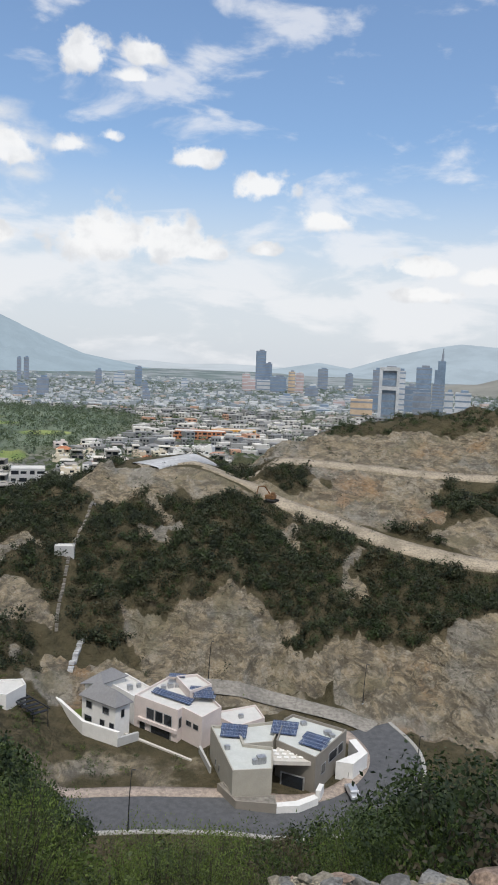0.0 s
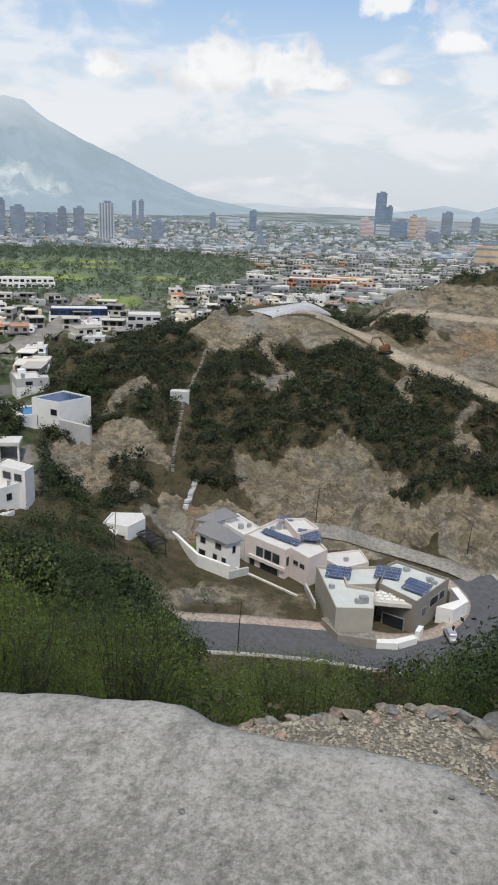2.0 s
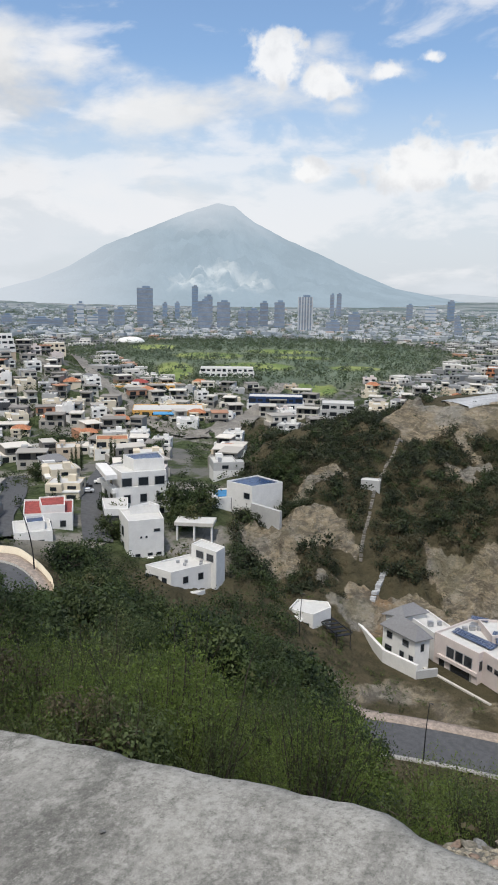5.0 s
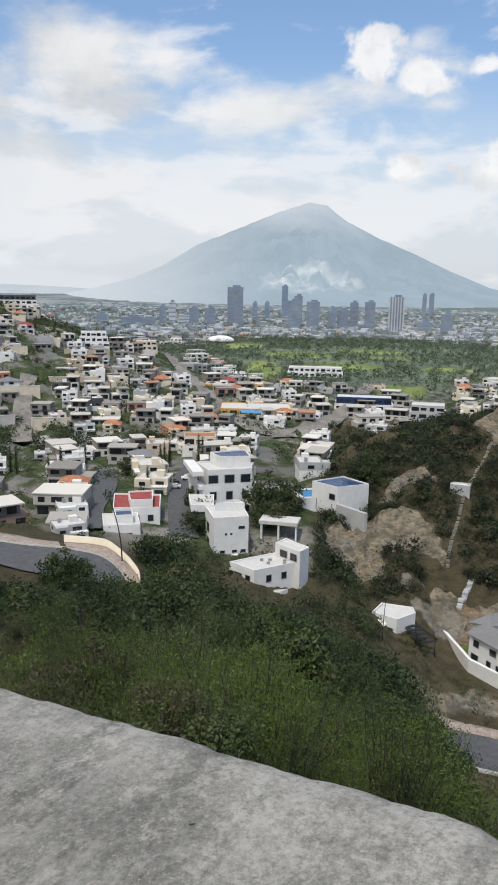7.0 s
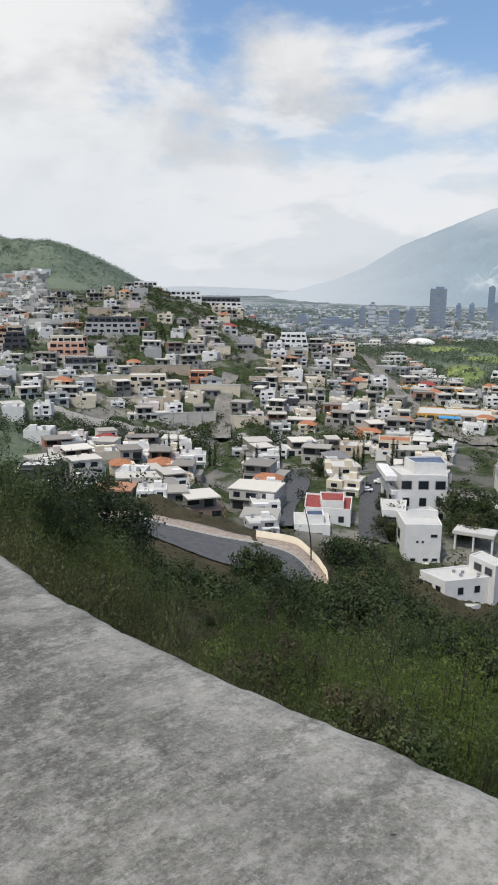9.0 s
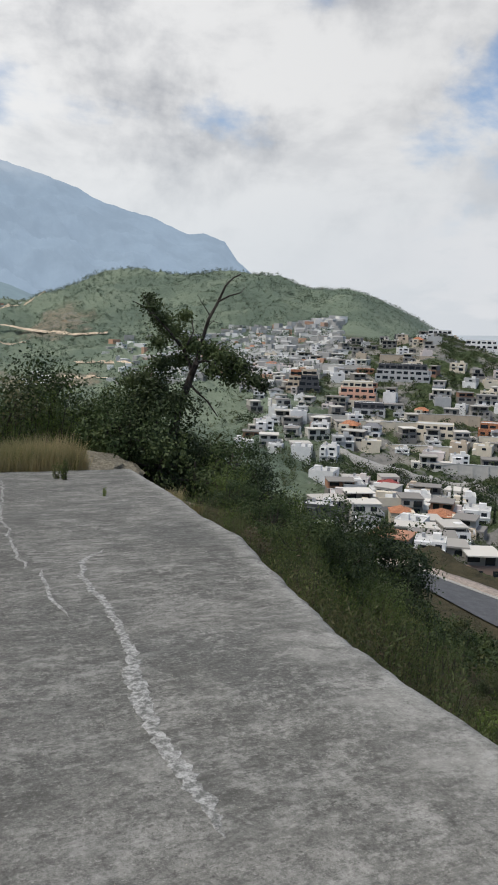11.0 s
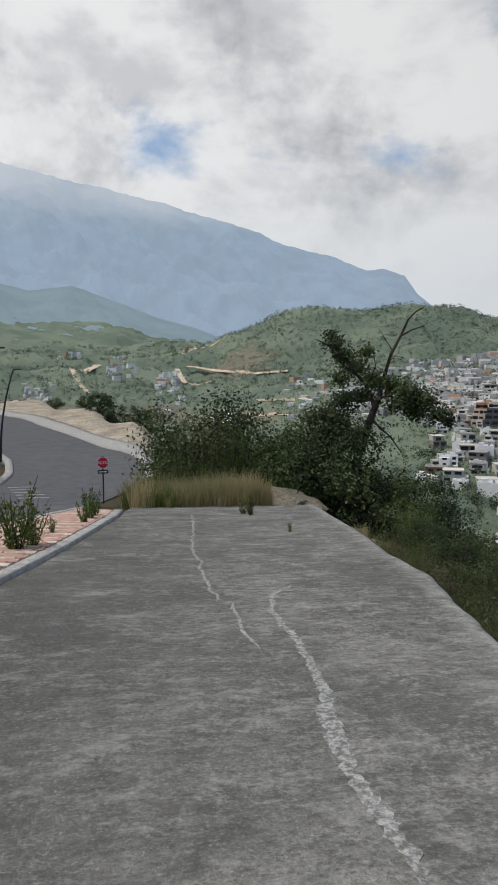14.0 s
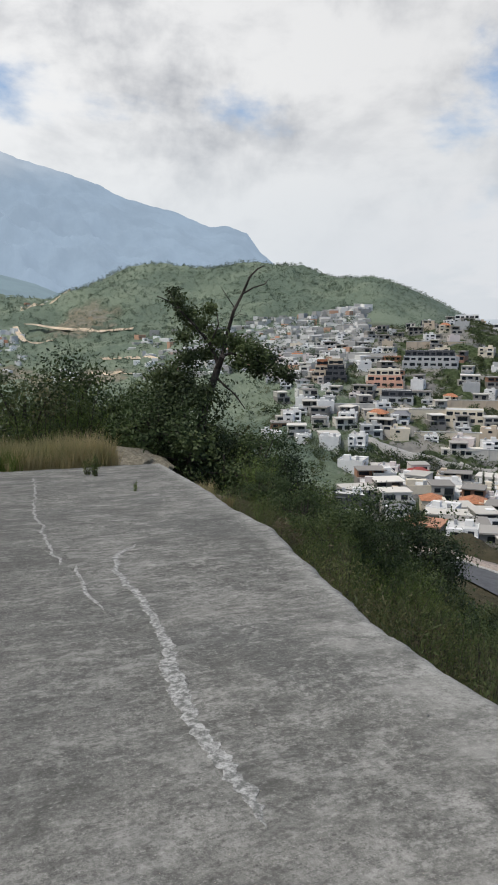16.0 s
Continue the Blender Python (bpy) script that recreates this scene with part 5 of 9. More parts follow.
def frame_mesh(material):
    """A window's surround, one metre square, open in the middle."""
    bm = boxed((-0.5, -0.5, -0.5, -0.44, 0.5, 0.5), (0.44, -0.5, -0.5, 0.5, 0.5, 0.5), (-0.44, -0.5, 0.44, 0.44, 0.5, 0.5), (-0.44, -0.5, -0.5, 0.44, 0.5, -0.44), (-0.03, -0.3, -0.44, 0.03, 0.3, 0.44))
    me = bpy.data.meshes.new("window_frame")
    bm.to_mesh(me)
    bm.free()
    me.materials.append(material)
    return me


U_FRAME = frame_mesh(GALV)


def sized(name, me, parent, x, y, z, sx, sy, sz, turn=0.0):
    return share(name, me, parent, pose(x, y, z, rz=turn) @ Matrix.Diagonal((sx, sy, sz, 1)))


def prism(bm, pts, z0, z1, inset=0.0):
    lo = [bm.verts.new((x, y, z0)) for x, y in pts]
    hi = [bm.verts.new((x, y, z1)) for x, y in pts]
    n = len(pts)
    for i in range(n):
        bm.faces.new((lo[i], lo[(i + 1) % n], hi[(i + 1) % n], hi[i]))
    bm.faces.new(hi)
    bm.faces.new(lo[::-1])


def grow(pts, d):
    """The outline moved outwards (or inwards) by d; counter-clockwise points."""
    out, n = [], len(pts)
    for i in range(n):
        a, b, c = Vector(pts[i - 1]), Vector(pts[i]), Vector(pts[(i + 1) % n])
        u, v = (b - a).normalized(), (c - b).normalized()
        k = Vector((u.y + v.y, -u.x - v.x))
        k /= max(0.35, k.length_squared / 2)
        out.append(tuple(b + k * d))
    return out


def parapet(bm, pts, z0, z1, wide=0.22):
    inner = grow(pts, -wide)
    n = len(pts)
    ring = [[bm.verts.new((*p, z)) for p in line] for line, z in ((pts, z0), (pts, z1), (inner, z1), (inner, z0))]
    for a, b in zip(ring, ring[1:] + ring[:1]):
        for i in range(n):
            bm.faces.new((a[i], a[(i + 1) % n], b[(i + 1) % n], b[i]))


def ccw(pts):
    area = sum(a[0] * b[1] - b[0] * a[1] for a, b in zip(pts, pts[1:] + pts[:1]))
    return pts if area > 0 else pts[::-1]


class House:
    """A house on the land, from outlines in the world's plan."""

    def __init__(self, x, y, z, label, name="house", group=""):
        self.at = Vector((x, y, z))
        self.ob = thing(name, pose(x, y, z), label, "house", group)

    def flat(self, pts):
        return ccw([(x - self.at.x, y - self.at.y) for x, y in pts])

    def block(self, pts, z0, z1, material, roof=ROOFTOP, rim=0.55, label="", name="wall"):
        """A flat-roofed volume: walls, roof deck, parapet."""
        p = self.flat(pts)
        bm = bmesh.new()
        prism(bm, p, z0 - self.at.z, z1 - self.at.z)
        part(name, bm, material, self.ob, label)
        if roof:
            bm = bmesh.new()
            prism(bm, grow(p, -0.24), z1 - self.at.z + 0.004, z1 - self.at.z + 0.06)
            part("roof", bm, roof, self.ob)
        if rim:
            bm = bmesh.new()
            parapet(bm, p, z1 - self.at.z - 0.002, z1 - self.at.z + rim)
            part("parapet", bm, material, self.ob)
        return p

    def hip(self, pts, z, rise, material, eave=0.5):
        p = grow(self.flat(pts), eave)
        z -= self.at.z
        bm = bmesh.new()
        lo = [bm.verts.new((*q, z)) for q in p]
        lo2 = [bm.verts.new((*q, z - 0.18)) for q in p]
        a, b, c, d = (Vector(q) for q in p)
        if (b - a).length > (c - b).length:
            m1, m2, h = (a + d) / 2, (b + c) / 2, (c - b).length / 2
            u = (m2 - m1).normalized()
            r1, r2 = m1 + u * h, m2 - u * h
            order = ((0, 1, 2), (1, 2, None), (2, 3, 1), (3, 0, None))
            v1, v2 = bm.verts.new((*r1, z + rise)), bm.verts.new((*r2, z + rise))
            bm.faces.new((lo[0], lo[1], v2, v1))
            bm.faces.new((lo[1], lo[2], v2))
            bm.faces.new((lo[2], lo[3], v1, v2))
            bm.faces.new((lo[3], lo[0], v1))
        else:
            m1, m2, h = (a + b) / 2, (c + d) / 2, (b - a).length / 2
            u = (m2 - m1).normalized()
            r1, r2 = m1 + u * h, m2 - u * h
            v1, v2 = bm.verts.new((*r1, z + rise)), bm.verts.new((*r2, z + rise))
            bm.faces.new((lo[0], lo[1], v1))
            bm.faces.new((lo[1], lo[2], v2, v1))
            bm.faces.new((lo[2], lo[3], v2))
            bm.faces.new((lo[3], lo[0], v1, v2))
        for i in range(4):
            bm.faces.new((lo2[i], lo2[(i + 1) % 4], lo[(i + 1) % 4], lo[i]))
        bm.faces.new(lo2[::-1])
        part("roof", bm, material, self.ob)

    def window(self, a, b, f, z, w, h, framed=True, mesh=None, name="window", depth=0.1):
        """An opening on the wall from a to b (plan), at the fraction f, its middle at height z."""
        ax, ay, bx, by = a[0] - self.at.x, a[1] - self.at.y, b[0] - self.at.x, b[1] - self.at.y
        x, y = ax + (bx - ax) * f, ay + (by - ay) * f
        turn = math.degrees(math.atan2(by - ay, bx - ax))
        ob = sized(name, mesh or U_GLASS, self.ob, x, y, z - self.at.z, w, depth, h, turn)
        if framed:
            share("window_frame", U_FRAME, ob, Matrix.Diagonal((1.06, 1.5, 1.06, 1)))
        return ob

    def lump(self, name, me, x, y, z, sx, sy, sz, turn=0.0):
        return sized(name, me, self.ob, x - self.at.x, y - self.at.y, z - self.at.z, sx, sy, sz, turn)


def solar_array(turn0, corners, z, cols, rows, label):
    """Solar panels in a tilted frame, each panel a part."""
    a, b, c, d = (Vector((*p, 0)) for p in corners)  # far left, far right, near right, near left
    mid = (a + b + c + d) / 4
    ob = thing("solar_array", pose(*mid.xy, z), label, "solar panels", "solar arrays")
    for i in range(cols):
        for j in range(rows):
            u, v = (i + 0.5) / cols, (j + 0.5) / rows
            p = (a.lerp(b, u)).lerp(d.lerp(c, u), v) - mid
            wide, deep = (b - a).length / cols * 0.95, (d - a).length / rows * 0.95
            t = math.degrees(math.atan2((b - a).y, (b - a).x))
            share("solar_panel", U_CELLS, ob, pose(p.x, p.y, 0.5 + 0.12 * (0.5 - v) * rows, rx=4, rz=t) @ Matrix.Diagonal((wide, deep, 0.05, 1)))
    for f in (0.1, 0.9):
        p = (a.lerp(b, f) + d.lerp(c, f)) / 2 - mid
        q = math.degrees(math.atan2((d - a).y, (d - a).x))
        share("rail", U_GALV, ob, pose(p.x, p.y, 0.25, rz=q) @ Matrix.Diagonal(((d - a).length, 0.08, 0.5, 1)))
    return ob


def ac_unit(h, x, y, z, s=1.0):
    h.lump("air_conditioner", U_GALV, x, y, z + 0.45 * s, 1.1 * s, 0.9 * s, 0.9 * s, 20)


# corner house with solar panels
h = House(6, 128, -71, "grey-beige modern corner house with roof terraces above the bend")
left, corner, mid, notch, right, back, rear = (-4.9, 133.6), (-0.5, 118.3), (6.0, 119.4), (6.1, 125.0), (13.4, 123.0), (19.9, 133.4), (10.4, 138.9)
h.block([left, corner, mid, (6.3, 126.5), (1.2, 127.2), (-0.2, 134.0)], -71.5, -64.6, TAUPE, roof=ROOFGREY)
h.block([(1.2, 127.2), (6.3, 128.6), (8.4, 136.8), (-0.2, 134.0)], -71.5, -64.62, TAUPE, roof=ROOFGREY)
h.block([(6.9, 128.5), (13.4, 123.0), back, rear, (8.6, 136.8)], -71.5, -64.3, TAUPE_DARK, roof=ROOFGREY, label="dark brown clad wing")
h.block([(6.3, 123.4), (13.0, 123.6), (7.2, 128.2), (6.3, 126.4)], -65.6, -64.9, BEIGE, roof=None, rim=0, name="pergola_beam")
for i in range(4):
    for j in range(3):
        h.lump("skylight", U_WHITE, 7.3 + i * 1.25 - j * 0.35, 124.4 + j * 1.1 + i * 0.1, -64.75, 0.8, 0.7, 0.14, -5)
for f, z in ((0.3, -68.6), (0.46, -68.4)):
    h.window(left, corner, f, z, 0.5, 1.2)
for f, z, w in ((0.25, -67.0, 1.6), (0.55, -66.2, 3.2), (0.8, -66.2, 2.0)):
    h.window(right, back, f, z, w, 1.7)
h.window((6.3, 126.4), (13.2, 123.2), 0.5, -69.4, 4.2, 2.8)
for x, y, s in ((4.2, 122.0, 1.3), (3.2, 121.6, 0.9), (12.2, 135.6, 1.0), (16.3, 132.2, 1.1), (17.0, 131.4, 0.9), (-1.6, 126, 0.8)):
    ac_unit(h, x, y, -64.5, s)
h.block([(-3.0, 121.8), (0.2, 116.8), (6.8, 116.4), (6.6, 119.0), (0.2, 118.0), (-2.0, 122.4)], -71.5, -68.5, TAUPE_DARK, roof=DUSTY, rim=0.15, name="garden_wall", label="dark slatted garden wall")
h.block([(6.8, 116.4), (10.4, 116.9), (13.8, 119.4), (13.2, 120.4), (10.0, 118.3), (6.8, 117.6)], -71.5, -68.8, WHITE, roof=None, rim=0, name="garden_wall", label="white curved front wall")
h.block([(17.5, 128.0), (20.5, 127.4), (23.6, 131.5), (22.2, 136.5), (20.8, 136.0), (22.0, 131.7)], -71.5, -67.0, WHITE, roof=None, rim=0, name="garden_wall", label="white curved garden wall")
h.block([(13.4, 120.6), (14.2, 120.4), (15.0, 122.6), (14.2, 122.8)], -71.5, -68.2, WHITE, roof=None, rim=0, name="gate_pillar")
SOLAR_WORDS = "dark blue solar panels on the flat roof"
solar_array(0, ((-2.9, 134.4), (1.9, 133.9), (1.6, 129.4), (-3.0, 129.8)), -64.5, 5, 2, SOLAR_WORDS)
solar_array(0, ((6.6, 136.0), (11.4, 135.4), (10.5, 130.6), (5.9, 131.4)), -64.3, 5, 2, SOLAR_WORDS)
solar_array(0, ((12.4, 132.0), (16.6, 129.6), (15.0, 125.3), (10.9, 127.8)), -64.2, 5, 2, SOLAR_WORDS)

# pinkish house behind it
h = House(-11, 144, -70, "pinkish flat-roofed house with balconies and solar panels")
P = [(-20.4, 144.3), (-11.3, 138.2), (-10.6, 139.6), (-6.6, 135.8), (-3.2, 140.5), (-9.2, 151.5), (-14.5, 154.0)]
h.block(P, -70.5, -64.2, PINKISH)
h.block([(-9.6, 144), (-5.4, 147.6), (-8.8, 152.5), (-13, 151)], -64.2, -62.9, PINKISH)
h.block([(-3.2, 140.5), (-4.6, 143.0), (3.4, 147.0), (5.2, 141.5), (0.0, 137.6)], -70.5, -66.3, PINKISH, rim=0.35)
for f, z, w, q in ((0.38, -66.4, 1.9, 2.2), (0.58, -66.4, 1.9, 2.2), (0.78, -66.4, 1.9, 2.2), (0.2, -69.2, 1.4, 1.9), (0.62, -69.2, 5.0, 2.2)):
    h.window(P[0], P[1], f, z, w, q)
for f in (0.35, 0.7):
    h.window(P[2], P[3], f, -66.2, 1.4, 1.0)
h.window(P[1], P[2], 0.5, -66.4, 1.0, 2.0)
h.block([(-19.6, 143.2), (-11.6, 137.9), (-11.0, 138.6), (-19.0, 143.9)], -68.3, -67.6, PINKISH, roof=None, rim=0, name="balcony")
h.block([(-22, 140.6), (-8.2, 131.6), (-8.0, 132.0), (-21.7, 141.1)], -71.8, -69.8, BEIGE, roof=None, rim=0, name="garden_wall")
h.block([(-7.0, 134.8), (-4.6, 127.8), (-4.3, 127.9), (-6.6, 135.1)], -71.4, -68.8, GREYW, roof=None, rim=0, name="garden_wall")
for x, y, s in ((-15.2, 148.3, 0.9), (-13.9, 149.2, 1.0), (-12.6, 149.6, 0.8), (0.6, 141.5, 0.8)):
    ac_unit(h, x, y, -64.1 if x < -5 else -66.2, s)
solar_array(0, ((-16.6, 147.9), (-8.4, 143.0), (-9.4, 140.8), (-17.4, 145.8)), -64.1, 7, 2, SOLAR_WORDS)
solar_array(0, ((-10.0, 147.4), (-5.6, 147.0), (-4.2, 142.6), (-8.6, 142.8)), -63.4, 4, 3, SOLAR_WORDS)
solar_array(0, ((-14.6, 152.6), (-11.0, 152.2), (-11.2, 150.8), (-14.4, 151.0)), -63.0, 4, 1, SOLAR_WORDS)

# white house with grey hipped roofs
h = House(-27, 145, -70.8, "white two-storey house with grey hipped roofs and tall garden wall")
E = [(-30.6, 143.7), (-23.2, 138.9), (-20.9, 141.4), (-27.9, 148.6)]
h.block(E, -70.8, -63.9, WHITE, roof=None, rim=0)
h.hip(E, -63.75, 2.2, GREYROOF)
E2 = [(-31.0, 148.0), (-27.4, 148.2), (-23.6, 152.2), (-27.0, 155.2)]
h.block(E2, -70.8, -63.4, WHITE, roof=None, rim=0)
h.hip(E2, -63.2, 1.6, GREYROOF)
h.block([(-26.6, 150.5), (-20.6, 144.5), (-17.9, 149.0), (-24.0, 155.5)], -70.8, -64.6, WHITE)
for f, z, w in ((0.22, -65.3, 1.5), (0.72, -65.3, 1.7), (0.2, -68.2, 1.9), (0.62, -68.0, 1.2), (0.9, -68.0, 1.2)):
    h.window(E[0], E[1], f, z, w, 1.4)
h.window(E[1], E[2], 0.5, -65.6, 0.8, 1.6)
h.block([(-37.3, 149.6), (-29.6, 139.6), (-22.2, 135.8), (-21.8, 136.3), (-29.2, 140.1), (-36.8, 149.9), (-33.0, 153.0), (-33.3, 153.4)], -71.5, -67.3, WHITE, roof=None, rim=0, name="garden_wall", label="tall white garden wall")
h.block([(-22.2, 135.8), (-18.6, 138.6), (-18.9, 139.0), (-22.4, 136.4)], -71.5, -68.5, GREYW, roof=None, rim=0, name="garden_wall")
bm = bmesh.new()
prism(bm, h.flat([(-36.2, 149.4), (-29.5, 141.2), (-27.0, 143.0), (-32.6, 152.4)]), 0.2, 2.0)
part("lawn", bm, FRESH_LEAF, h.ob, "small green lawn")
ac_unit(h, -22.0, 148.4, -64.4)
ac_unit(h, -20.4, 149.6, -64.4, 0.8)

# small white house with a black pergola
h = House(-45.5, 141, -65, "small white plastered house with a pale flat roof")
Q = [(-49.1, 138.8), (-43.6, 137.9), (-41.4, 143.0), (-42.8, 145.4), (-49.1, 144.1)]
h.block(Q, -67.5, -62.2, WHITE, rim=0.4)
h.block([(-48.6, 136.2), (-46.2, 136.0), (-46.0, 138.6), (-48.4, 138.8)], -67.5, -63.4, WHITE, roof=None, rim=0)
h.hip([(-48.6, 136.2), (-46.2, 136.0), (-46.0, 138.6), (-48.4, 138.8)], -63.4, 0.9, WHITE, 0.2)
h.window((-48.6, 136.2), (-46.2, 136.0), 0.5, -65.0, 1.0, 1.4)
h.window(Q[0], Q[1], 0.75, -64.6, 1.2, 1.2)
p = thing("pergola", pose(-41, 140.6, -66.4), "black steel pergola with slats beside the small house", "pergola")
for i in range(8):
    f = i / 7
    sized("slat", U_BLACK, p, -5.3 + 8.0 * f + 1.1, 3.0 - 7.4 * f + 1.1, 2.6 - 0.9 * f, 3.4, 0.75, 0.12, 41)
for dx, dy in ((-5.2, 3.1), (2.9, -4.3), (-3.0, 5.2), (5.1, -2.1)):
    sized("post", U_BLACK, p, dx, dy, 0.4, 0.14, 0.14, 4.4)
for s in (-1, 1):
    sized("beam", U_BLACK, p, -1.1 + 1.25 * (s + 1), -0.6 + 1.05 * (s + 1), 2.0, 11.0, 0.16, 0.22, -42)

# houses in the valley mouth
h = House(-72, 136, -58.5, "white flat-roofed house with a raised rear wing on the slope")
R = [(-78.7, 131.9), (-71.7, 130.1), (-65.9, 140.4), (-73.0, 142.5)]
h.block(R, -60.5, -55.2, WHITE, rim=0.4)
h.block([(-72.4, 140.6), (-71.9, 144.6), (-65.0, 141.9), (-65.3, 138.2)], -60.5, -52.3, WHITE, rim=0.3)
h.block([(-82, 131.4), (-76, 127.6), (-67, 133.0), (-66.4, 135.2), (-71.5, 130.2), (-79, 132.2)], -61.5, -59.6, WHITE, rim=0.2)
for f, z, w in ((0.12, -57.4, 1.6), (0.35, -57.3, 2.4), (0.75, -57.2, 1.4)):
    h.window(R[0], R[1], f, z, w, 1.6)
for f in (0.3, 0.62):
    h.window(R[1], R[2], f, -57.2, 1.3, 1.5)
h.window((-72.4, 140.6), (-65.3, 138.2), 0.35, -53.8, 2.2, 1.6)
h.window((-72.4, 140.6), (-65.3, 138.2), 0.75, -53.8, 2.0, 1.6)
for x, y in ((-73.5, 136.5), (-72, 137.4), (-71.4, 135.6), (-69, 138.5), (-68.4, 137.2)):
    ac_unit(h, x, y, -55.1, 0.6)

h = House(-89, 148, -58, "white three-storey house with a stepped flat roof")
R = [(-96.0, 149.0), (-88.6, 141.3), (-82.8, 147.1), (-88.4, 154.1)]
h.block(R, -60, -49.9, WHITE)
h.block([(-92, 147.2), (-89.6, 149.6), (-86.5, 151.6), (-90, 153.2)], -49.9, -48.4, WHITE)
for f in (0.25, 0.6, 0.85):
    h.window(R[1], R[2], f, -57.6, 1.2, 0.7)
h.window(R[1], R[2], 0.8, -52.0, 1.5, 0.7)
h.window(R[1], R[2], 0.35, -53.4, 0.5, 0.5)
h.window(R[1], R[2], 0.5, -53.4, 0.5, 0.5)
h.window(R[0], R[1], 0.4, -53.4, 2.4, 2.4)
h.window(R[0], R[1], 0.4, -57, 3.0, 2.2)
h.block([(-95.0, 143.8), (-90.5, 139.0), (-84, 144.6), (-85, 145.8)], -60.5, -58.3, WHITE, roof=None, rim=0, name="garden_wall")

h = House(-101.5, 155.5, -58, "charcoal and white modern town house")
R = [(-106.4, 158.0), (-100.6, 150.4), (-96.4, 153.0), (-101.5, 161.3)]
h.block(R, -60, -52.0, CHARCOAL, roof=None, rim=0)
h.block(grow(ccw(R), 0.3), -52.0, -50.6, WHITE, rim=0.3)
h.window(R[0], R[1], 0.5, -56.6, 2.0, 2.0)

h = House(-104, 170, -56, "large white four-storey house with terraces and blue roof tiles")
R = [(-113.5, 168.0), (-104.0, 160.2), (-93.8, 170.2), (-102.6, 181.0)]
h.block(R, -58, -48.6, WHITE, rim=0.7)
h.block([(-111.5, 168.6), (-103.6, 162.4), (-95.2, 170.6), (-102.6, 179.6)], -48.6, -44.8, WHITE, rim=0.5)
h.block([(-108.5, 170.8), (-103.0, 167.2), (-96.8, 172.4), (-102.4, 179.0)], -44.8, -42.0, WHITE, roof=CELLS, rim=0.4)
h.block([(-115.6, 168.4), (-105.4, 157.8), (-103.4, 160.0), (-113.2, 170.0)], -45.4, -44.2, WHITE, roof=None, rim=0, name="balcony", label="white curved balcony")
h.block([(-114.6, 168.6), (-104.2, 159.0), (-103.4, 160.2), (-113.2, 170.0)], -49.0, -48.0, WHITE, roof=None, rim=0, name="balcony")
for f in (0.2, 0.5, 0.8):
    for z, w in ((-46.6, 2.6), (-51.0, 1.8), (-55.0, 2.4)):
        h.window(R[1], R[2], f, z, w, 2.2)
for f in (0.3, 0.7):
    for z in (-46.6, -51.2, -55.2):
        h.window(R[0], R[1], f, z, 2.2, 2.0)

h = House(-78, 184, -56, "white house with a blue roof and a pool terrace")
R = [(-82.4, 180.6), (-74.0, 178.0), (-68.5, 186.0), (-77.5, 190.0)]
h.block(R, -58, -48.4, WHITE, roof=CELLS, rim=0.35)
h.window(R[0], R[1], 0.8, -51.0, 2.0, 1.6)
h.window(R[0], R[1], 0.15, -54.0, 1.0, 3.0)
h.block([(-90.5, 184.0), (-84.5, 176.5), (-80.5, 180.5), (-85.5, 188.6)], -58, -52.6, WHITE, rim=0.35, name="pool_terrace")
bm = bmesh.new()
prism(bm, h.flat([(-88.4, 184.4), (-84.4, 179.4), (-81.8, 181.6), (-85.4, 187.0)]), 3.5, 3.62)
part("pool", bm, WATER, h.ob, "bright blue swimming pool")
h.block([(-74, 177.5), (-64.5, 173.5), (-64.2, 174.4), (-73.6, 178.6)], -58, -52.5, GREYW, roof=None, rim=0, name="garden_wall")
h = House(-80, 160, -58, "long white carport roof on posts below the trees")
h.block([(-84.5, 155.0), (-75.5, 157.8), (-77.0, 163.0), (-86.0, 160.0)], -53.6, -52.8, BEIGE, rim=0, name="roof")
for x, y in ((-84, 155.6), (-80, 156.8), (-76, 158.2)):
    h.lump("post", U_WHITE, x, y, -56, 0.4, 0.4, 5)

# red-roofed houses
h = House(-115, 147, -58, "white town house with red painted roof terraces")
R = [(-124.5, 149.8), (-116.2, 139.2), (-106.8, 145.6), (-113.8, 155.6)]
h.block(R, -60, -51.2, WHITE, roof=REDROOF, rim=0.5)
h.block([(-118.6, 148.2), (-113.2, 142.2), (-109.0, 145.6), (-114.0, 152.4)], -51.2, -49.4, WHITE, roof=REDROOF, rim=0.4)
for f in (0.2, 0.5, 0.8):
    h.window(R[0], R[1], f, -53.4, 1.6, 1.6)
    h.window(R[1], R[2], f, -53.4, 1.4, 1.6)
    h.window(R[1], R[2], f, -56.6, 1.6, 1.6)
h = House(-111, 136, -56, "white town house with a small blue roof")
R = [(-117.5, 136.8), (-111.0, 129.6), (-104.6, 135.0), (-111.0, 142.2)]
h.block(R, -60, -52.4, WHITE)
h.block([(-114, 137), (-110.6, 133.4), (-107.6, 136.2), (-111, 140)], -52.4, -50.9, WHITE, roof=CELLS)
for f in (0.25, 0.7):
    h.window(R[1], R[2], f, -54.6, 1.4, 1.5)
    h.window(R[0], R[1], f, -54.6, 1.8, 1.5)

# ---- town houses of the valley and the hill: patterns, then copies ----


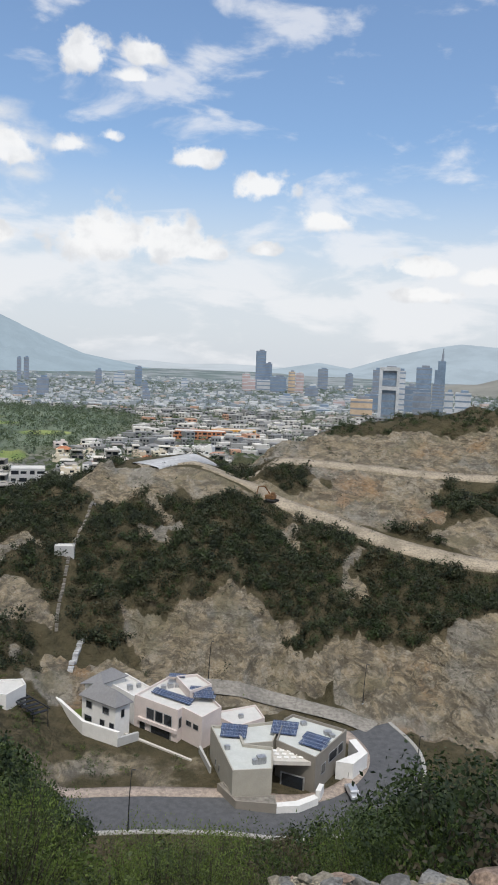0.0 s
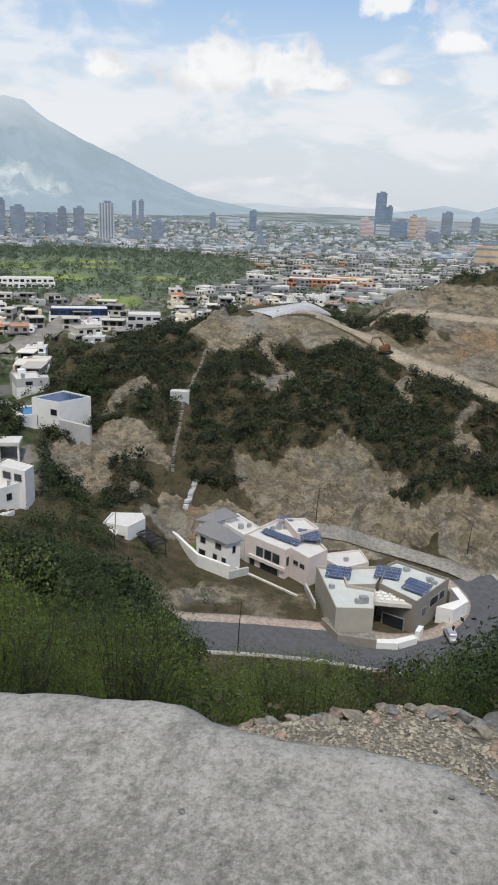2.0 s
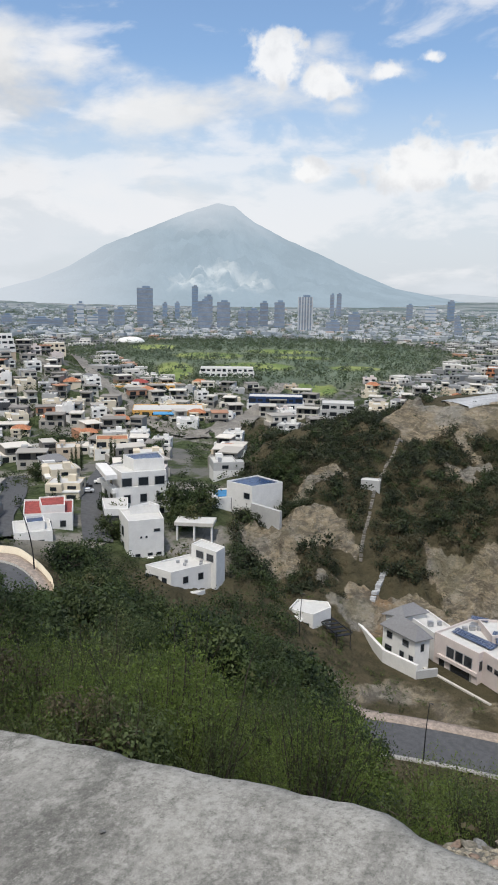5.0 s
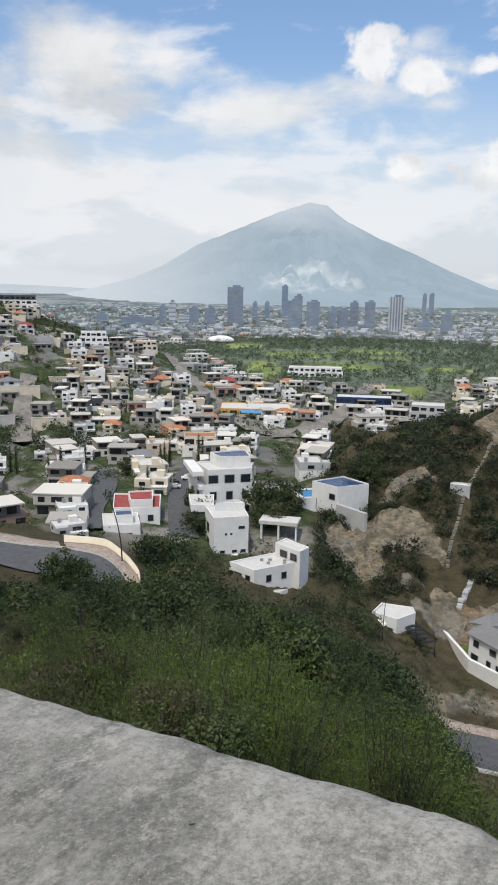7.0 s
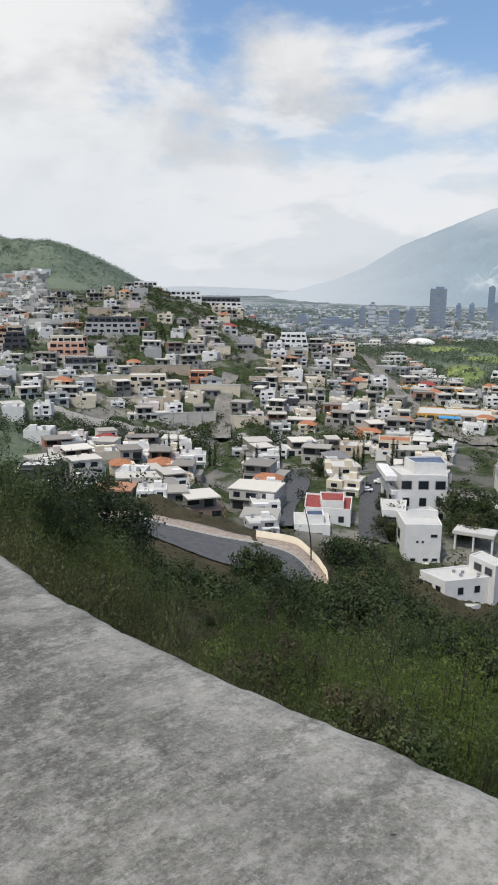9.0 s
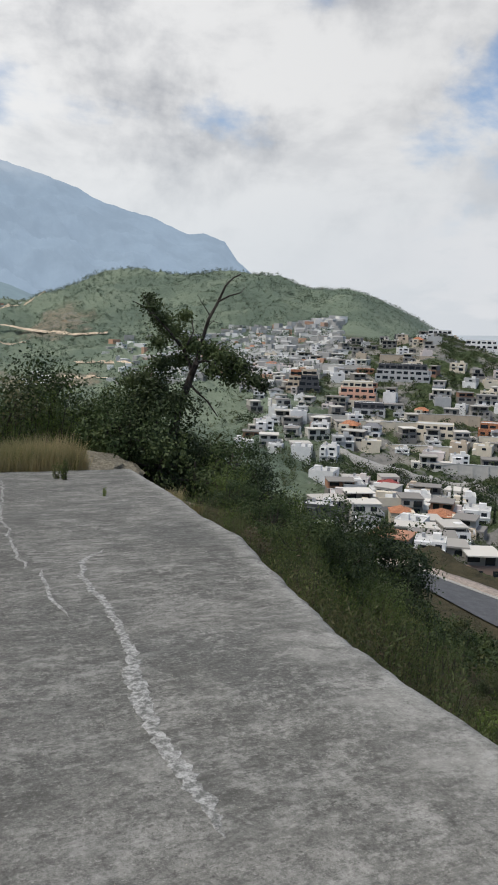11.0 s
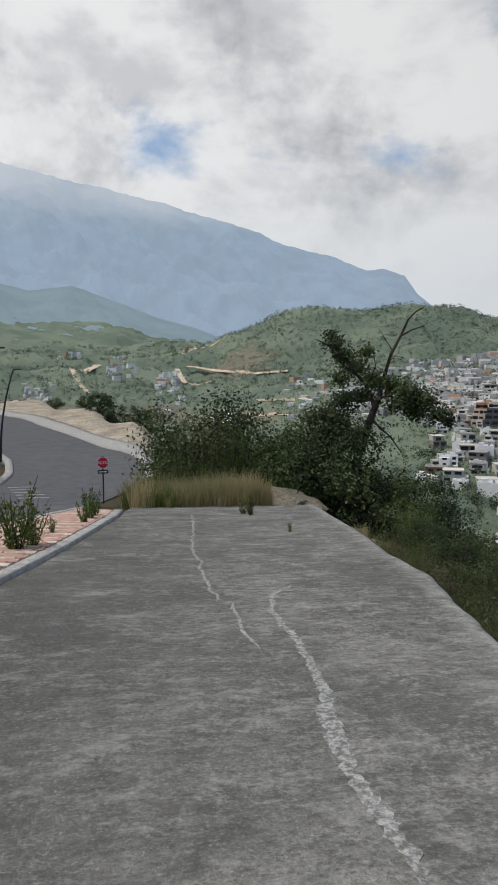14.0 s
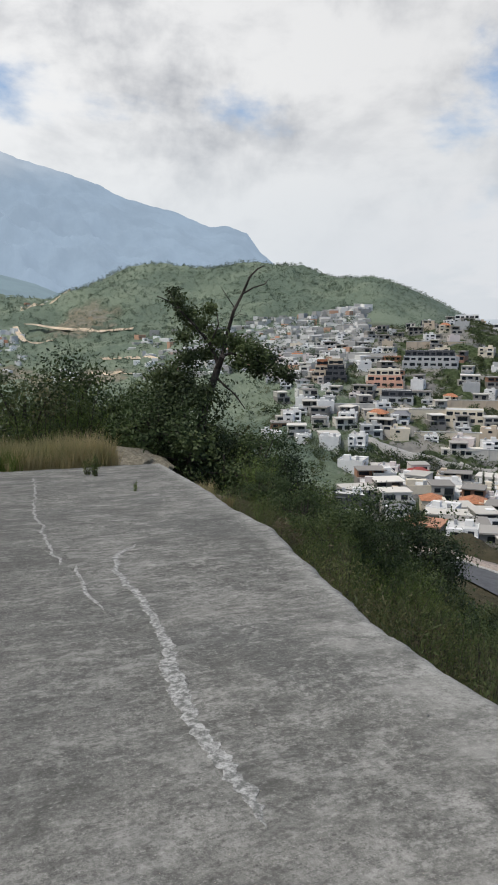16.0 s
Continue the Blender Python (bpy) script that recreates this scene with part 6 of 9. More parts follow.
def pattern(seed, wall, roof, storeys, w, d, tiled=None, dark_base=False, second=None):
    """Meshes of a house with its front towards -y, its base at the origin."""
    r = random.Random(seed)
    H = storeys * 3.1
    back = d * r.uniform(0.1, 0.35)
    wing = w * r.uniform(0.35, 0.6)
    parts = []

    def keep(name, bm, material):
        me = bpy.data.meshes.new(name)
        bm.to_mesh(me)
        bm.free()
        me.materials.append(material)
        parts.append((name, me, None))

    keep("wall", boxed((-w / 2, -d / 2, -5, w / 2, d / 2, 3.1)), wall if not dark_base else GREYW)
    keep("upper_wall", boxed((-w / 2, -d / 2 + back, 3.1, w / 2, d / 2, H - 0.6), (-w / 2, -d / 2 - 0.6, 3.1, -w / 2 + wing, -d / 2 + back, H - 1.2 * (storeys > 2))), second or wall)
    bm = bmesh.new()
    if tiled:
        x0, x1, y0, y1 = -w / 2 - 0.5, w / 2 + 0.5, -d / 2 - 0.5, d / 2 + 0.5
        z, rise = H - 0.6, min(w, d) * 0.22
        lo = [bm.verts.new(p) for p in ((x0, y0, z), (x1, y0, z), (x1, y1, z), (x0, y1, z))]
        hi = [bm.verts.new((x0 + (x1 - x0) * f, (y0 + y1) / 2, z + rise)) for f in (0.32, 0.68)]
        for f in ((lo[0], lo[1], hi[1], hi[0]), (lo[1], lo[2], hi[1]), (lo[2], lo[3], hi[0], hi[1]), (lo[3], lo[0], hi[0]), lo[::-1]):
            bm.faces.new(f)
        keep("roof", bm, tiled)
    else:
        parapet(bm, [(-w / 2, -d / 2 + back), (w / 2, -d / 2 + back), (w / 2, d / 2), (-w / 2, d / 2)], H - 0.6, H)
        keep("parapet", bm, second or wall)
        keep("roof", boxed((-w / 2 + 0.25, -d / 2 + back + 0.25, H - 0.596, w / 2 - 0.25, d / 2 - 0.25, H - 0.54)), roof)
        keep("stair_head", boxed((w * 0.05, d * 0.1, H - 0.54, w * 0.05 + 3.0, d * 0.1 + 2.6, H + 1.7)), wall)
    holes = [("garage", w * 0.25, -d / 2, 1.2, w * 0.28, 2.2), ("window", -w * 0.24, -d / 2, 1.6, w * 0.2, 1.3)]
    for s in range(1, storeys):
        z = 3.1 * s + 1.4
        holes.append(("window", -w / 2 + wing / 2, -d / 2 - 0.6, z, wing * r.uniform(0.3, 0.55), r.uniform(1.1, 1.6)))
        holes.append(("window", w / 2 - (w - wing) / 2, -d / 2 + back, z, (w - wing) * r.uniform(0.35, 0.6), r.uniform(1.2, 2.0)))
    for name, x, y, z, sx, sz in holes:
        parts.append((name, U_GLASS, pose(x, y, z) @ Matrix.Diagonal((sx, 0.12, sz, 1))))
    for side in (-1, 1):
        parts.append(("window", U_GLASS, pose(side * w / 2, d * 0.1, 4.4) @ Matrix.Diagonal((0.12, d * 0.22, 1.3, 1))))
    if not tiled:
        parts.append(("balcony", U_WHITE, pose(w / 2 - (w - wing) / 2, -d / 2 + back / 2, 3.35) @ Matrix.Diagonal((w - wing, back + 0.5, 0.5, 1))))
        parts.append(("water_tank", U_GALV, pose(-w * 0.25, d * 0.25, H + 0.4) @ Matrix.Diagonal((1.2, 1.2, 1.6, 1))))
    return parts


PATTERNS = (
    (pattern(1, WHITE, ROOFTOP, 2, 11, 11), "white two-storey flat-roofed house with dark windows"),
    (pattern(2, WHITE, ROOFTOP, 3, 11, 10), "white three-storey flat-roofed house with balconies"),
    (pattern(3, CREAM, ROOFTOP, 2, 12, 11), "cream two-storey flat-roofed house"),
    (pattern(4, WHITE, ROOFTOP, 3, 10, 11, dark_base=True), "white house on a grey ground floor"),
    (pattern(5, GREYW, ROOFTOP, 2, 12, 10), "grey modern two-storey flat-roofed house"),
    (pattern(6, CREAM, ROOFTOP, 2, 11, 11, tiled=TERRA), "cream house with a terracotta tiled roof"),
    (pattern(7, WHITE, ROOFTOP, 2, 12, 11, second=GREYW), "white and grey two-storey house"),
    (pattern(8, TAN, ROOFTOP, 2, 12, 10), "tan two-storey flat-roofed house"),
    (pattern(9, WHITE, ROOFTOP, 3, 13, 11, second=CHARCOAL), "white house with a dark grey upper storey"),
    (pattern(10, WHITE, ROOFTOP, 2, 10, 12, tiled=GREYROOF), "white house with a grey tiled roof"),
    (pattern(11, PINKISH, ROOFTOP, 2, 11, 11), "pale pinkish two-storey house"),
    (pattern(12, WHITE, ROOFTOP, 2, 11, 10, tiled=REDROOF), "white house with a red tiled roof"),
)


def town_house(i, x, y, z, turn, scale, group):
    parts, label = PATTERNS[i]
    ob = thing("house", pose(x, y, z, rz=turn) @ Matrix.Diagonal((scale, scale, scale, 1)), label, "house", group)
    for name, me, m in parts:
        share(name, me, ob, m)
    return ob


SPECIAL = ((28, 150, 4), (30.8, 195, 5.5), (31, 172, 4.5), (34, 185, 3.0), (23.5, 198, 3.4), (38.2, 185, 4.2))
rng = random.Random(404)
HILL_SCRUB = ((49.5, 585, 2.6, 60), (55.8, 520, 0.9, 60), (43.5, 560, 2.0, 26), (38.5, 575, 1.8, 26), (50.6, 490, 1.0, 30), (53.6, 455, 1.0, 25), (45.3, 470, 0.9, 22), (57, 420, 1.0, 16), (60.5, 500, 1.1, 70), (49.5, 415, 3, 14), (46, 345, 4, 12))
TOWN_TREES = []


def taken(t, rr):
    """Whether a street, a scrub patch or a house of its own stands there."""
    if any(abs(t - a) < c + 0.4 and abs(rr - b) < 16 for a, b, c in SPECIAL) or any(math.hypot((t - a) / c, (rr - b) / d) < 1 for a, b, c, d in HILL_SCRUB):
        return True
    if rr < 440 and abs(t - np.interp(rr, (322, 430), (46.3, 45.6))) < 1.2:
        return True
    if rr < 640 and (abs(t - np.interp(rr, (300, 330, 410, 500, 620), (27.6, 29.5, 32, 34.5, 36))) < 900 / rr * 0.55 or abs(t - np.interp(rr, (300, 330, 400, 520), (27.6, 24, 21.8, 20.4))) < 900 / rr * 0.55):
        return True
    if 35 < t < 61 and abs(rr - np.interp(t, (35, 47, 61), (298, 320, 352))) < 9:
        return True
    return rr < 270 and (abs(t - 34.6) < 1.6 or abs(t - 40.8) < 1.5)


def street_rows(rows, turn0, turn1, gap, weights, group, skip=0.08, tilt=0.0):
    for r in rows:
        turn = turn0 + rng.uniform(0, 1)
        while turn < turn1:
            rr = r + tilt * (turn - (turn0 + turn1) / 2) + rng.uniform(-4, 4)
            t = turn
            turn += math.degrees(rng.uniform(gap * 0.85, gap * 1.25) / r)
            if taken(t, rr):
                continue
            x, y = polar(t, rr)
            if rng.random() < skip:
                TOWN_TREES.append((x, y))
                continue
            z = float(base_height(np.array([x]), np.array([y]))[0])
            i = rng.choices(range(12), weights)[0]
            town_house(i, float(x), float(y), z - 0.3, t + rng.choice((0, 0, 0, 90, -90, 180)) + rng.uniform(-14, 14), rng.uniform(0.56, 0.88), group)


MIXED = (8, 3, 8, 2, 4, 3, 4, 5, 1, 2, 4, 1)
VALLEY = (8, 2, 4, 1, 1.5, 4, 2, 2, 0.6, 2, 2, 0.3)
street_rows((216, 236, 258, 278), 34, 50, 11.5, VALLEY, "valley town houses")
street_rows((214, 232, 250, 268, 286), 50, 60, 12, VALLEY, "valley town houses", 0.15)
street_rows((164, 182, 200), 42.5, 52, 12, VALLEY, "valley town houses", 0.15)
street_rows((208, 224, 240, 256, 272, 290, 306), 24, 34, 11.5, VALLEY, "valley town houses", 0.12)
street_rows((340, 362, 384, 404, 428, 452, 478), 37, 66, 12.5, MIXED, "hillside houses", 0.2)
street_rows((502, 528, 556, 584, 612, 640), 44, 67, 13.5, MIXED, "hillside houses", 0.28)
street_rows((505, 535), 37, 44, 14, MIXED, "hillside houses", 0.15)
street_rows((318, 340, 362, 386, 412, 440, 470), 29, 37, 13, VALLEY, "plain houses", 0.12)
street_rows((330, 356, 384, 415, 450, 485), 19.5, 28, 14, VALLEY, "plain houses", 0.3)
street_rows((400, 430, 465, 500, 540), 3, 14, 15, VALLEY, "plain houses", 0.15)


def row_houses(name, rows, wall, label, seed):
    """Small stepped houses past counting, one mesh for their walls, one for their dark openings."""
    r = random.Random(seed)
    vs, fs, panes = [], [], []
    for r0, turn0, turn1, gap in rows:
        t = turn0 + r.random()
        while t < turn1:
            d, tt = r0 + r.uniform(-4, 4), t
            t += math.degrees(gap * r.uniform(0.75, 1.5) / r0)
            if taken(tt, d) or r.random() < 0.16:
                continue
            x, y = polar(tt, d)
            z = slope_z(x, y)
            a = radians(tt + r.uniform(-22, 22))
            c, sn = math.cos(a), math.sin(a)
            w, dp = r.uniform(7, 13), r.uniform(6, 9)
            blocks = [(-w / 2, w / 2, -dp / 2, dp / 2, -3.5, 2.9)]
            if r.random() < 0.75:
                u0, u1 = sorted(((-w / 2, r.uniform(0.1, 0.5) * w), (r.uniform(-0.4, 0.0) * w, w / 2))[r.random() < 0.5])
                blocks.append((u0, u1, -dp / 2 + r.choice((-0.7, 0.8, 1.8)), dp / 2, 2.9, 5.6))
                blocks.append((u0 - 0.25, u1 + 0.25, -dp / 2 - 0.9, dp / 2 + 0.2, 5.6, 5.9))
            else:
                blocks.append((-w / 2 - 0.2, w / 2 + 0.2, -dp / 2 - 0.6, dp / 2, 2.9, 3.3))
            for u0, u1, v0, v1, z0, z1 in blocks:
                n = len(vs)
                for zz in (z0, z1):
                    vs += [(x + u * c - v * sn, y + u * sn + v * c, z + zz) for u, v in ((u0, v0), (u1, v0), (u1, v1), (u0, v1))]
                fs += [(n, n + 1, n + 5, n + 4), (n + 1, n + 2, n + 6, n + 5), (n + 2, n + 3, n + 7, n + 6), (n + 3, n, n + 4, n + 7), (n + 4, n + 5, n + 6, n + 7)]
                if z1 - z0 < 1:
                    continue
                k = max(1, int((u1 - u0) / 3.4))
                for m in range(k):
                    mid, hw = u0 + (u1 - u0) * (m + 0.5) / k, (u1 - u0) / k * r.uniform(0.2, 0.42)
                    lo, hi = z1 - r.choice((2.6, 2.0, 1.9)), z1 - 0.6
                    panes.append([(x + u * c - (v0 - 0.05) * sn, y + u * sn + (v0 - 0.05) * c, z + q) for u, q in ((mid - hw, lo), (mid + hw, lo), (mid + hw, hi), (mid - hw, hi))])
    me = bpy.data.meshes.new(name)
    me.from_pydata(vs, [], fs)
    me.materials.append(wall)
    tagged(new(name, me), label, "houses", kind="stuff")
    tagged(new(name + "_windows", quads_mesh(name + "_windows", np.array(panes), GLASS)), "dark windows of " + label, "windows", kind="stuff")


def own_house(turn, r, wall, w, d, storeys, label, roof=ROOFTOP, upper=None, name="house"):
    """A broad house of its own form on the hill, with rows of windows."""
    x, y = polar(turn, r)
    z = float(base_height(np.array([x]), np.array([y]))[0])
    hh = House(float(x), float(y), z, label, name)
    a = radians(turn)
    rt, fw = Vector((math.cos(a), math.sin(a))), Vector((-math.sin(a), math.cos(a)))
    def pt(u, v):
        q = Vector((x, y)) + rt * u + fw * v
        return (q.x, q.y)
    for s in range(storeys):
        in_ = s * 0.9
        mat_ = upper if (upper and s == storeys - 1) else wall
        hh.block([pt(-w / 2 + in_, -d / 2 + in_ * 1.6), pt(w / 2 - in_, -d / 2 + in_ * 1.6), pt(w / 2 - in_, d / 2), pt(-w / 2 + in_, d / 2)], z + s * 3.3 - (6 if s == 0 else 0), z + (s + 1) * 3.3, mat_, roof if s == storeys - 1 else ROOFTOP, 0.4)
        n = max(2, int(w / 4))
        for k in range(n):
            hh.window(pt(-w / 2 + in_, -d / 2 + in_ * 1.6), pt(w / 2 - in_, -d / 2 + in_ * 1.6), (k + 0.5) / n, z + s * 3.3 + 1.75, w / n * (0.5, 0.78, 0.62)[(s + k) % 3], (1.3, 1.9)[(s + k) % 2], framed=False)
    return hh, pt, z


def retaining_wall(turn, r, long, tall, material, label):
    """A plastered terrace wall across the slope, with a cap and piers."""
    x, y = polar(turn, r)
    z = float(base_height(np.array([x]), np.array([y]))[0])
    ob = thing("retaining_wall", pose(float(x), float(y), z, rz=turn + rng.uniform(-9, 9)), label, "wall", "terrace walls")
    part("wall", boxed((-long / 2, -0.3, -4, long / 2, 0.3, tall)), material, ob)
    part("cap", boxed((-long / 2 - 0.15, -0.45, tall, long / 2 + 0.15, 0.45, tall + 0.25)), ROOFTOP, ob)
    for k in range(int(long / 6) + 1):
        u = -long / 2 + 0.5 + k * (long - 1) / int(long / 6)
        part("pier", boxed((u - 0.4, -0.7, -4, u + 0.4, -0.3, tall - 0.3)), material, ob)
    return ob


for turn, r, long, tall, mat_, words in ((43.5, 350, 26, 4, CREAM, "cream plastered terrace wall on the hillside"), (49.5, 352, 34, 4.5, BEIGE, "grey-beige terrace wall on the hillside"), (53, 372, 30, 4, CREAM, "cream plastered terrace wall on the hillside"), (46.8, 394, 26, 5, CREAM, "cream plastered terrace wall on the hillside"), (51.2, 424, 38, 4, TAN, "tan terrace wall below hillside gardens"), (55.2, 400, 30, 5, CREAM, "cream plastered terrace wall on the hillside"), (42.5, 420, 26, 4, TAN, "tan terrace wall below hillside gardens"), (59.5, 405, 30, 4, BEIGE, "grey-beige terrace wall on the hillside"), (47.5, 470, 30, 4, CREAM, "cream plastered terrace wall on the hillside"), (54, 545, 40, 4, TAN, "tan terrace wall below hillside gardens"), (41.5, 490, 28, 4, TAN, "tan terrace wall below hillside gardens"), (58.6, 520, 34, 4, BEIGE, "grey-beige terrace wall on the hillside")):
    retaining_wall(turn, r, long, tall, mat_, words)
own_house(57.6, 452, SALMON, 21, 14, 3, "salmon pink villa above a cream retaining wall", upper=CREAM)
own_house(57.9, 436, CREAM, 25, 3, 1, "long cream plastered retaining wall", name="retaining_wall")
own_house(56.7, 425, GREYW, 18, 10, 2, "unfinished grey concrete villa", upper=CHARCOAL)
own_house(54.4, 500, GREYW, 34, 14, 3, "long grey apartment terraces on the hillside", upper=CHARCOAL)
own_house(41.0, 520, WHITE, 20, 14, 3, "tall white modern house on a spur", upper=WHITE)
own_house(49.0, 600, WHITE, 24, 12, 2, "white clinic-like block on the ridge")
own_house(51.9, 640, WHITE, 20, 10, 2, "white house on the ridge line")
own_house(46.4, 618, WHITE, 34, 12, 3, "white and grey block on the ridge shoulder", upper=CHARCOAL)
own_house(62.2, 480, TAN, 12, 12, 4, "ochre apartment block with a dark base", upper=TERRA)
own_house(61.2, 476, CHARCOAL, 14, 12, 4, "dark apartment block with tan terraces", upper=TAN)
own_house(37.2, 566, CREAM, 16, 12, 2, "cream house on the spur's nose")
own_house(51.8, 400, CREAM, 20, 12, 2, "cream stepped apartment house on the slope")
own_house(47.8, 410, TERRA, 14, 10, 2, "terracotta villa with arches", upper=TERRA)
own_house(33.2, 272, CREAM, 13, 10, 2, "cream house with a red tiled roof", roof=TERRA)
own_house(20.9, 402, WHITE, 30, 14, 2, "white and blue college building", roof=ROOFTOP, upper=CELLS)
own_house(29.0, 372, OCHRE, 34, 20, 1, "low orange school building with pale flat roof")
own_house(30.8, 470, OCHRE, 46, 14, 1, "long low ochre sports hall")
own_house(24.6, 560, WHITE, 40, 12, 2, "long white office block by the trees")
own_house(11.0, 345, WHITE, 31, 14, 2, "long white warehouse behind the hill crest")
own_house(9.0, 352, WHITE, 18, 12, 1, "low white annex of the warehouse")
own_house(16.2, 388, GREYW, 18, 14, 2, "grey pavilion with a white vaulted roof")
own_house(3.7, 640, TERRA, 44, 20, 2, "red-brown flat-roofed public building")
own_house(1.2, 660, OCHRE, 40, 14, 2, "yellow-ochre office block with flat roof")
x, y = polar(29.3, 350)
aw = new("shade_canopy", unit("shade_canopy", AWNING))
aw.matrix_basis = pose(float(x), float(y), ground_z(x, y) + 3, rz=30) @ Matrix.Diagonal((10, 7, 0.4, 1))
tagged(aw, "bright blue shade cloth over a yard", "canopy")

# ---- far town, towers, mountains ----
def town_walls(name, light, dark, tile):
    m = Mat(name)
    r = m.rand(True)
    c = m.mix(m.ramp(r, 0.0, 0.8), light, dark)
    return m.done(m.mix(m.ramp(r, 0.94, 0.96), c, tile), 0.9)


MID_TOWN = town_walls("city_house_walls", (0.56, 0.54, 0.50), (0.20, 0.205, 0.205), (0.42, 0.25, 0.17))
# distant walls are bluer and flatter: the haze is put into their colour
FAR_TOWN = town_walls("haze_tinted_house_walls", (0.55, 0.56, 0.565), (0.22, 0.255, 0.28), (0.46, 0.38, 0.33))

VILLA = town_walls("white_villa_walls", (0.66, 0.645, 0.61), (0.30, 0.295, 0.28), (0.45, 0.27, 0.18))

BRIGHT = town_walls("bright_villa_walls", (0.80, 0.79, 0.76), (0.50, 0.49, 0.47), (0.50, 0.26, 0.17))


def block_stuff(name, spots, material, label, seed, panes=None):
    """Plain low houses far off, past counting, in one mesh: walls, flat roofs and a dark front opening."""
    r = np.random.RandomState(seed)
    vs, fs = [], []
    for t, d, s in spots:
        x, y = polar(t, d)
        z = float(base_height(np.array([x]), np.array([y]))[0]) + 0.2
        w, dd, h = s * r.uniform(6, 15), s * r.uniform(6, 11), s * r.choice((2.9, 3.2, 3.4, 5.8))
        a = radians(t + r.uniform(-40, 40))
        c, sn = math.cos(a), math.sin(a)
        n = len(vs)
        for zz in (z - 4, z + h):
            vs += [(x + u * c - v * sn, y + u * sn + v * c, zz) for u, v in ((-w / 2, -dd / 2), (w / 2, -dd / 2), (w / 2, dd / 2), (-w / 2, dd / 2))]
        fs += [(n, n + 1, n + 5, n + 4), (n + 1, n + 2, n + 6, n + 5), (n + 2, n + 3, n + 7, n + 6), (n + 3, n, n + 4, n + 7), (n + 4, n + 5, n + 6, n + 7)]
        if panes is not None:
            for face in range(2):
                n_w = r.randint(2, 4)
                for k in range(n_w):
                    for zz in (z + h * 0.28, z + h * 0.72)[: 1 + (h > 5)]:
                        f = (k + 0.5) / n_w
                        hw, hh = (w if face == 0 else dd) / n_w * 0.27, 0.65 * s
                        q = []
                        for du, dz in ((-hw, -hh), (hw, -hh), (hw, hh), (-hw, hh)):
                            u, v = ((f - 0.5) * w + du, -dd / 2 - 0.06) if face == 0 else ((w / 2 + 0.06) * (1 if sn > 0 else -1), (f - 0.5) * dd + du)
                            q.append((x + u * c - v * sn, y + u * sn + v * c, zz + dz))
                        panes.append(q)
    me = bpy.data.meshes.new(name)
    me.from_pydata(vs, [], fs)
    me.materials.append(material)
    tagged(new(name, me), label, "houses", kind="stuff")


def far_houses():
    r = np.random.RandomState(8)
    near, far, hillside = [], [], []
    for _ in range(7000):
        t, d = r.uniform(-22, 46), math.exp(r.uniform(math.log(520), math.log(3300)))
        if math.hypot((t - 21) / 12.5, (d - 800) / 320) < 1.05 or (d < 900 and t > 34):
            continue
        if d < 1150:
            if r.rand() < 0.6:
                near.append((t, d, r.uniform(0.8, 1.2)))
        else:
            far.append((t, d, r.uniform(0.8, 1.25)))
    for _ in range(1100):
        t, d = r.uniform(59, 77), r.uniform(500, 900)
        if (560 > d and t > 66) or r.rand() < (t - 60) / 17:
            continue
        hillside.append((t, d, 0.8))
    villas = []
    for _ in range(5200):
        t, d = r.uniform(62, 102), math.exp(r.uniform(math.log(620), math.log(1750)))
        if math.sin(t * 1.3 + d * 0.005) + math.sin(t * 0.7 - d * 0.009) + 0.8 * math.exp(-(((t - 86) / 5) ** 2 + ((d - 1150) / 260) ** 2)) > 1.0 and not (t < 82 and d > 850):
            if r.rand() < 0.42:
                villas.append((t, d, r.uniform(0.4, 0.75)))
    block_stuff("hillside_houses", hillside, VILLA, "white houses packed on the far hillside", 4)
    block_stuff("valley_villas", villas, BRIGHT, "white villas scattered over the far valley", 3)
    panes = []
    block_stuff("city_houses", near, MID_TOWN, "pale dense low houses of the city", 1, panes)
    tagged(new("city_windows", quads_mesh("city_windows", np.array(panes), GLASS)), "small dark windows of the city houses", "windows", kind="stuff")
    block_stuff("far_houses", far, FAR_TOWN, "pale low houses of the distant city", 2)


far_houses()
SMALL = town_walls("small_house_walls", (0.62, 0.585, 0.52), (0.22, 0.205, 0.185), (0.36, 0.19, 0.12))
row_houses("hill_row_houses", [(q, 37, 66, 12.5) for q in (352, 373, 394, 416, 440, 466, 490)] + [(q, 45, 67, 14) for q in (515, 542, 570, 598, 626)] + [(520, 37, 44, 14), (545, 37, 43, 14)], SMALL, "small white and grey houses packed on the hillside", 61)
row_houses("valley_row_houses", [(q, 34, 60, 12) for q in (226, 246, 268, 288)] + [(q, 43, 56, 12) for q in (174, 191, 208)] + [(q, 24, 34, 11.5) for q in (216, 232, 248, 264, 281, 298)], SMALL, "small white town houses on the valley floor", 62)
row_houses("plain_row_houses", [(q, 28, 37, 12) for q in (329, 351, 374, 399, 426, 455, 486)] + [(q, 18, 28, 13) for q in (343, 370, 400, 432, 468)] + [(q, 2, 14, 14) for q in (415, 448, 482, 520)], SMALL, "low pale houses of the walled estates", 63)

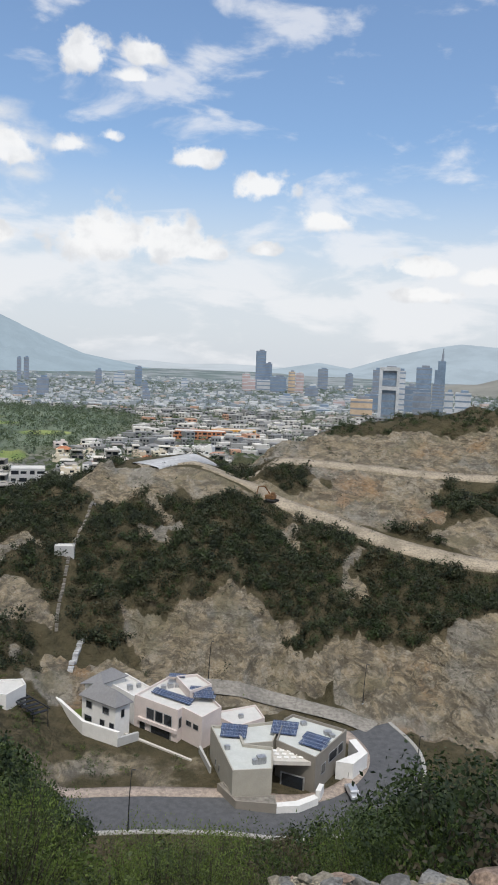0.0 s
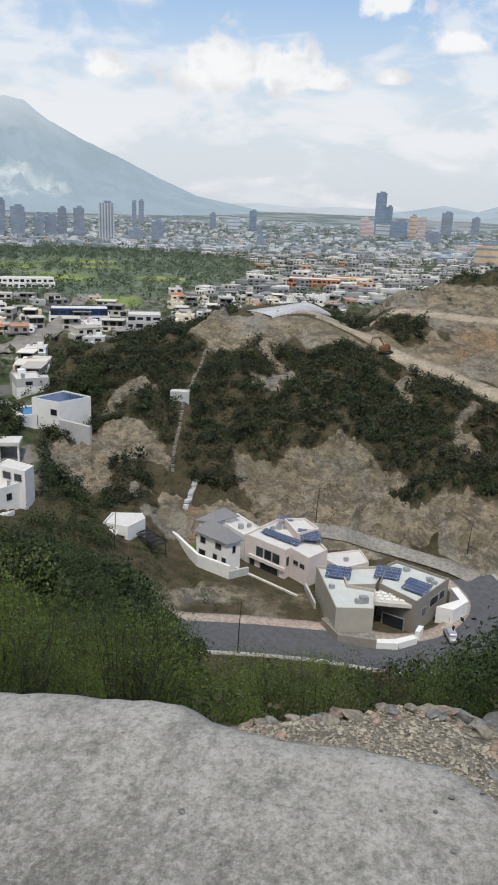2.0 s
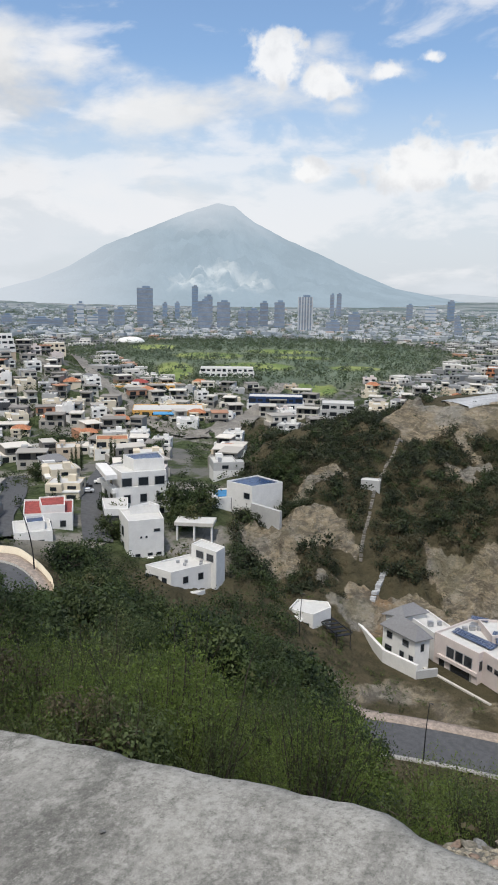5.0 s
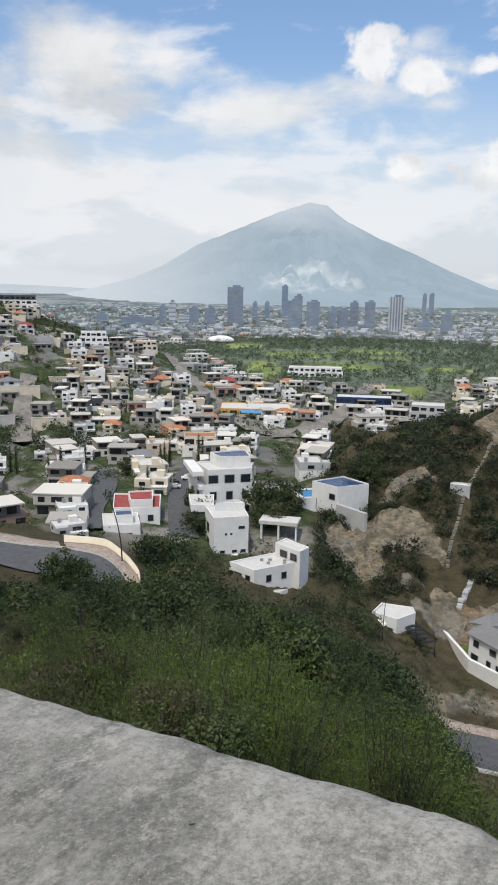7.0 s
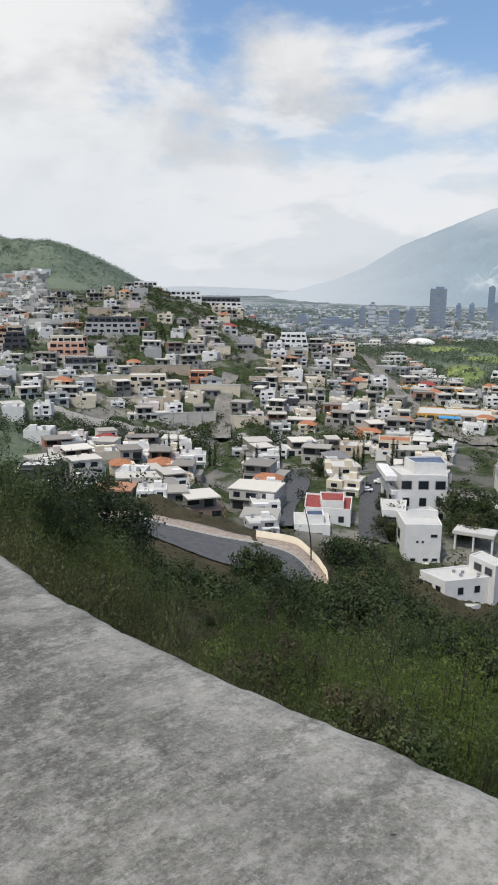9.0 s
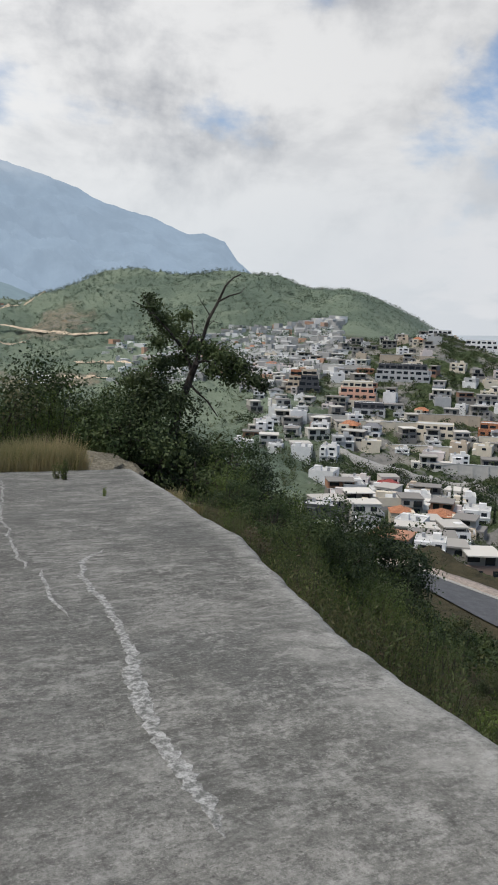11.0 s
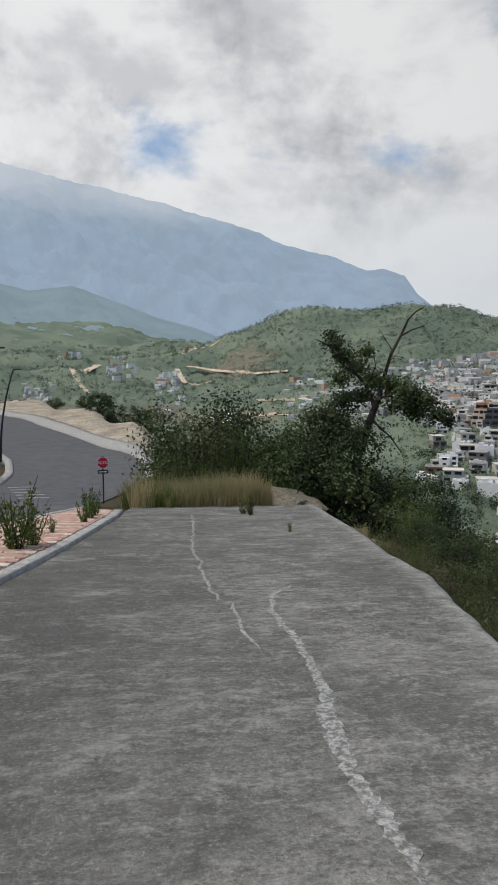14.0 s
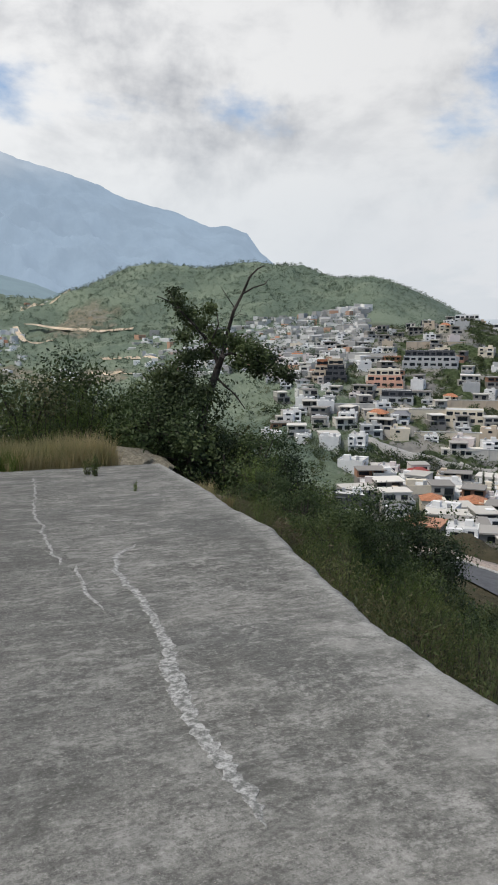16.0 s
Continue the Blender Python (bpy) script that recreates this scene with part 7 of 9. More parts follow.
# glass, pale and grey claddings have the bluish haze put into their colour
T_GLASS = plain("hazy_blue_curtain_wall", (0.17, 0.235, 0.32), 0.3, vary=0.12, scale=0.05, spec=0.5)
T_PALE = plain("pale_tower_cladding", (0.46, 0.48, 0.50), 0.7, vary=0.1, scale=0.06)
T_GREY = plain("grey_tower_cladding", (0.225, 0.25, 0.29), 0.6, vary=0.12, scale=0.06)
T_TAN = plain("tan_tower_cladding", (0.52, 0.40, 0.28), 0.8, vary=0.1, scale=0.06)
T_ROSE = plain("rose_tower_cladding", (0.42, 0.33, 0.32), 0.8, vary=0.1, scale=0.06)
U_TG, U_TP, U_TY, U_TT, U_TR = (unit(n, m) for n, m in (("tower_body", T_GLASS), ("tower_body", T_PALE), ("tower_body", T_GREY), ("tower_body", T_TAN), ("tower_body", T_ROSE)))
LOOK = {"g": (U_TG, U_TY, "blue glass tower in the haze"), "p": (U_TP, U_TG, "pale concrete tower with dark window strips"), "y": (U_TY, U_TG, "dark grey tower in the haze"), "t": (U_TT, U_TY, "tan office block with window rows"), "r": (U_TR, U_TP, "rose-brown apartment tower in the haze")}


def tower(turn, top, r, wide, look_, deep=0.0, group="distant towers", spin=0.0):
    """top: elevation of the roof in degrees; wide: its width in degrees."""
    x, y = polar(turn, r)
    z = float(base_height(np.array([x]), np.array([y]))[0])
    h = EYE_Z + r * math.tan(radians(top)) - z
    w = r * math.tan(radians(wide))
    d = deep or w * 0.8
    body, trim_, words = LOOK[look_]
    ob = thing("tower", pose(float(x), float(y), z, rz=turn + spin), words, "tower", group)
    sized("body", body, ob, 0, 0, h / 2 - 2, w, d, h + 4)
    floors = max(3, min(14, int(h / 9)))
    for k in range(floors):
        sized("floor_band", trim_, ob, 0, 0, h * (k + 0.6) / floors, w * 1.015, d * 1.015, h / floors * 0.26)
    sized("roof_plant", trim_, ob, w * 0.08, 0, h + 2, w * 0.5, d * 0.5, 4)
    return ob, w, d, h


def striped(turn, top, r, wide, n=5):
    ob, w, d, h = tower(turn, top, r, wide, "y", group="distant towers")
    ob["label"] = "tower with white vertical fins on dark glass"
    for k in range(n):
        u = (k / (n - 1) - 0.5) * w
        sized("fin", U_TP, ob, u, -d * 0.52, h / 2, w * 0.09, d * 0.1, h)
    return ob


# business towers beyond the golf course
for row in ((36.0, -1.3, 1650, 0.45, "y"), (35.3, -1.0, 1750, 0.5, "p"), (34.2, -1.9, 1700, 1.2, "p"), (33.7, -1.4, 1640, 0.7, "y"), (32.5, -1.4, 1640, 0.75, "y"), (30.65, 0.15, 1640, 1.15, "y"), (38.2, -2.1, 1640, 1.6, "y"), (37.0, -2.2, 1620, 0.9, "y"),
            (27.0, 0.3, 2300, 0.45, "g"), (26.3, -0.75, 1600, 0.95, "y"), (26.0, -0.4, 1660, 0.6, "y"), (24.9, -0.8, 1600, 0.95, "y"), (23.5, -1.4, 1600, 0.6, "y"), (22.7, -1.35, 1620, 0.8, "y"), (21.9, -0.8, 1640, 0.6, "y"), (20.75, -0.75, 1620, 0.75, "y")):
    tower(*row)
for row in ((16.8, -2.1, 1480, 1.0, "y"), (15.25, -1.5, 1480, 0.85, "y"), (16.4, -0.1, 2500, 0.35, "y"), (16.9, -0.15, 2500, 0.3, "y"), (11.3, -0.8, 2200, 0.45, "y"), (9.8, -1.0, 2200, 0.8, "p"), (8.4, -0.5, 2300, 0.5, "g"), (7.8, -2.2, 1400, 0.55, "y"), (7.9, -1.6, 1900, 0.4, "y"), (5.0, -1.3, 2300, 0.5, "p"), (28.3, -0.9, 2100, 0.35, "g"), (29.2, -0.95, 2100, 0.35, "g"), (40.4, -1.9, 1700, 0.7, "y")):
    tower(*row)
striped(18.85, -0.35, 1500, 1.0, 6)
# old town and the cluster behind the quarry hill
for row in ((0.4, -0.7, 2200, 0.6, "r"), (0.0, -1.1, 2150, 0.6, "r"), (-0.65, 1.05, 2300, 0.75, "g"), (-1.25, 0.15, 2320, 0.5, "g"), (-0.9, -1.1, 2250, 1.0, "p"), (-2.0, -0.8, 2150, 1.2, "g"), (-3.0, -0.4, 2200, 0.5, "t"), (-3.6, -0.5, 2200, 0.6, "r"), (-5.3, -0.1, 2600, 0.75, "y"), (-7.25, -0.4, 2600, 0.55, "y"), (-4.5, -1.5, 2000, 1.0, "y"), (-5.4, -2.9, 1300, 1.3, "p"), (-5.3, -3.3, 1200, 2.2, "p"), (-2.6, -2.2, 1500, 1.0, "p")):
    tower(*row)
for row in ((-8.25, -2.2, 1050, 1.6, "t"), (-9.0, -1.8, 1250, 1.1, "g"), (-9.3, 0.0, 1500, 0.65, "y"), (-11.0, 0.0, 1350, 0.7, "p"), (-11.75, -1.1, 1250, 0.8, "g"), (-12.65, 0.3, 1500, 1.1, "g"), (-12.6, -1.5, 1150, 1.3, "y"), (-14.5, -1.4, 1250, 0.6, "p"), (-15.5, -1.4, 1300, 1.1, "p"), (-6.6, -2.4, 1500, 0.9, "r"), (-7.4, -2.0, 1700, 0.8, "p")):
    tower(*row)
ob, w, d, h = tower(-10.2, 0.1, 1080, 1.35, "g")
ob["label"] = "tower with white frame and dark blue glass bays"
for u in (-0.46, 0.46):
    sized("frame_post", U_TP, ob, u * w, -d * 0.1, h / 2, w * 0.17, d * 1.1, h + 3)
for f in (0.62, 1.0):
    sized("frame_beam", U_TP, ob, 0, -d * 0.1, h * f, w * 1.05, d * 1.1, 5)
# tapering glass spire tower
x, y = polar(-13.75, 1150)
z0 = float(base_height(np.array([x]), np.array([y]))[0])
ob = thing("tower", pose(float(x), float(y), z0, rz=-13.7), "slender tapering blue glass tower with a mast", "tower", "distant towers")
bm = bmesh.new()
tops = EYE_Z + 1150 * math.tan(radians(0.8)) - z0
prism(bm, ccw([(-9, -9), (8, -9), (8, 9), (-9, 9)]), -4, tops * 0.62)
prism(bm, ccw([(-7, -8), (8, -8), (8, 8), (-7, 8)]), tops * 0.62, tops * 0.85)
prism(bm, ccw([(-3, -6), (8, -6), (8, 6), (-3, 6)]), tops * 0.85, tops)
part("body", bm, T_GLASS, ob)
bm = bmesh.new()
limb(bm, [(3, 0, tops - 1), (3.4, 0, tops + 10), (3.6, 0, tops + 19)], [2.2, 1.4, 0.5], 6)
part("mast", bm, T_GREY, ob)
for k in range(12):
    sized("floor_band", U_TY, ob, -0.5, 0, tops * 0.62 * (k + 0.5) / 12, 17.4, 18.4, 2.2)
# white dome of a sports hall among the trees
bm = bmesh.new()
bmesh.ops.create_uvsphere(bm, u_segments=24, v_segments=12, radius=1.0)
for v in bm.verts:
    v.co = Vector((v.co.x * 17, v.co.y * 12, max(v.co.z, -0.1) * 6.5))
dome = part("sports_dome", bm, WHITE)
dome.data.polygons.foreach_set("use_smooth", np.ones(len(dome.data.polygons), bool))
x, y = polar(31.7, 960)
dome.matrix_basis = pose(float(x), float(y), ground_z(x, y) + 3, rz=31)
tagged(dome, "white inflated sports dome among trees", "dome")


def mountain_material(name, colour, haze_glow, strength, scar=None, cloud=None):
    """Bare slopes far off, the air before them painted in as bluish emission; cloud: paler air painted about the top,
    from one height to another.
    """
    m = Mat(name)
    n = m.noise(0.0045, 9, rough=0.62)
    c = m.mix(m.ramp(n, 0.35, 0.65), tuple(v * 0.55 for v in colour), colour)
    e = m.mix(m.ramp(n, 0.34, 0.66), tuple(v * 0.94 for v in haze_glow), haze_glow)
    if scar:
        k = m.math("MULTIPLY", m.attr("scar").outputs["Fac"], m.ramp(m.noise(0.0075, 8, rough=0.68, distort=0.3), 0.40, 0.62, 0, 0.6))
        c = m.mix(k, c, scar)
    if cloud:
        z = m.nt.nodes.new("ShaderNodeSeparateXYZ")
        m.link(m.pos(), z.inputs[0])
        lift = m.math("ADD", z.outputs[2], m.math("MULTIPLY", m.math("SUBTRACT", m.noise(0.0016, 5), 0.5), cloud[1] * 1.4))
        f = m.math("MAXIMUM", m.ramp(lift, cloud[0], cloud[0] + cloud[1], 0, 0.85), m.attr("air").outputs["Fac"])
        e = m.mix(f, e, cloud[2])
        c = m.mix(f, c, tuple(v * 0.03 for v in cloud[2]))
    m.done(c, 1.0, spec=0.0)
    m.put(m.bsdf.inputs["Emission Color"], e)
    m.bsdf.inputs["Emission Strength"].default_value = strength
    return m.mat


def mountain(name, turns, tops, r_foot, r_top, material, rough=0.12, seed=0.0, label="", scar=None, lift=0.0, grain=420, air=(900, 901)):
    """A range: foot at one distance, ridge (elevations in degrees) at another."""
    tt, uu = np.meshgrid(np.arange(turns[0], turns[-1], 0.12), np.linspace(-0.05, 1.25, 110), indexing="ij")
    el = np.interp(tt, turns, tops)
    ridge = EYE_Z + r_top * np.tan(np.radians(el))
    rr = r_foot + (r_top - r_foot) * uu
    foot = -80 + lift
    tall = ridge - foot
    u = np.clip(uu, 0, 1)
    x, y = polar(tt, rr)
    gully = -np.abs(fbm(x, y, grain, 5, seed)) + 0.5 * fbm(x, y, grain * 0.35, 4, seed + 2) + 0.4
    z = foot + tall * (u**1.2) * (1 - 1.6 * np.clip(uu - 1, 0, 1))
    z = z + tall * rough * gully * np.clip(u * (1 - u) * 4, 0, 1) + tall * 0.006 * fbm(x, y, 170, 4, seed + 3) * np.clip(u * 2, 0, 1)
    me = grid_mesh(name, x, y, z)
    if scar:
        t0, u0, dt, du = scar
        s = 1 - smooth(np.hypot((tt - t0) / dt, (uu - u0) / du), 0.5, 1.0)
        a = me.attributes.new("scar", "FLOAT", "POINT")
        a.data.foreach_set("value", s.astype(np.float32).ravel())
    # haze painted in more and more across these bearings
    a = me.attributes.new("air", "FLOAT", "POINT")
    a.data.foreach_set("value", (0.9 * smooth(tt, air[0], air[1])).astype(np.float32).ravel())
    me.materials.append(material)
    return tagged(new(name, me), label, "mountain", kind="structure")


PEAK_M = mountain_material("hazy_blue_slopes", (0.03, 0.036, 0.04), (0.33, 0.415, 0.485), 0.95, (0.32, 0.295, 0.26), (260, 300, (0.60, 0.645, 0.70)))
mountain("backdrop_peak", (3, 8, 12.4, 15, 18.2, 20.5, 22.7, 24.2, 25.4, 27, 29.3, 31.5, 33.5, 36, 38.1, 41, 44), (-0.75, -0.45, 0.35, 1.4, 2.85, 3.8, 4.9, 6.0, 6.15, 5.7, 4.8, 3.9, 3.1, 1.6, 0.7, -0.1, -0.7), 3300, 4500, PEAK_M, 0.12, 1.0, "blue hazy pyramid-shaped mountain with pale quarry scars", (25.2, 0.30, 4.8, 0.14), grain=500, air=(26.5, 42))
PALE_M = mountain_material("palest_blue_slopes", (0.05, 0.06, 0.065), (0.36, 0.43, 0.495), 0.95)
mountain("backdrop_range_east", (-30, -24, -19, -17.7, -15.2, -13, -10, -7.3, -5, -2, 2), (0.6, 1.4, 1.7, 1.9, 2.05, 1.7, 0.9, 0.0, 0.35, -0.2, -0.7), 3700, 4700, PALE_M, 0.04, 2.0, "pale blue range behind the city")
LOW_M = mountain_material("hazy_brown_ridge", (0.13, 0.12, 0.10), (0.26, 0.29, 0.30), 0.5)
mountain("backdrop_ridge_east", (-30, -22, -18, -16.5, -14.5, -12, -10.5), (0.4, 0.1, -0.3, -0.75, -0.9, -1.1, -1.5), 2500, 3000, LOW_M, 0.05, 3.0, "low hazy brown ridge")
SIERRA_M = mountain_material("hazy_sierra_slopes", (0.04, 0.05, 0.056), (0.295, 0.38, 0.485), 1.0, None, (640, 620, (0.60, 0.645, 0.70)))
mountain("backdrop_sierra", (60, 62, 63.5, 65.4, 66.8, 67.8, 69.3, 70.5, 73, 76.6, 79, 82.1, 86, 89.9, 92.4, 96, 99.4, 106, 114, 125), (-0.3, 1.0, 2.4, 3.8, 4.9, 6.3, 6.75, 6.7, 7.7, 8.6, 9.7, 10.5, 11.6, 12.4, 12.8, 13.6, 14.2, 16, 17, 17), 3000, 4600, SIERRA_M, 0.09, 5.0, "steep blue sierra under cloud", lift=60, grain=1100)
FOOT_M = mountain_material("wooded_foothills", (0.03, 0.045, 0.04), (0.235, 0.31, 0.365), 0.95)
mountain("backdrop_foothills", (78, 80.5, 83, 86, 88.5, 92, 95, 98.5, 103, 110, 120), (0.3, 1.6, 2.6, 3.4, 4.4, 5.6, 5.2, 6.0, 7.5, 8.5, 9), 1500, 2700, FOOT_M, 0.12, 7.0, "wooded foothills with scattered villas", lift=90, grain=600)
# added glowing ridges stand in for haze over the plain's far edge
HORIZON_M = mountain_material("horizon_haze_hills", (0.03, 0.035, 0.04), (0.52, 0.57, 0.62), 0.95)
mountain("backdrop_horizon", (-6, -2, 2, 5, 8, 11, 14), (-0.3, -0.1, 0.0, -0.15, 0.05, -0.1, -0.5), 3900, 4850, HORIZON_M, 0.03, 9.0, "milky low hills added for the horizon haze")
mountain("backdrop_horizon", (37, 40, 44, 48, 52, 56, 60, 64), (-0.6, -0.2, 0.0, 0.1, 0.0, 0.15, 0.3, -0.4), 3900, 4850, HORIZON_M, 0.03, 11.0, "milky low hills added for the horizon haze")

# ---- planting ----
# own slope below the ramp
sprinkle(60, -22, 10, 9, 46, ("bush", "bush", "bush", "scrub"), 0.5, 1.3, "shrubs below the ramp")
sprinkle(95, 8, 38, 7, 24, ("bush", "bush", "bush", "scrub"), 0.5, 1.1, "shrubs below the ramp", under=4)
sprinkle(40, 13, 50, 30, 66, ("near_oak",), 0.8, 1.5, "oaks on the near slope")
sprinkle(14, 34, 52, 18, 34, ("near_oak",), 0.6, 1.1, "oaks on the near slope")
sprinkle(16, -25, -9, 11, 26, ("near_oak",), 0.5, 1.0, "oaks on the near slope")
for turn, r, s, k in ((42.3, 34, 1.0, 0), (15.6, 42, 1.4, 2), (-16.4, 22, 1.3, 0), (-13.2, 27, 1.0, 2), (-19.5, 25, 1.2, 1), (53.5, 24, 0.66, 0), (56, 26, 0.78, 2), (58.5, 25, 0.74, 0), (2.4, 40, 0.75, 1), (-8.5, 30, 0.7, 1)):
    x, y = polar(turn, r)
    plant(NEAR_OAKS[k], x, y, slope_z(x, y), s, turn * 40, "large dark round-crowned oak on the slope", "tree", "oaks on the near slope")
bush_rng = random.Random(52)
for k in range(46):
    turn, r = bush_rng.uniform(9, 56), bush_rng.uniform(8.5, 20)
    x, y = polar(turn, r)
    z = slope_z(x, y)
    s = (EYE_Z + (r - 0.3) * math.tan(radians(float(np.interp(turn, BRUSH_TURN, BRUSH_RISE)) - bush_rng.uniform(2.5, 7.0))) - z) / 2.7
    if 0.32 < s < 1.25:
        plant(BUSHES[k % 3], x, y, z - 0.1, s, k * 47, ("tall feathery green shrub on the slope", "tall feathery green shrub on the slope", "tall olive shrub on the slope")[k % 3], "shrub", "shrubs below the ramp", "stalk")
off_ramp = lambda t, r: polar(t, r)[1] > np.interp(polar(t, r)[0], OUTER_X, OUTER_Y) + 2.2
sprinkle(46, 48, 70, 10, 32, ("near_oak",), 0.6, 1.2, "oaks on the near slope", keep=off_ramp)
sprinkle(34, 50, 70, 8, 24, ("bush",), 0.5, 1.0, "shrubs below the ramp", keep=off_ramp)
sprinkle(26, -24, 30, 30, 60, ("bush", "scrub"), 0.7, 1.2, "shrubs below the ramp")
sprinkle(75, 34, 66, 9, 30, ("bush", "bush", "scrub"), 0.45, 1.1, "shrubs below the ramp", under=3)
clear = lambda t, r: not (r > 96 and -14 < t < 13.5) and not (36 < t < 60 and 84 < r < 150) and not (r > 104 and 10 < t < 32 and r < 122)
sprinkle(10, -20, 13, 26, 60, ("oak",), 0.4, 0.9, "oaks on the near slope")
sprinkle(40, 13, 27, 54, 104, ("oak",), 1.1, 1.9, "oaks on the near slope", keep=clear)
sprinkle(40, 26, 40, 62, 150, ("oak",), 0.9, 1.7, "oaks on the near slope", keep=clear)
sprinkle(22, -26, -5, 40, 96, ("oak",), 0.9, 1.7, "oaks on the near slope", keep=clear)
sprinkle(22, 40, 66, 40, 84, ("oak",), 0.5, 1.0, "oaks on the near slope", keep=clear)
sprinkle(20, 40, 66, 135, 240, ("oak",), 0.8, 1.3, "oaks on the near slope", keep=clear)
sprinkle(26, 58, 76, 28, 80, ("oak",), 0.6, 1.1, "oaks beyond the ramp", sink=0.5)


def clumps(name, spots, leaf, count, material, label, category, seed):
    """Many small crowns in one mesh."""
    r = np.random.RandomState(seed)
    out = []
    for x, y, z, s in spots:
        lumps = [(x + r.uniform(-0.35, 0.35) * s, y + r.uniform(-0.35, 0.35) * s, z + s * r.uniform(0.3, 0.6), s * 0.42, s * 0.42, s * 0.36) for _ in range(3)]
        out.append(leaf_cloud(r.randint(1 << 30), count, lumps, leaf * s, 1.3, 0.4, 0.35))
    me = quads_mesh(name, np.concatenate(out), material)
    return tagged(new(name, me), label, category, kind="stuff")


def scatter(seed, n, turn0, turn1, r0, r1, s0, s1, keep):
    r = np.random.RandomState(seed)
    t, d = r.uniform(turn0, turn1, n), np.sqrt(r.uniform(r0**2, r1**2, n))
    x, y = polar(t, d)
    ok = keep(t, d, x, y, r.uniform(0, 1, n))
    t, d, x, y = t[ok], d[ok], x[ok], y[ok]
    z = height(x, y)
    return list(zip(x, y, z, r.uniform(s0, s1, len(x)) * (0.7 + 0.6 * r.rand(len(x)) ** 2)))


def scrubby(t, d, x, y, u):
    bare, town, turf = zones(x, y)
    near_track = (np.abs(d - np.interp(t, (-27, -20, -10, -4, 0, 5, 8.5), (262, 262, 263, 261, 258, 252, 246))) < 5) | (np.abs(d - np.interp(t, (-27, -19, -11.3, -5, -1.5, 1, 3.4), (202, 205, 215, 229, 236, 245, 250))) < 5)
    return ((bare < 0.15 + 0.2 * u) | ((bare < 0.5) & (u > 0.84))) & ~((near_track | ((d > 240) & (d < 280) & (t > 2.5))) & (t < 9.5)) & (fbm(x, y, 30, 4, 9.0) > -0.85 + 0.6 * (d > 222)) & ((d > 172) | (t > 15)) & (np.abs(t - np.interp(d, (163, 174, 182, 192, 203, 214, 228), (12.9, 13.4, 13.9, 13.5, 12.9, 12.1, 11.3))) > 0.42)


# air haze is put into both leaf colours, less for the golf course
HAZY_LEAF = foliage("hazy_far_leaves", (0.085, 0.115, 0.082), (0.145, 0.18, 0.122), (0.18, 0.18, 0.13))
GOLF_LEAF = foliage("hazy_golf_course_leaves", (0.045, 0.07, 0.038), (0.105, 0.14, 0.072), (0.14, 0.15, 0.085))
clumps("hill_scrub", scatter(1, 9500, -25, 24, 158, 268, 1.8, 3.8, scrubby), 0.12, 70, HILL_LEAF, "dense dark scrub on the quarry hill", "scrub", 1)
clumps("hill_scrub", scatter(2, 4600, -25, 24, 160, 330, 1.6, 3.2, scrubby), 0.12, 70, DARK_LEAF, "dark green bushes on the quarry hill", "scrub", 2)
clumps("dry_scrub", scatter(43, 5200, -25, 24, 158, 320, 0.6, 1.7, lambda t, d, x, y, u: (zones(x, y)[0] > 0.1) & (u < 0.16 + 0.5 * (zones(x, y)[0] < 0.9)) & (fbm(x, y, 14, 4, 4.0) > -0.1)), 0.15, 26, HILL_LEAF, "scattered bushes on the rock cuts", "scrub", 43)
clumps("dry_scrub", scatter(3, 2600, -25, 24, 160, 330, 1.0, 2.0, lambda t, d, x, y, u: scrubby(t, d, x, y, u * 3)), 0.18, 30, DRY_LEAF, "dry brown scrub on the quarry hill", "scrub", 3)


def streets_free(t, d, x, y, u):
    return (fbm(x, y, 60, 4, 5.0) > 0.1 - 0.5 * (u < 0.3)) & (np.abs(t - 34.6) > 1.2)


clumps("town_trees", scatter(14, 2600, 22, 68, 205, 660, 2.2, 4.6, streets_free), 0.12, 46, DARK_LEAF, "dark trees between the houses", "trees", 14)
clumps("town_trees", scatter(4, 3000, 22, 68, 150, 660, 2.2, 4.6, streets_free), 0.12, 46, MID_LEAF, "green trees between the houses", "trees", 4)
clumps("town_trees", [(x, y, ground_z(x, y), 6.0) for x, y in TOWN_TREES], 0.12, 70, DARK_LEAF, "dark garden trees between the houses", "trees", 5)


def on_patches(t, d, x, y, u):
    ok = np.zeros(len(t), bool)
    for a, b, c, e in HILL_SCRUB:
        ok |= np.hypot((t - a) / c, (d - b) / e) < 1.0
    return ok


clumps("spur_scrub", scatter(5, 9000, 36, 62, 330, 660, 1.6, 3.4, on_patches), 0.2, 26, MID_LEAF, "olive scrub on the steep hill plots", "scrub", 6)
golf = lambda t, d, x, y, u: (np.hypot((t - 21) / 12.5, (d - 800) / 320) + 0.45 * u < 1.3 + 0.25 * fbm(x, y, 200, 4, 2.0)) & (zones(x, y)[2] < 0.05)
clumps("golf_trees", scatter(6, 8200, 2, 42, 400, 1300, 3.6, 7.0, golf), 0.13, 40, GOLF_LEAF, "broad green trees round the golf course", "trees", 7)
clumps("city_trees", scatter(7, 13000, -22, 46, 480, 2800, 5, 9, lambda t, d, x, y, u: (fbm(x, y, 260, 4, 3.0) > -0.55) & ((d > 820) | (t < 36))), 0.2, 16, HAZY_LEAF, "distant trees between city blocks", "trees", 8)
lower_woods = lambda t, d, x, y, u: (zones(x, y)[0] < 0.2) & (fbm(x, y, 150, 4, 3.0) > -0.4)
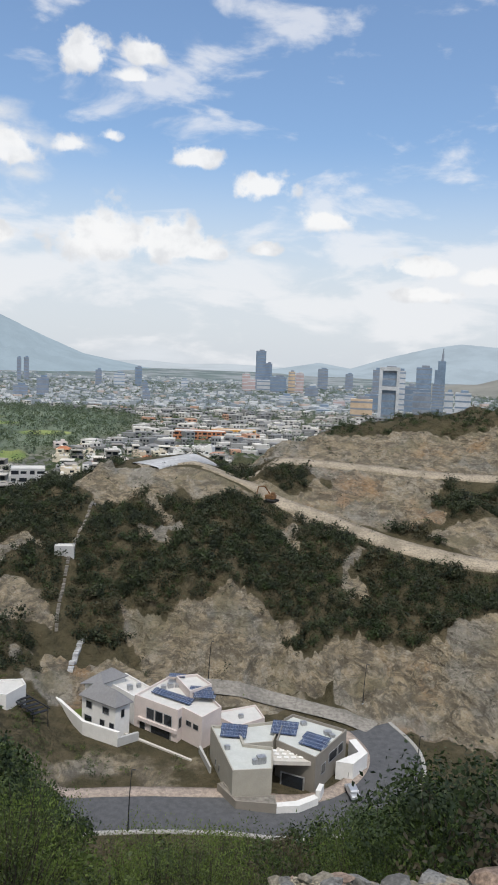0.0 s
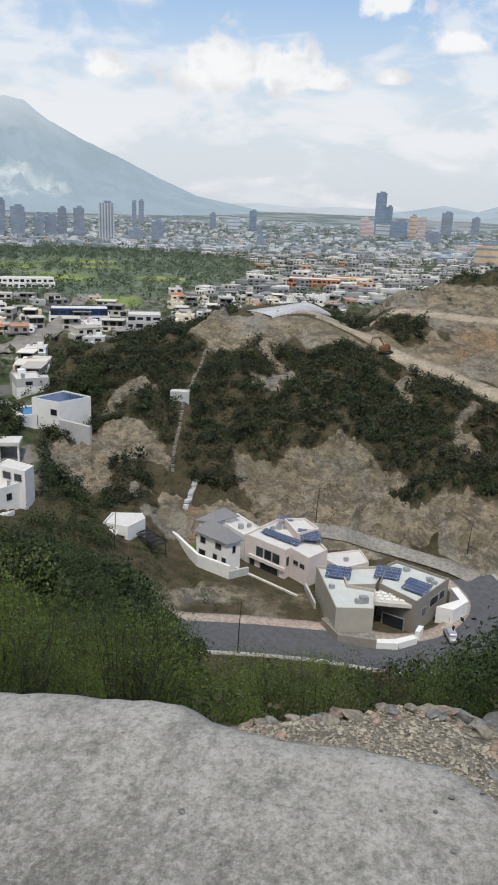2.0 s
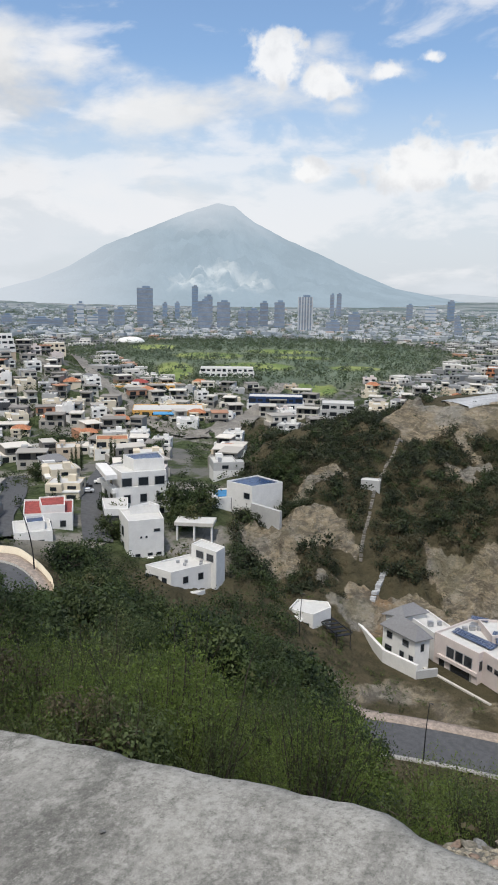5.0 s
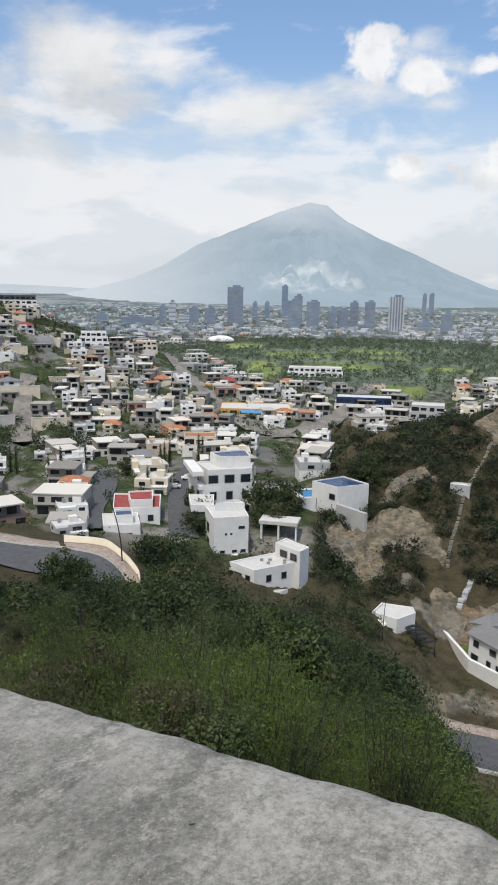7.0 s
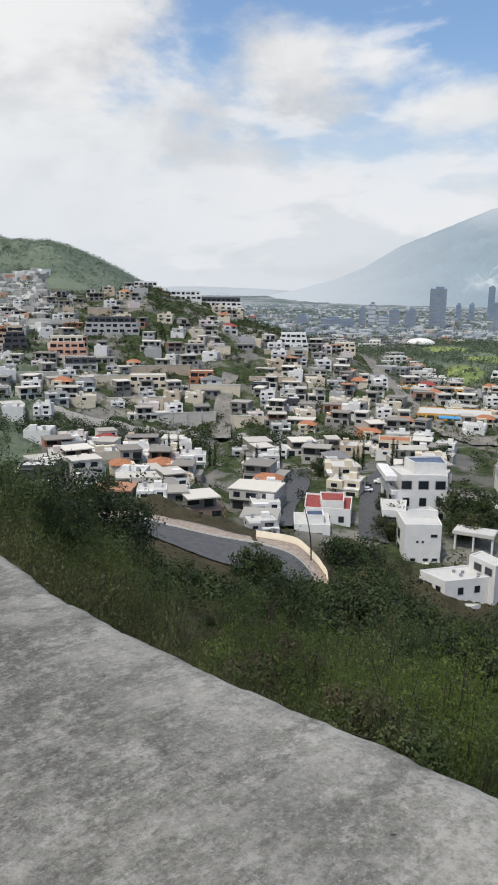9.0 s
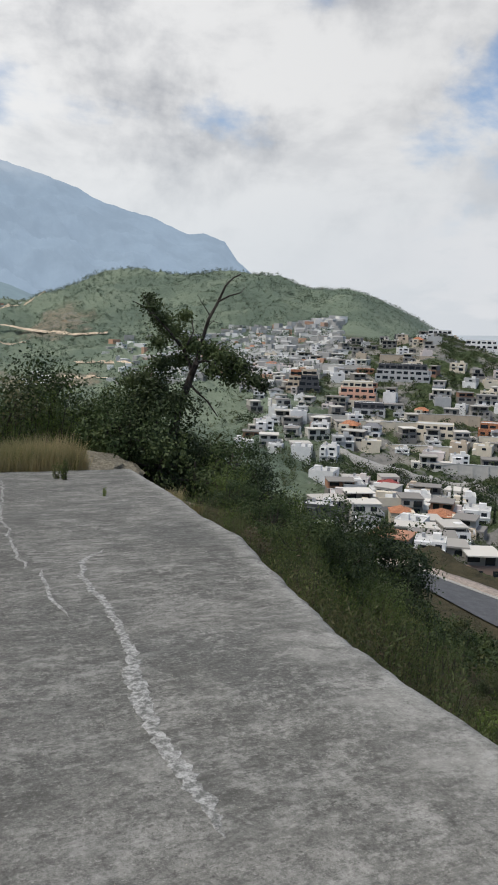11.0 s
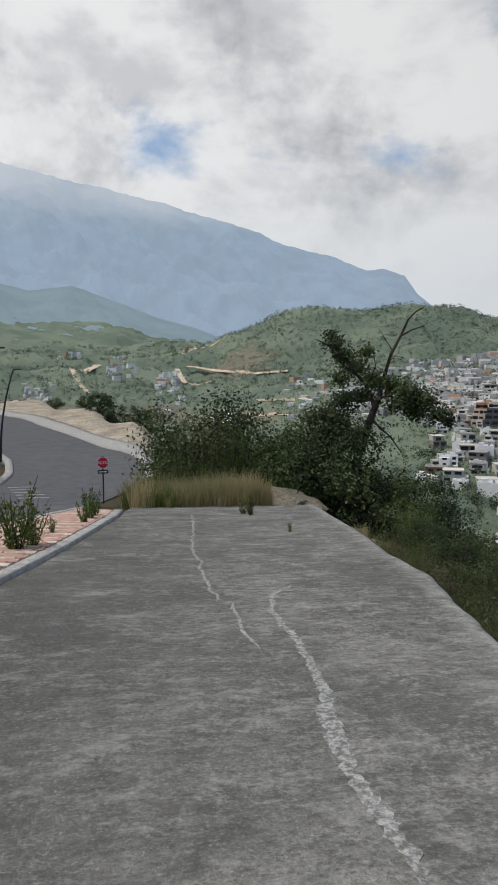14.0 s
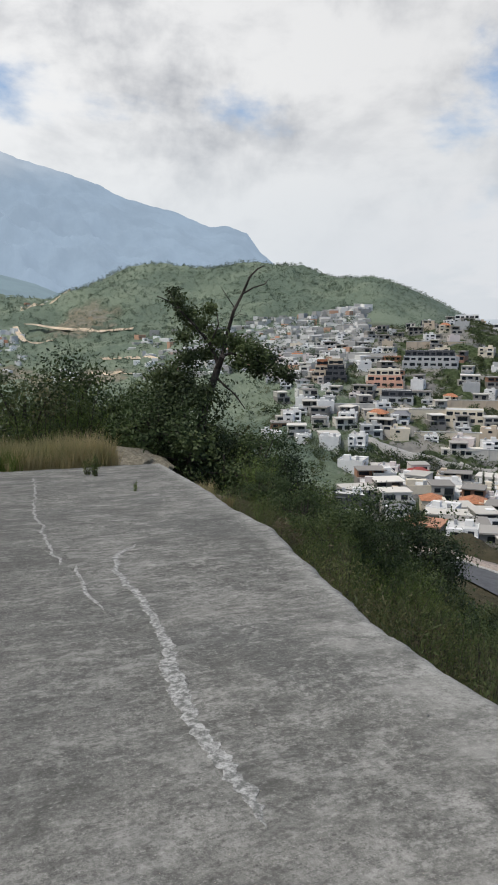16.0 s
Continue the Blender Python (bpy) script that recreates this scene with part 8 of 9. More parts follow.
clumps("valley_woods", scatter(8, 900, 62, 100, 120, 430, 3.5, 6.5, lambda t, d, x, y, u: lower_woods(t, d, x, y, u) & ~((t > 86) & (d < 190))), 0.085, 90, MID_LEAF, "woodland on the far side of the slope", "woods", 9)
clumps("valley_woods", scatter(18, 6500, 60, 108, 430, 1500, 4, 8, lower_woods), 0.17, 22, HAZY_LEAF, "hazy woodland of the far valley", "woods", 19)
clumps("canal_trees", scatter(19, 420, 35, 61, 292, 334, 3.5, 6.0, lambda t, d, x, y, u: (np.abs(t - 46.4) > 0.8) & (d < 318 + 12 * (t > 46))), 0.1, 70, DARK_LEAF, "dark trees along the storm channel", "trees", 20)
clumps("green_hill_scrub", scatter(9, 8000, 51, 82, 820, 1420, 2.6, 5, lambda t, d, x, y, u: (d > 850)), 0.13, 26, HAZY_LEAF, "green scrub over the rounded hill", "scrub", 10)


def slope_growth(t, d, x, y, u):
    return (d < 100 + 20 * (t > 14)) & (fbm(x, y, 16, 4, 2.0) > -0.25) & ~((t > 36) & (d > 84)) & (np.hypot((t - 32) / 2.6, (d - 50) / 12) > 1)


def capped(spots, under=0.0):
    out = []
    for x, y, z, s in spots:
        r, t = math.hypot(x, y), math.degrees(math.atan2(-x, y))
        room = headroom(t, r, z, 0.55 * s, under * (12 < t < 52))
        s = min(s, room / 1.05 * (0.62 + 0.38 * abs(math.sin(37.7 * x + 19.3 * y))))
        if s > 0.4:
            out.append((x, y, z - 0.1, s))
    return out


def sprays(name, spots, count, leaf, material, label, category, seed, fronds=14, spread=0.55):
    """Feathery plants: fronds that rise and lean out from each root, set with narrow leaves."""
    r = np.random.RandomState(seed)
    spots = np.array(spots, float)
    n = len(spots)
    lean = r.normal(size=(n, fronds, 2)) * spread * 0.5
    tall = r.uniform(0.55, 1.05, (n, fronds))
    f = r.randint(0, fronds, (n, count))
    u = r.uniform(0.12, 1.0, (n, count)) ** 0.8
    row = np.arange(n)[:, None]
    size = spots[:, 3][:, None]
    out = lean[row, f] * (u**1.5)[..., None] * size[..., None]
    up = tall[row, f] * u * size
    jitter = r.normal(size=(n, count, 3)) * 0.045 * size[..., None]
    p = np.concatenate([out, up[..., None]], -1) + jitter + spots[:, None, :3]
    axis = np.concatenate([lean[row, f] * 1.2, np.ones((n, count, 1)) * 0.8], -1) + r.normal(size=(n, count, 3)) * 0.55
    axis /= np.linalg.norm(axis, axis=2)[..., None]
    side = np.cross(axis, r.normal(size=(n, count, 3)))
    side /= np.linalg.norm(side, axis=2)[..., None] + 1e-9
    a = axis * (leaf * size * r.uniform(0.6, 1.4, (n, count)))[..., None]
    b = side * (leaf * size * 0.14)[..., None]
    q = np.stack([p - b * 0.4, p + a * 0.5 - b, p + a, p + a * 0.5 + b], 2).reshape(-1, 4, 3)
    return tagged(new(name, quads_mesh(name, q, material)), label, category, kind="stuff")


clumps("slope_scrub", capped(scatter(21, 520, -24, 66, 16, 118, 1.0, 2.6, slope_growth)), 0.085, 90, MID_LEAF, "olive scrub over the near slope", "scrub", 21)
clumps("slope_scrub", capped(scatter(24, 300, 12, 52, 44, 100, 2.0, 4.4, lambda t, d, x, y, u: ~((t > 36) & (d > 84)))), 0.08, 110, DARK_LEAF, "dark oak scrub over the middle slope", "scrub", 24)
foot = lambda t, d, x, y, u: (np.hypot((t - 28) / 4.2, (d - 150) / 13) > 1) & (np.hypot((t - 31) / 4, (d - 176) / 12) > 1) & (fbm(x, y, 18, 4, 4.0) > -0.5)
clumps("slope_foot_trees", scatter(26, 330, 19, 37, 98, 168, 2.6, 4.6, foot), 0.075, 120, DARK_LEAF, "dark trees at the foot of the slope", "trees", 26)
clumps("slope_foot_scrub", scatter(27, 260, 19, 37, 98, 168, 1.4, 2.6, foot), 0.09, 70, MID_LEAF, "olive scrub at the foot of the slope", "scrub", 27)
clumps("slope_dry_growth", capped(scatter(23, 700, -24, 70, 8, 110, 0.6, 1.3, lambda t, d, x, y, u: fbm(x, y, 20, 4, 7.0) > 0.0)), 0.065, 70, DRY_LEAF, "dry brown undergrowth on the near slope", "undergrowth", 23)


def near_growth(t, d, x, y, u):
    return fbm(x, y, 6, 4, 2.0) > -0.3


def dry_spots(t, d, x, y, u):
    return fbm(x, y, 9, 4, 5.0) > -0.05


OLIVE_LEAF = foliage("olive_feathery_leaves", (0.035, 0.05, 0.017), (0.115, 0.14, 0.05), (0.16, 0.135, 0.07), 0.4)
sprays("slope_grass", capped(scatter(31, 620, -24, 62, 6, 30, 1.2, 2.6, near_growth), 5), 420, 0.036, FRESH_LEAF, "feathery bright green shrubs just below the ramp", "undergrowth", 31)
sprays("slope_grass", capped(scatter(32, 560, -24, 66, 6, 40, 1.0, 2.6, near_growth), 4), 380, 0.038, OLIVE_LEAF, "feathery olive shrubs just below the ramp", "undergrowth", 32)
sprays("slope_grass", capped(scatter(36, 900, -24, 66, 34, 100, 1.2, 2.6, slope_growth), 3), 90, 0.08, OLIVE_LEAF, "olive undergrowth further down the slope", "undergrowth", 36)
def by_the_rim(t, d, x, y, u):
    gap = y - np.interp(x, OUTER_X, OUTER_Y)
    return (gap > 0.3) & (gap < 2.8) & (x < -0.9) & (x > -17.5)


rim_spots = scatter(37, 2600, 38, 76, 3.2, 18, 0.35, 0.75, by_the_rim)
sprays("rim_grass", rim_spots[::2], 170, 0.06, OLIVE_LEAF, "olive growth along the ramp's outer rim", "undergrowth", 37)
sprays("rim_grass", rim_spots[1::4], 150, 0.06, FRESH_LEAF, "green growth along the ramp's outer rim", "undergrowth", 38)
sprays("rim_grass", rim_spots[3::4], 130, 0.06, DRY_LEAF, "dry growth along the ramp's outer rim", "undergrowth", 39)
sprays("slope_dry_growth", capped(scatter(33, 1300, -24, 66, 6, 60, 0.8, 1.9, dry_spots), 3), 150, 0.045, DRY_LEAF, "dry brown growth just below the ramp", "undergrowth", 33)
lot = lambda t, d, x, y, u: (fbm(x, y, 14, 4, 2.0) > -0.1) & (np.abs(d - 117) > 8) & (np.hypot(x - 6, y - 128) > 15) & (np.hypot(x + 11, y - 144) > 12) & (np.hypot(x + 27, y - 145) > 11)
clumps("lot_weeds", scatter(34, 420, -2, 21, 124, 152, 0.7, 1.6, lot), 0.13, 40, MID_LEAF, "low weeds on the vacant lots", "weeds", 34)
clumps("lot_weeds", scatter(35, 260, -2, 21, 124, 158, 0.6, 1.3, lot), 0.13, 40, FRESH_LEAF, "fresh grass tufts on the vacant lots", "weeds", 35)
SAND = plain("pale_sand_track", (0.56, 0.45, 0.32), 0.97, vary=0.2, scale=0.05)
for line, w in ((((92.2, 1000), (91.9, 960), (91.6, 920), (91.0, 830)), 9), (((84.5, 1060), (84.3, 1000), (83.9, 934), (82.6, 926), (81.7, 930)), 12), (((84.0, 1075), (83.4, 1081), (81.7, 1020), (79.6, 948), (77.5, 922), (76.0, 915)), 13), (((84.1, 1198), (83.1, 1192), (81.4, 1194), (80.5, 1211)), 16), (((91.8, 1010), (90.8, 1110), (90.2, 1130)), 22), (((78.7, 750), (76.2, 733), (73.9, 714)), 12), (((79.5, 671), (77.8, 641), (76, 630)), 8)):
    strip("sand_track", line, w * 0.55, SAND, 0.3, "pale sandy track in the far valley", "track", n=40, m=4)

# ---- street lamps, sign, ramp end, the lone tree, small things ----


def street_lamp(x, y, z, tall, reach, turn, label="black curved steel street lamp"):
    """A leaning, tapering pole that bends over into a flat head; the bend goes towards local +x."""
    ob = thing("street_lamp", pose(x, y, z, rz=turn), label, "street lamp", "street lamps")
    bm = bmesh.new()
    pts = [(reach * 0.9 * (k / 9) ** 2.1, 0, tall * k / 9) for k in range(10)]
    limb(bm, pts, [0.11 - 0.006 * k for k in range(10)], 8)
    part("pole", bm, METAL, ob)
    bm = bmesh.new()
    limb(bm, [pts[-1], (reach * 0.98, 0, tall + 0.08), (reach + 0.2, 0, tall + 0.1)], [0.06, 0.06, 0.05], 6)
    part("arm", bm, METAL, ob)
    part("lamp_head", boxed((reach + 0.1, -0.14, tall + 0.04, reach + 0.55, 0.14, tall + 0.14), bevel=0.02), METAL, ob)
    part("base_plate", boxed((-0.2, -0.2, -0.3, 0.2, 0.2, 0.08), bevel=0.02), GALV, ob)
    return ob


def lamp_at(turn, r, tall, reach, spin, lift=0.3):
    x, y = polar(turn, r)
    return street_lamp(float(x), float(y), slope_z(x, y) + lift, tall, reach, spin)


lamp_at(99.4, 50.5, 9.0, 1.9, 98, 0.1)
lamp_at(97.2, 69, 8.0, 1.4, 98, 0.1)
lamp_at(39.2, 110, 9.6, 1.8, 220)
lamp_at(8.3, 111, 9.8, 0.4, 0)
lamp_at(-9.6, 158, 8.5, 0.4, 0)
lamp_at(-13.9, 131, 8.5, 0.4, 0)
lamp_at(18.6, 137, 9.0, 0.4, 0)
lamp_at(2.4, 161, 8.5, 0.4, 0)


def stop_sign():
    x, y = polar(90.0, 45)
    ob = thing("stop_sign", pose(float(x), float(y), slope_z(x, y) - 0.1, rz=90), "red octagonal stop sign on a black post", "road sign")
    bm = bmesh.new()
    limb(bm, [(0, 0, -0.3), (0, 0, 2.95)], [0.045, 0.045], 8)
    part("post", bm, METAL, ob)
    red = plain("red_sign_paint", (0.50, 0.02, 0.03), 0.5, vary=0.08)
    white = plain("white_sign_paint", (0.75, 0.75, 0.75), 0.5, vary=0.05)

    def plate(name, radius, y0, y1, material, parent):
        bm = bmesh.new()
        ring = [(radius * math.cos(radians(22.5 + 45 * k)), radius * math.sin(radians(22.5 + 45 * k))) for k in range(8)]
        a = [bm.verts.new((u, y0, v)) for u, v in ring]
        b = [bm.verts.new((u, y1, v)) for u, v in ring]
        bm.faces.new(a[::-1])
        bm.faces.new(b)
        for k in range(8):
            bm.faces.new((a[k], a[(k + 1) % 8], b[(k + 1) % 8], b[k]))
        bmesh.ops.recalc_face_normals(bm, faces=bm.faces)
        o = part(name, bm, material, parent)
        return o

    board = plate("board", 0.36, -0.055, -0.05, white, ob)
    board.location = (0, 0, 2.55)
    plate("face", 0.33, -0.062, -0.056, red, board)
    curve = bpy.data.curves.new("word", "FONT")
    curve.body, curve.size, curve.align_x, curve.align_y, curve.extrude = "ALTO", 0.26, "CENTER", "CENTER", 0.002
    curve.materials.append(white)
    word = new("word", curve)
    word.parent, word.matrix_basis = board, pose(0, -0.066, 0, 90)
    part("direction_plate", boxed((-0.30, -0.06, 1.92, 0.30, -0.05, 2.12), bevel=0.004), METAL, ob, "black plate with a white arrow")
    bm = bmesh.new()
    vs = [bm.verts.new((u, -0.064, v)) for u, v in ((-0.24, 2.04), (-0.24, 2.0), (0.1, 2.0), (0.1, 1.96), (0.24, 2.02), (0.1, 2.08), (0.1, 2.04))]
    bm.faces.new(vs)
    part("arrow", bm, white, ob)


stop_sign()

# rock cut and unfinished walls beside the upper street
ROCKFACE = Mat("dark_rock_cut")
_n = ROCKFACE.noise(1.1, 8, rough=0.65, distort=0.6)
ROCKFACE.bump(_n, 0.9, 0.3)
ROCKFACE = ROCKFACE.done(ROCKFACE.mix(ROCKFACE.ramp(_n, 0.35, 0.65), (0.035, 0.036, 0.038), (0.12, 0.115, 0.105)), 0.95, spec=0.15)


def rock_face():
    u, v = np.meshgrid(np.linspace(0, 1, 70), np.linspace(0, 1, 50), indexing="ij")
    turn = 100.6 + 24 * u
    r = 50 - 6 * u + 8 * v + 0.9 * fbm(u * 30, v * 20, 12, 5, 2.0)
    lean = 1.8 * v * (1 - u) ** 3
    x, y = polar(turn + lean, r)
    z = -7.2 + 13.5 * v**0.8 * (0.82 + 0.4 * u) + 0.5 * fbm(u * 30, v * 20, 7, 4, 5.0)
    me = grid_mesh("rock_face", x, y, z)
    me.materials.append(ROCKFACE)
    tagged(new("rock_face", me), "dark blasted rock cut above the street", "rock", kind="structure")


rock_face()
x, y = polar(100.7, 176)
h = House(float(x), float(y), -8, "grey unfinished concrete building with a pale panel", "concrete_building")
fx, fy = math.cos(radians(100.7)), math.sin(radians(100.7))
wallpt = lambda u, v: (float(x) + fx * u - fy * v, float(y) + fy * u + fx * v)
h.block([wallpt(-7, 0), wallpt(1, 0), wallpt(1, 8), wallpt(-7, 8)], -12, 5.8, GREYW, rim=0.3)
h.block([wallpt(1, 1), wallpt(5.0, 1), wallpt(5.0, 8), wallpt(1, 8)], -12, 2.5, GREYW, rim=0.3)
h.block([wallpt(2.2, 0.6), wallpt(5.0, 0.6), wallpt(5.0, 1.0), wallpt(2.2, 1.0)], 1.0, 4.2, WHITE, roof=None, rim=0, name="panel", label="pale panel")
for u in (-5, -2.4):
    h.window(wallpt(-7, 0), wallpt(1, 0), (u + 7) / 8, 0.5, 1.4, 1.8, framed=False)
rng = random.Random(9)
for k in range(46):
    t, r = rng.uniform(94.5, 99.5), rng.uniform(150, 172)
    x, y = polar(t, r)
    put_stone(float(x), float(y), slope_z(x, y), rng.uniform(0.3, 1.1), k, "broken rubble lump beside the street", name="rubble", group="rubble by the street")

# paving rows of the walk beside the ramp
PAVE_A = plain("pink_paver", (0.44, 0.27, 0.21), 0.92, vary=0.2, scale=6, relief=0.3)
PAVE_B = plain("pale_paver", (0.50, 0.42, 0.35), 0.92, vary=0.2, scale=6, relief=0.3)
U_PAVE = [unit("paver", PAVE_A), unit("paver", PAVE_B)]
a_in, a_out = np.array(shift(WALK_IN, -0.2)), np.array(shift(WALK_OUT, 0.16))
s_row = np.linspace(0, 1, len(a_in))
rows_at = np.concatenate([np.linspace(0.30, 0.965, 72)])
for k, f in enumerate(rows_at):
    p0 = Vector((np.interp(f, s_row, a_in[:, 0]), np.interp(f, s_row, a_in[:, 1])))
    p1 = Vector((np.interp(f, s_row, a_out[:, 0]), np.interp(f, s_row, a_out[:, 1])))
    q0 = Vector((np.interp(f + 0.01, s_row, a_in[:, 0]), np.interp(f + 0.01, s_row, a_in[:, 1])))
    deep = (q0 - p0).length * 0.90 * (rows_at[1] - rows_at[0]) / 0.01
    n, turn = 4, math.degrees(math.atan2((p1 - p0).y, (p1 - p0).x))
    for j in range(n):
        c = p0.lerp(p1, (j + 0.5 + 0.25 * (k % 2) * (j < n - 1)) / n)
        sized("paver", U_PAVE[(k % 3) == 0], pavement, c.x, c.y, ramp_z(c.x, c.y) + 0.052 + rng.uniform(0, 0.006), (p1 - p0).length / n * 0.95, deep, 0.04, turn)

# grasses and weeds


def grass_mesh(seed, blades, tall, spread, wide, material):
    r = np.random.RandomState(seed)
    a, d = r.uniform(0, 6.28, blades), spread * np.sqrt(r.uniform(0, 1, blades))
    root = np.stack([d * np.cos(a), d * np.sin(a), np.zeros(blades)], 1)
    lean = np.stack([r.normal(0, 0.22, blades), r.normal(0, 0.22, blades), np.ones(blades)], 1)
    h = tall * r.uniform(0.5, 1.1, blades)[:, None]
    tip = root + lean * h
    mid = root + lean * h * 0.55 * np.array([0.8, 0.8, 1.08])
    side = np.stack([np.cos(a * 3), np.sin(a * 3), 0 * a], 1) * wide
    quads = np.concatenate([np.stack([root - side, root + side, mid + side * 0.8, mid - side * 0.8], 1), np.stack([mid - side * 0.8, mid + side * 0.8, tip + side * 0.1, tip - side * 0.1], 1)])
    return quads_mesh("blades", quads, material)


TUFTS = [grass_mesh(i, 150, 0.75, 0.28, 0.006, STRAW) for i in range(3)]
GREEN_TUFTS = [grass_mesh(10 + i, 130, 0.6, 0.25, 0.007, FRESH_LEAF) for i in range(2)]


def tuft(x, y, z, s, meshes, label, group):
    ob = new("grass_tuft", rng.choice(meshes))
    ob.matrix_basis = pose(x, y, z, rz=rng.uniform(0, 360)) @ Matrix.Diagonal((s, s, s * rng.uniform(0.8, 1.2), 1))
    return tagged(ob, label, "grass", group)


for k in range(190):
    y = rng.uniform(0.8, 4.3)
    x = -19.7 - rng.random() ** 1.5 * 3.2
    green = rng.random() < 0.16 + 0.4 * (y < 1.6)
    tuft(x, y, ramp_z(x, y) - 0.08 - 0.06 * (-19.7 - x), rng.uniform(0.45, 1.25), GREEN_TUFTS if green else TUFTS, "green weeds beyond the ramp's end" if green else "tall straw-coloured dry grass beyond the ramp's end", "grasses at the ramp's end")
for k in range(4):
    x, y = rng.uniform(-16.5, -9), 0
    y = float(np.interp(x, OUTER_X, OUTER_Y)) + rng.uniform(0.15, 0.8)
    tuft(x, y, ramp_z(x, y) - 0.35, rng.uniform(0.3, 0.5), TUFTS, "dry grass at the ramp's rim", "grasses at the ramp's rim")


def weed(x, y, z, s, label):
    """A many-stemmed weed: thin stalks with small leaves up their length."""
    ob = thing("weed", pose(x, y, z, rz=rng.uniform(0, 360)), label, "weed", "weeds by the kerb")
    quads = []
    for k in range(14):
        a, lean = rng.uniform(0, 6.28), rng.uniform(0.05, 0.4)
        h = s * rng.uniform(0.55, 1.0)
        line = crooked(rng, (0.05 * s * math.cos(a), 0.05 * s * math.sin(a), -0.05), (math.cos(a) * lean * s, math.sin(a) * lean * s, h), 4, 0.03 * s)
        bm = bmesh.new()
        limb(bm, line, [0.008 * s, 0.007 * s, 0.006 * s, 0.004 * s, 0.002 * s], 4)
        part("stalk", bm, BARK, ob)
        quads.append(leaf_cloud(rng.randrange(1 << 20), 48, [(*p, 0.05 * s, 0.05 * s, 0.11 * s) for p in line[:4]], 0.032 * s, 2.4, 0.8, 0.45, True))
    share("leaves", quads_mesh("leaves", np.concatenate(quads), FRESH_LEAF), ob)


for x, y, s in ((-11.9, -1.25, 1.15), (-12.2, -1.05, 0.8), (-8.9, -1.55, 0.55), (-9.5, -1.35, 0.4), (-16.4, -0.25, 0.75), (-16.9, -0.15, 0.6), (-15.6, -0.35, 0.5), (-13.9, -0.85, 0.35)):
    weed(x, y, ramp_z(x, y) + 0.05, s, "tall green weed growing out of the kerb")
for x, y, s in ((-13.8, 3.4, 0.22), (-17.0, 3.3, 0.55), (-17.4, 3.2, 0.4)):
    weed(x, y, ramp_z(x, y), s, "small weed growing in a crack of the concrete")

# stony mound and bushes at the ramp's end
bm = bmesh.new()
bmesh.ops.create_icosphere(bm, subdivisions=4, radius=1.0)
for v in bm.verts:
    v.co = Vector((v.co.x * 1.9, v.co.y * 1.5, max(v.co.z, -0.3) * (0.62 - 0.2 * math.hypot(v.co.x, v.co.y)))) * (1 + 0.18 * noise.noise(v.co * 2.5) + 0.08 * noise.noise(v.co * 9))
mound = part("rubble_mound", bm, RUBBLE)
x, y = polar(77.4, 23.6)
mound.matrix_basis = pose(float(x), float(y), slope_z(x, y) + 0.15, rz=10)
tagged(mound, "low mound of tan rubble beyond the ramp", "mound")
for k in range(60):
    a, d = rng.uniform(0, 6.28), rng.uniform(0.1, 1.4)
    put_stone(float(x) + d * math.cos(a) * 1.2, float(y) + d * math.sin(a), slope_z(x, y) + 0.06 + 0.5 * math.sqrt(max(0.0, 1 - (d / 1.55) ** 2)), rng.uniform(0.03, 0.09), k, "rough tan stone on the low mound", group="stones on the mound")
for turn, r, s, kind in ((83.6, 25.6, 1.0, 0), (82.6, 26.5, 1.05, 0), (81.0, 25.0, 0.85, 1), (83.4, 24.2, 0.75, 1), (84.6, 24.0, 0.6, 1), (80.0, 27.0, 0.8, 0), (78.6, 26.6, 0.7, 1), (79.2, 30, 0.8, 0), (76.6, 27, 0.75, 0), (74.6, 25.5, 0.85, 0), (73.4, 26.5, 1.0, 0), (75.4, 29.0, 0.95, 0), (72.2, 24.6, 0.85, 2), (71, 26, 0.9, 2), (69.4, 24.5, 0.8, 2), (67.5, 25, 0.8, 0), (66, 23, 0.7, 2), (64, 24, 0.75, 0), (62, 22, 0.65, 1), (60.4, 23, 0.7, 2), (58.5, 20, 0.6, 1)):
    x, y = polar(turn, r)
    z = slope_z(x, y) - 0.3
    if kind == 0:
        plant(NEAR_OAKS[rng.randrange(3)], x, y, z, s * 0.88, rng.uniform(0, 360), "dark leafy bush beyond the ramp's end", "shrub", "bushes at the ramp's end")
    elif kind == 1:
        plant(BUSHES[rng.randrange(2)], x, y, z, s * 1.35, rng.uniform(0, 360), "feathery green bush beyond the ramp's end", "shrub", "bushes at the ramp's end", "stalk")
    else:
        plant(SCRUBS[0], x, y, z, s * 1.2, rng.uniform(0, 360), "olive green bush beside the ramp", "shrub", "bushes at the ramp's end")
for k, (turn, r) in enumerate(((89.0, 112), (90.2, 119), (91.2, 126), (87.6, 102), (86.6, 97), (93.4, 150))):
    x, y = polar(turn, r)
    plant(OAKS[k % 3], x, y, slope_z(x, y) - 0.5, rng.uniform(0.6, 0.95), k * 50, "dark roadside bush on the verge", "shrub", "roadside bushes")


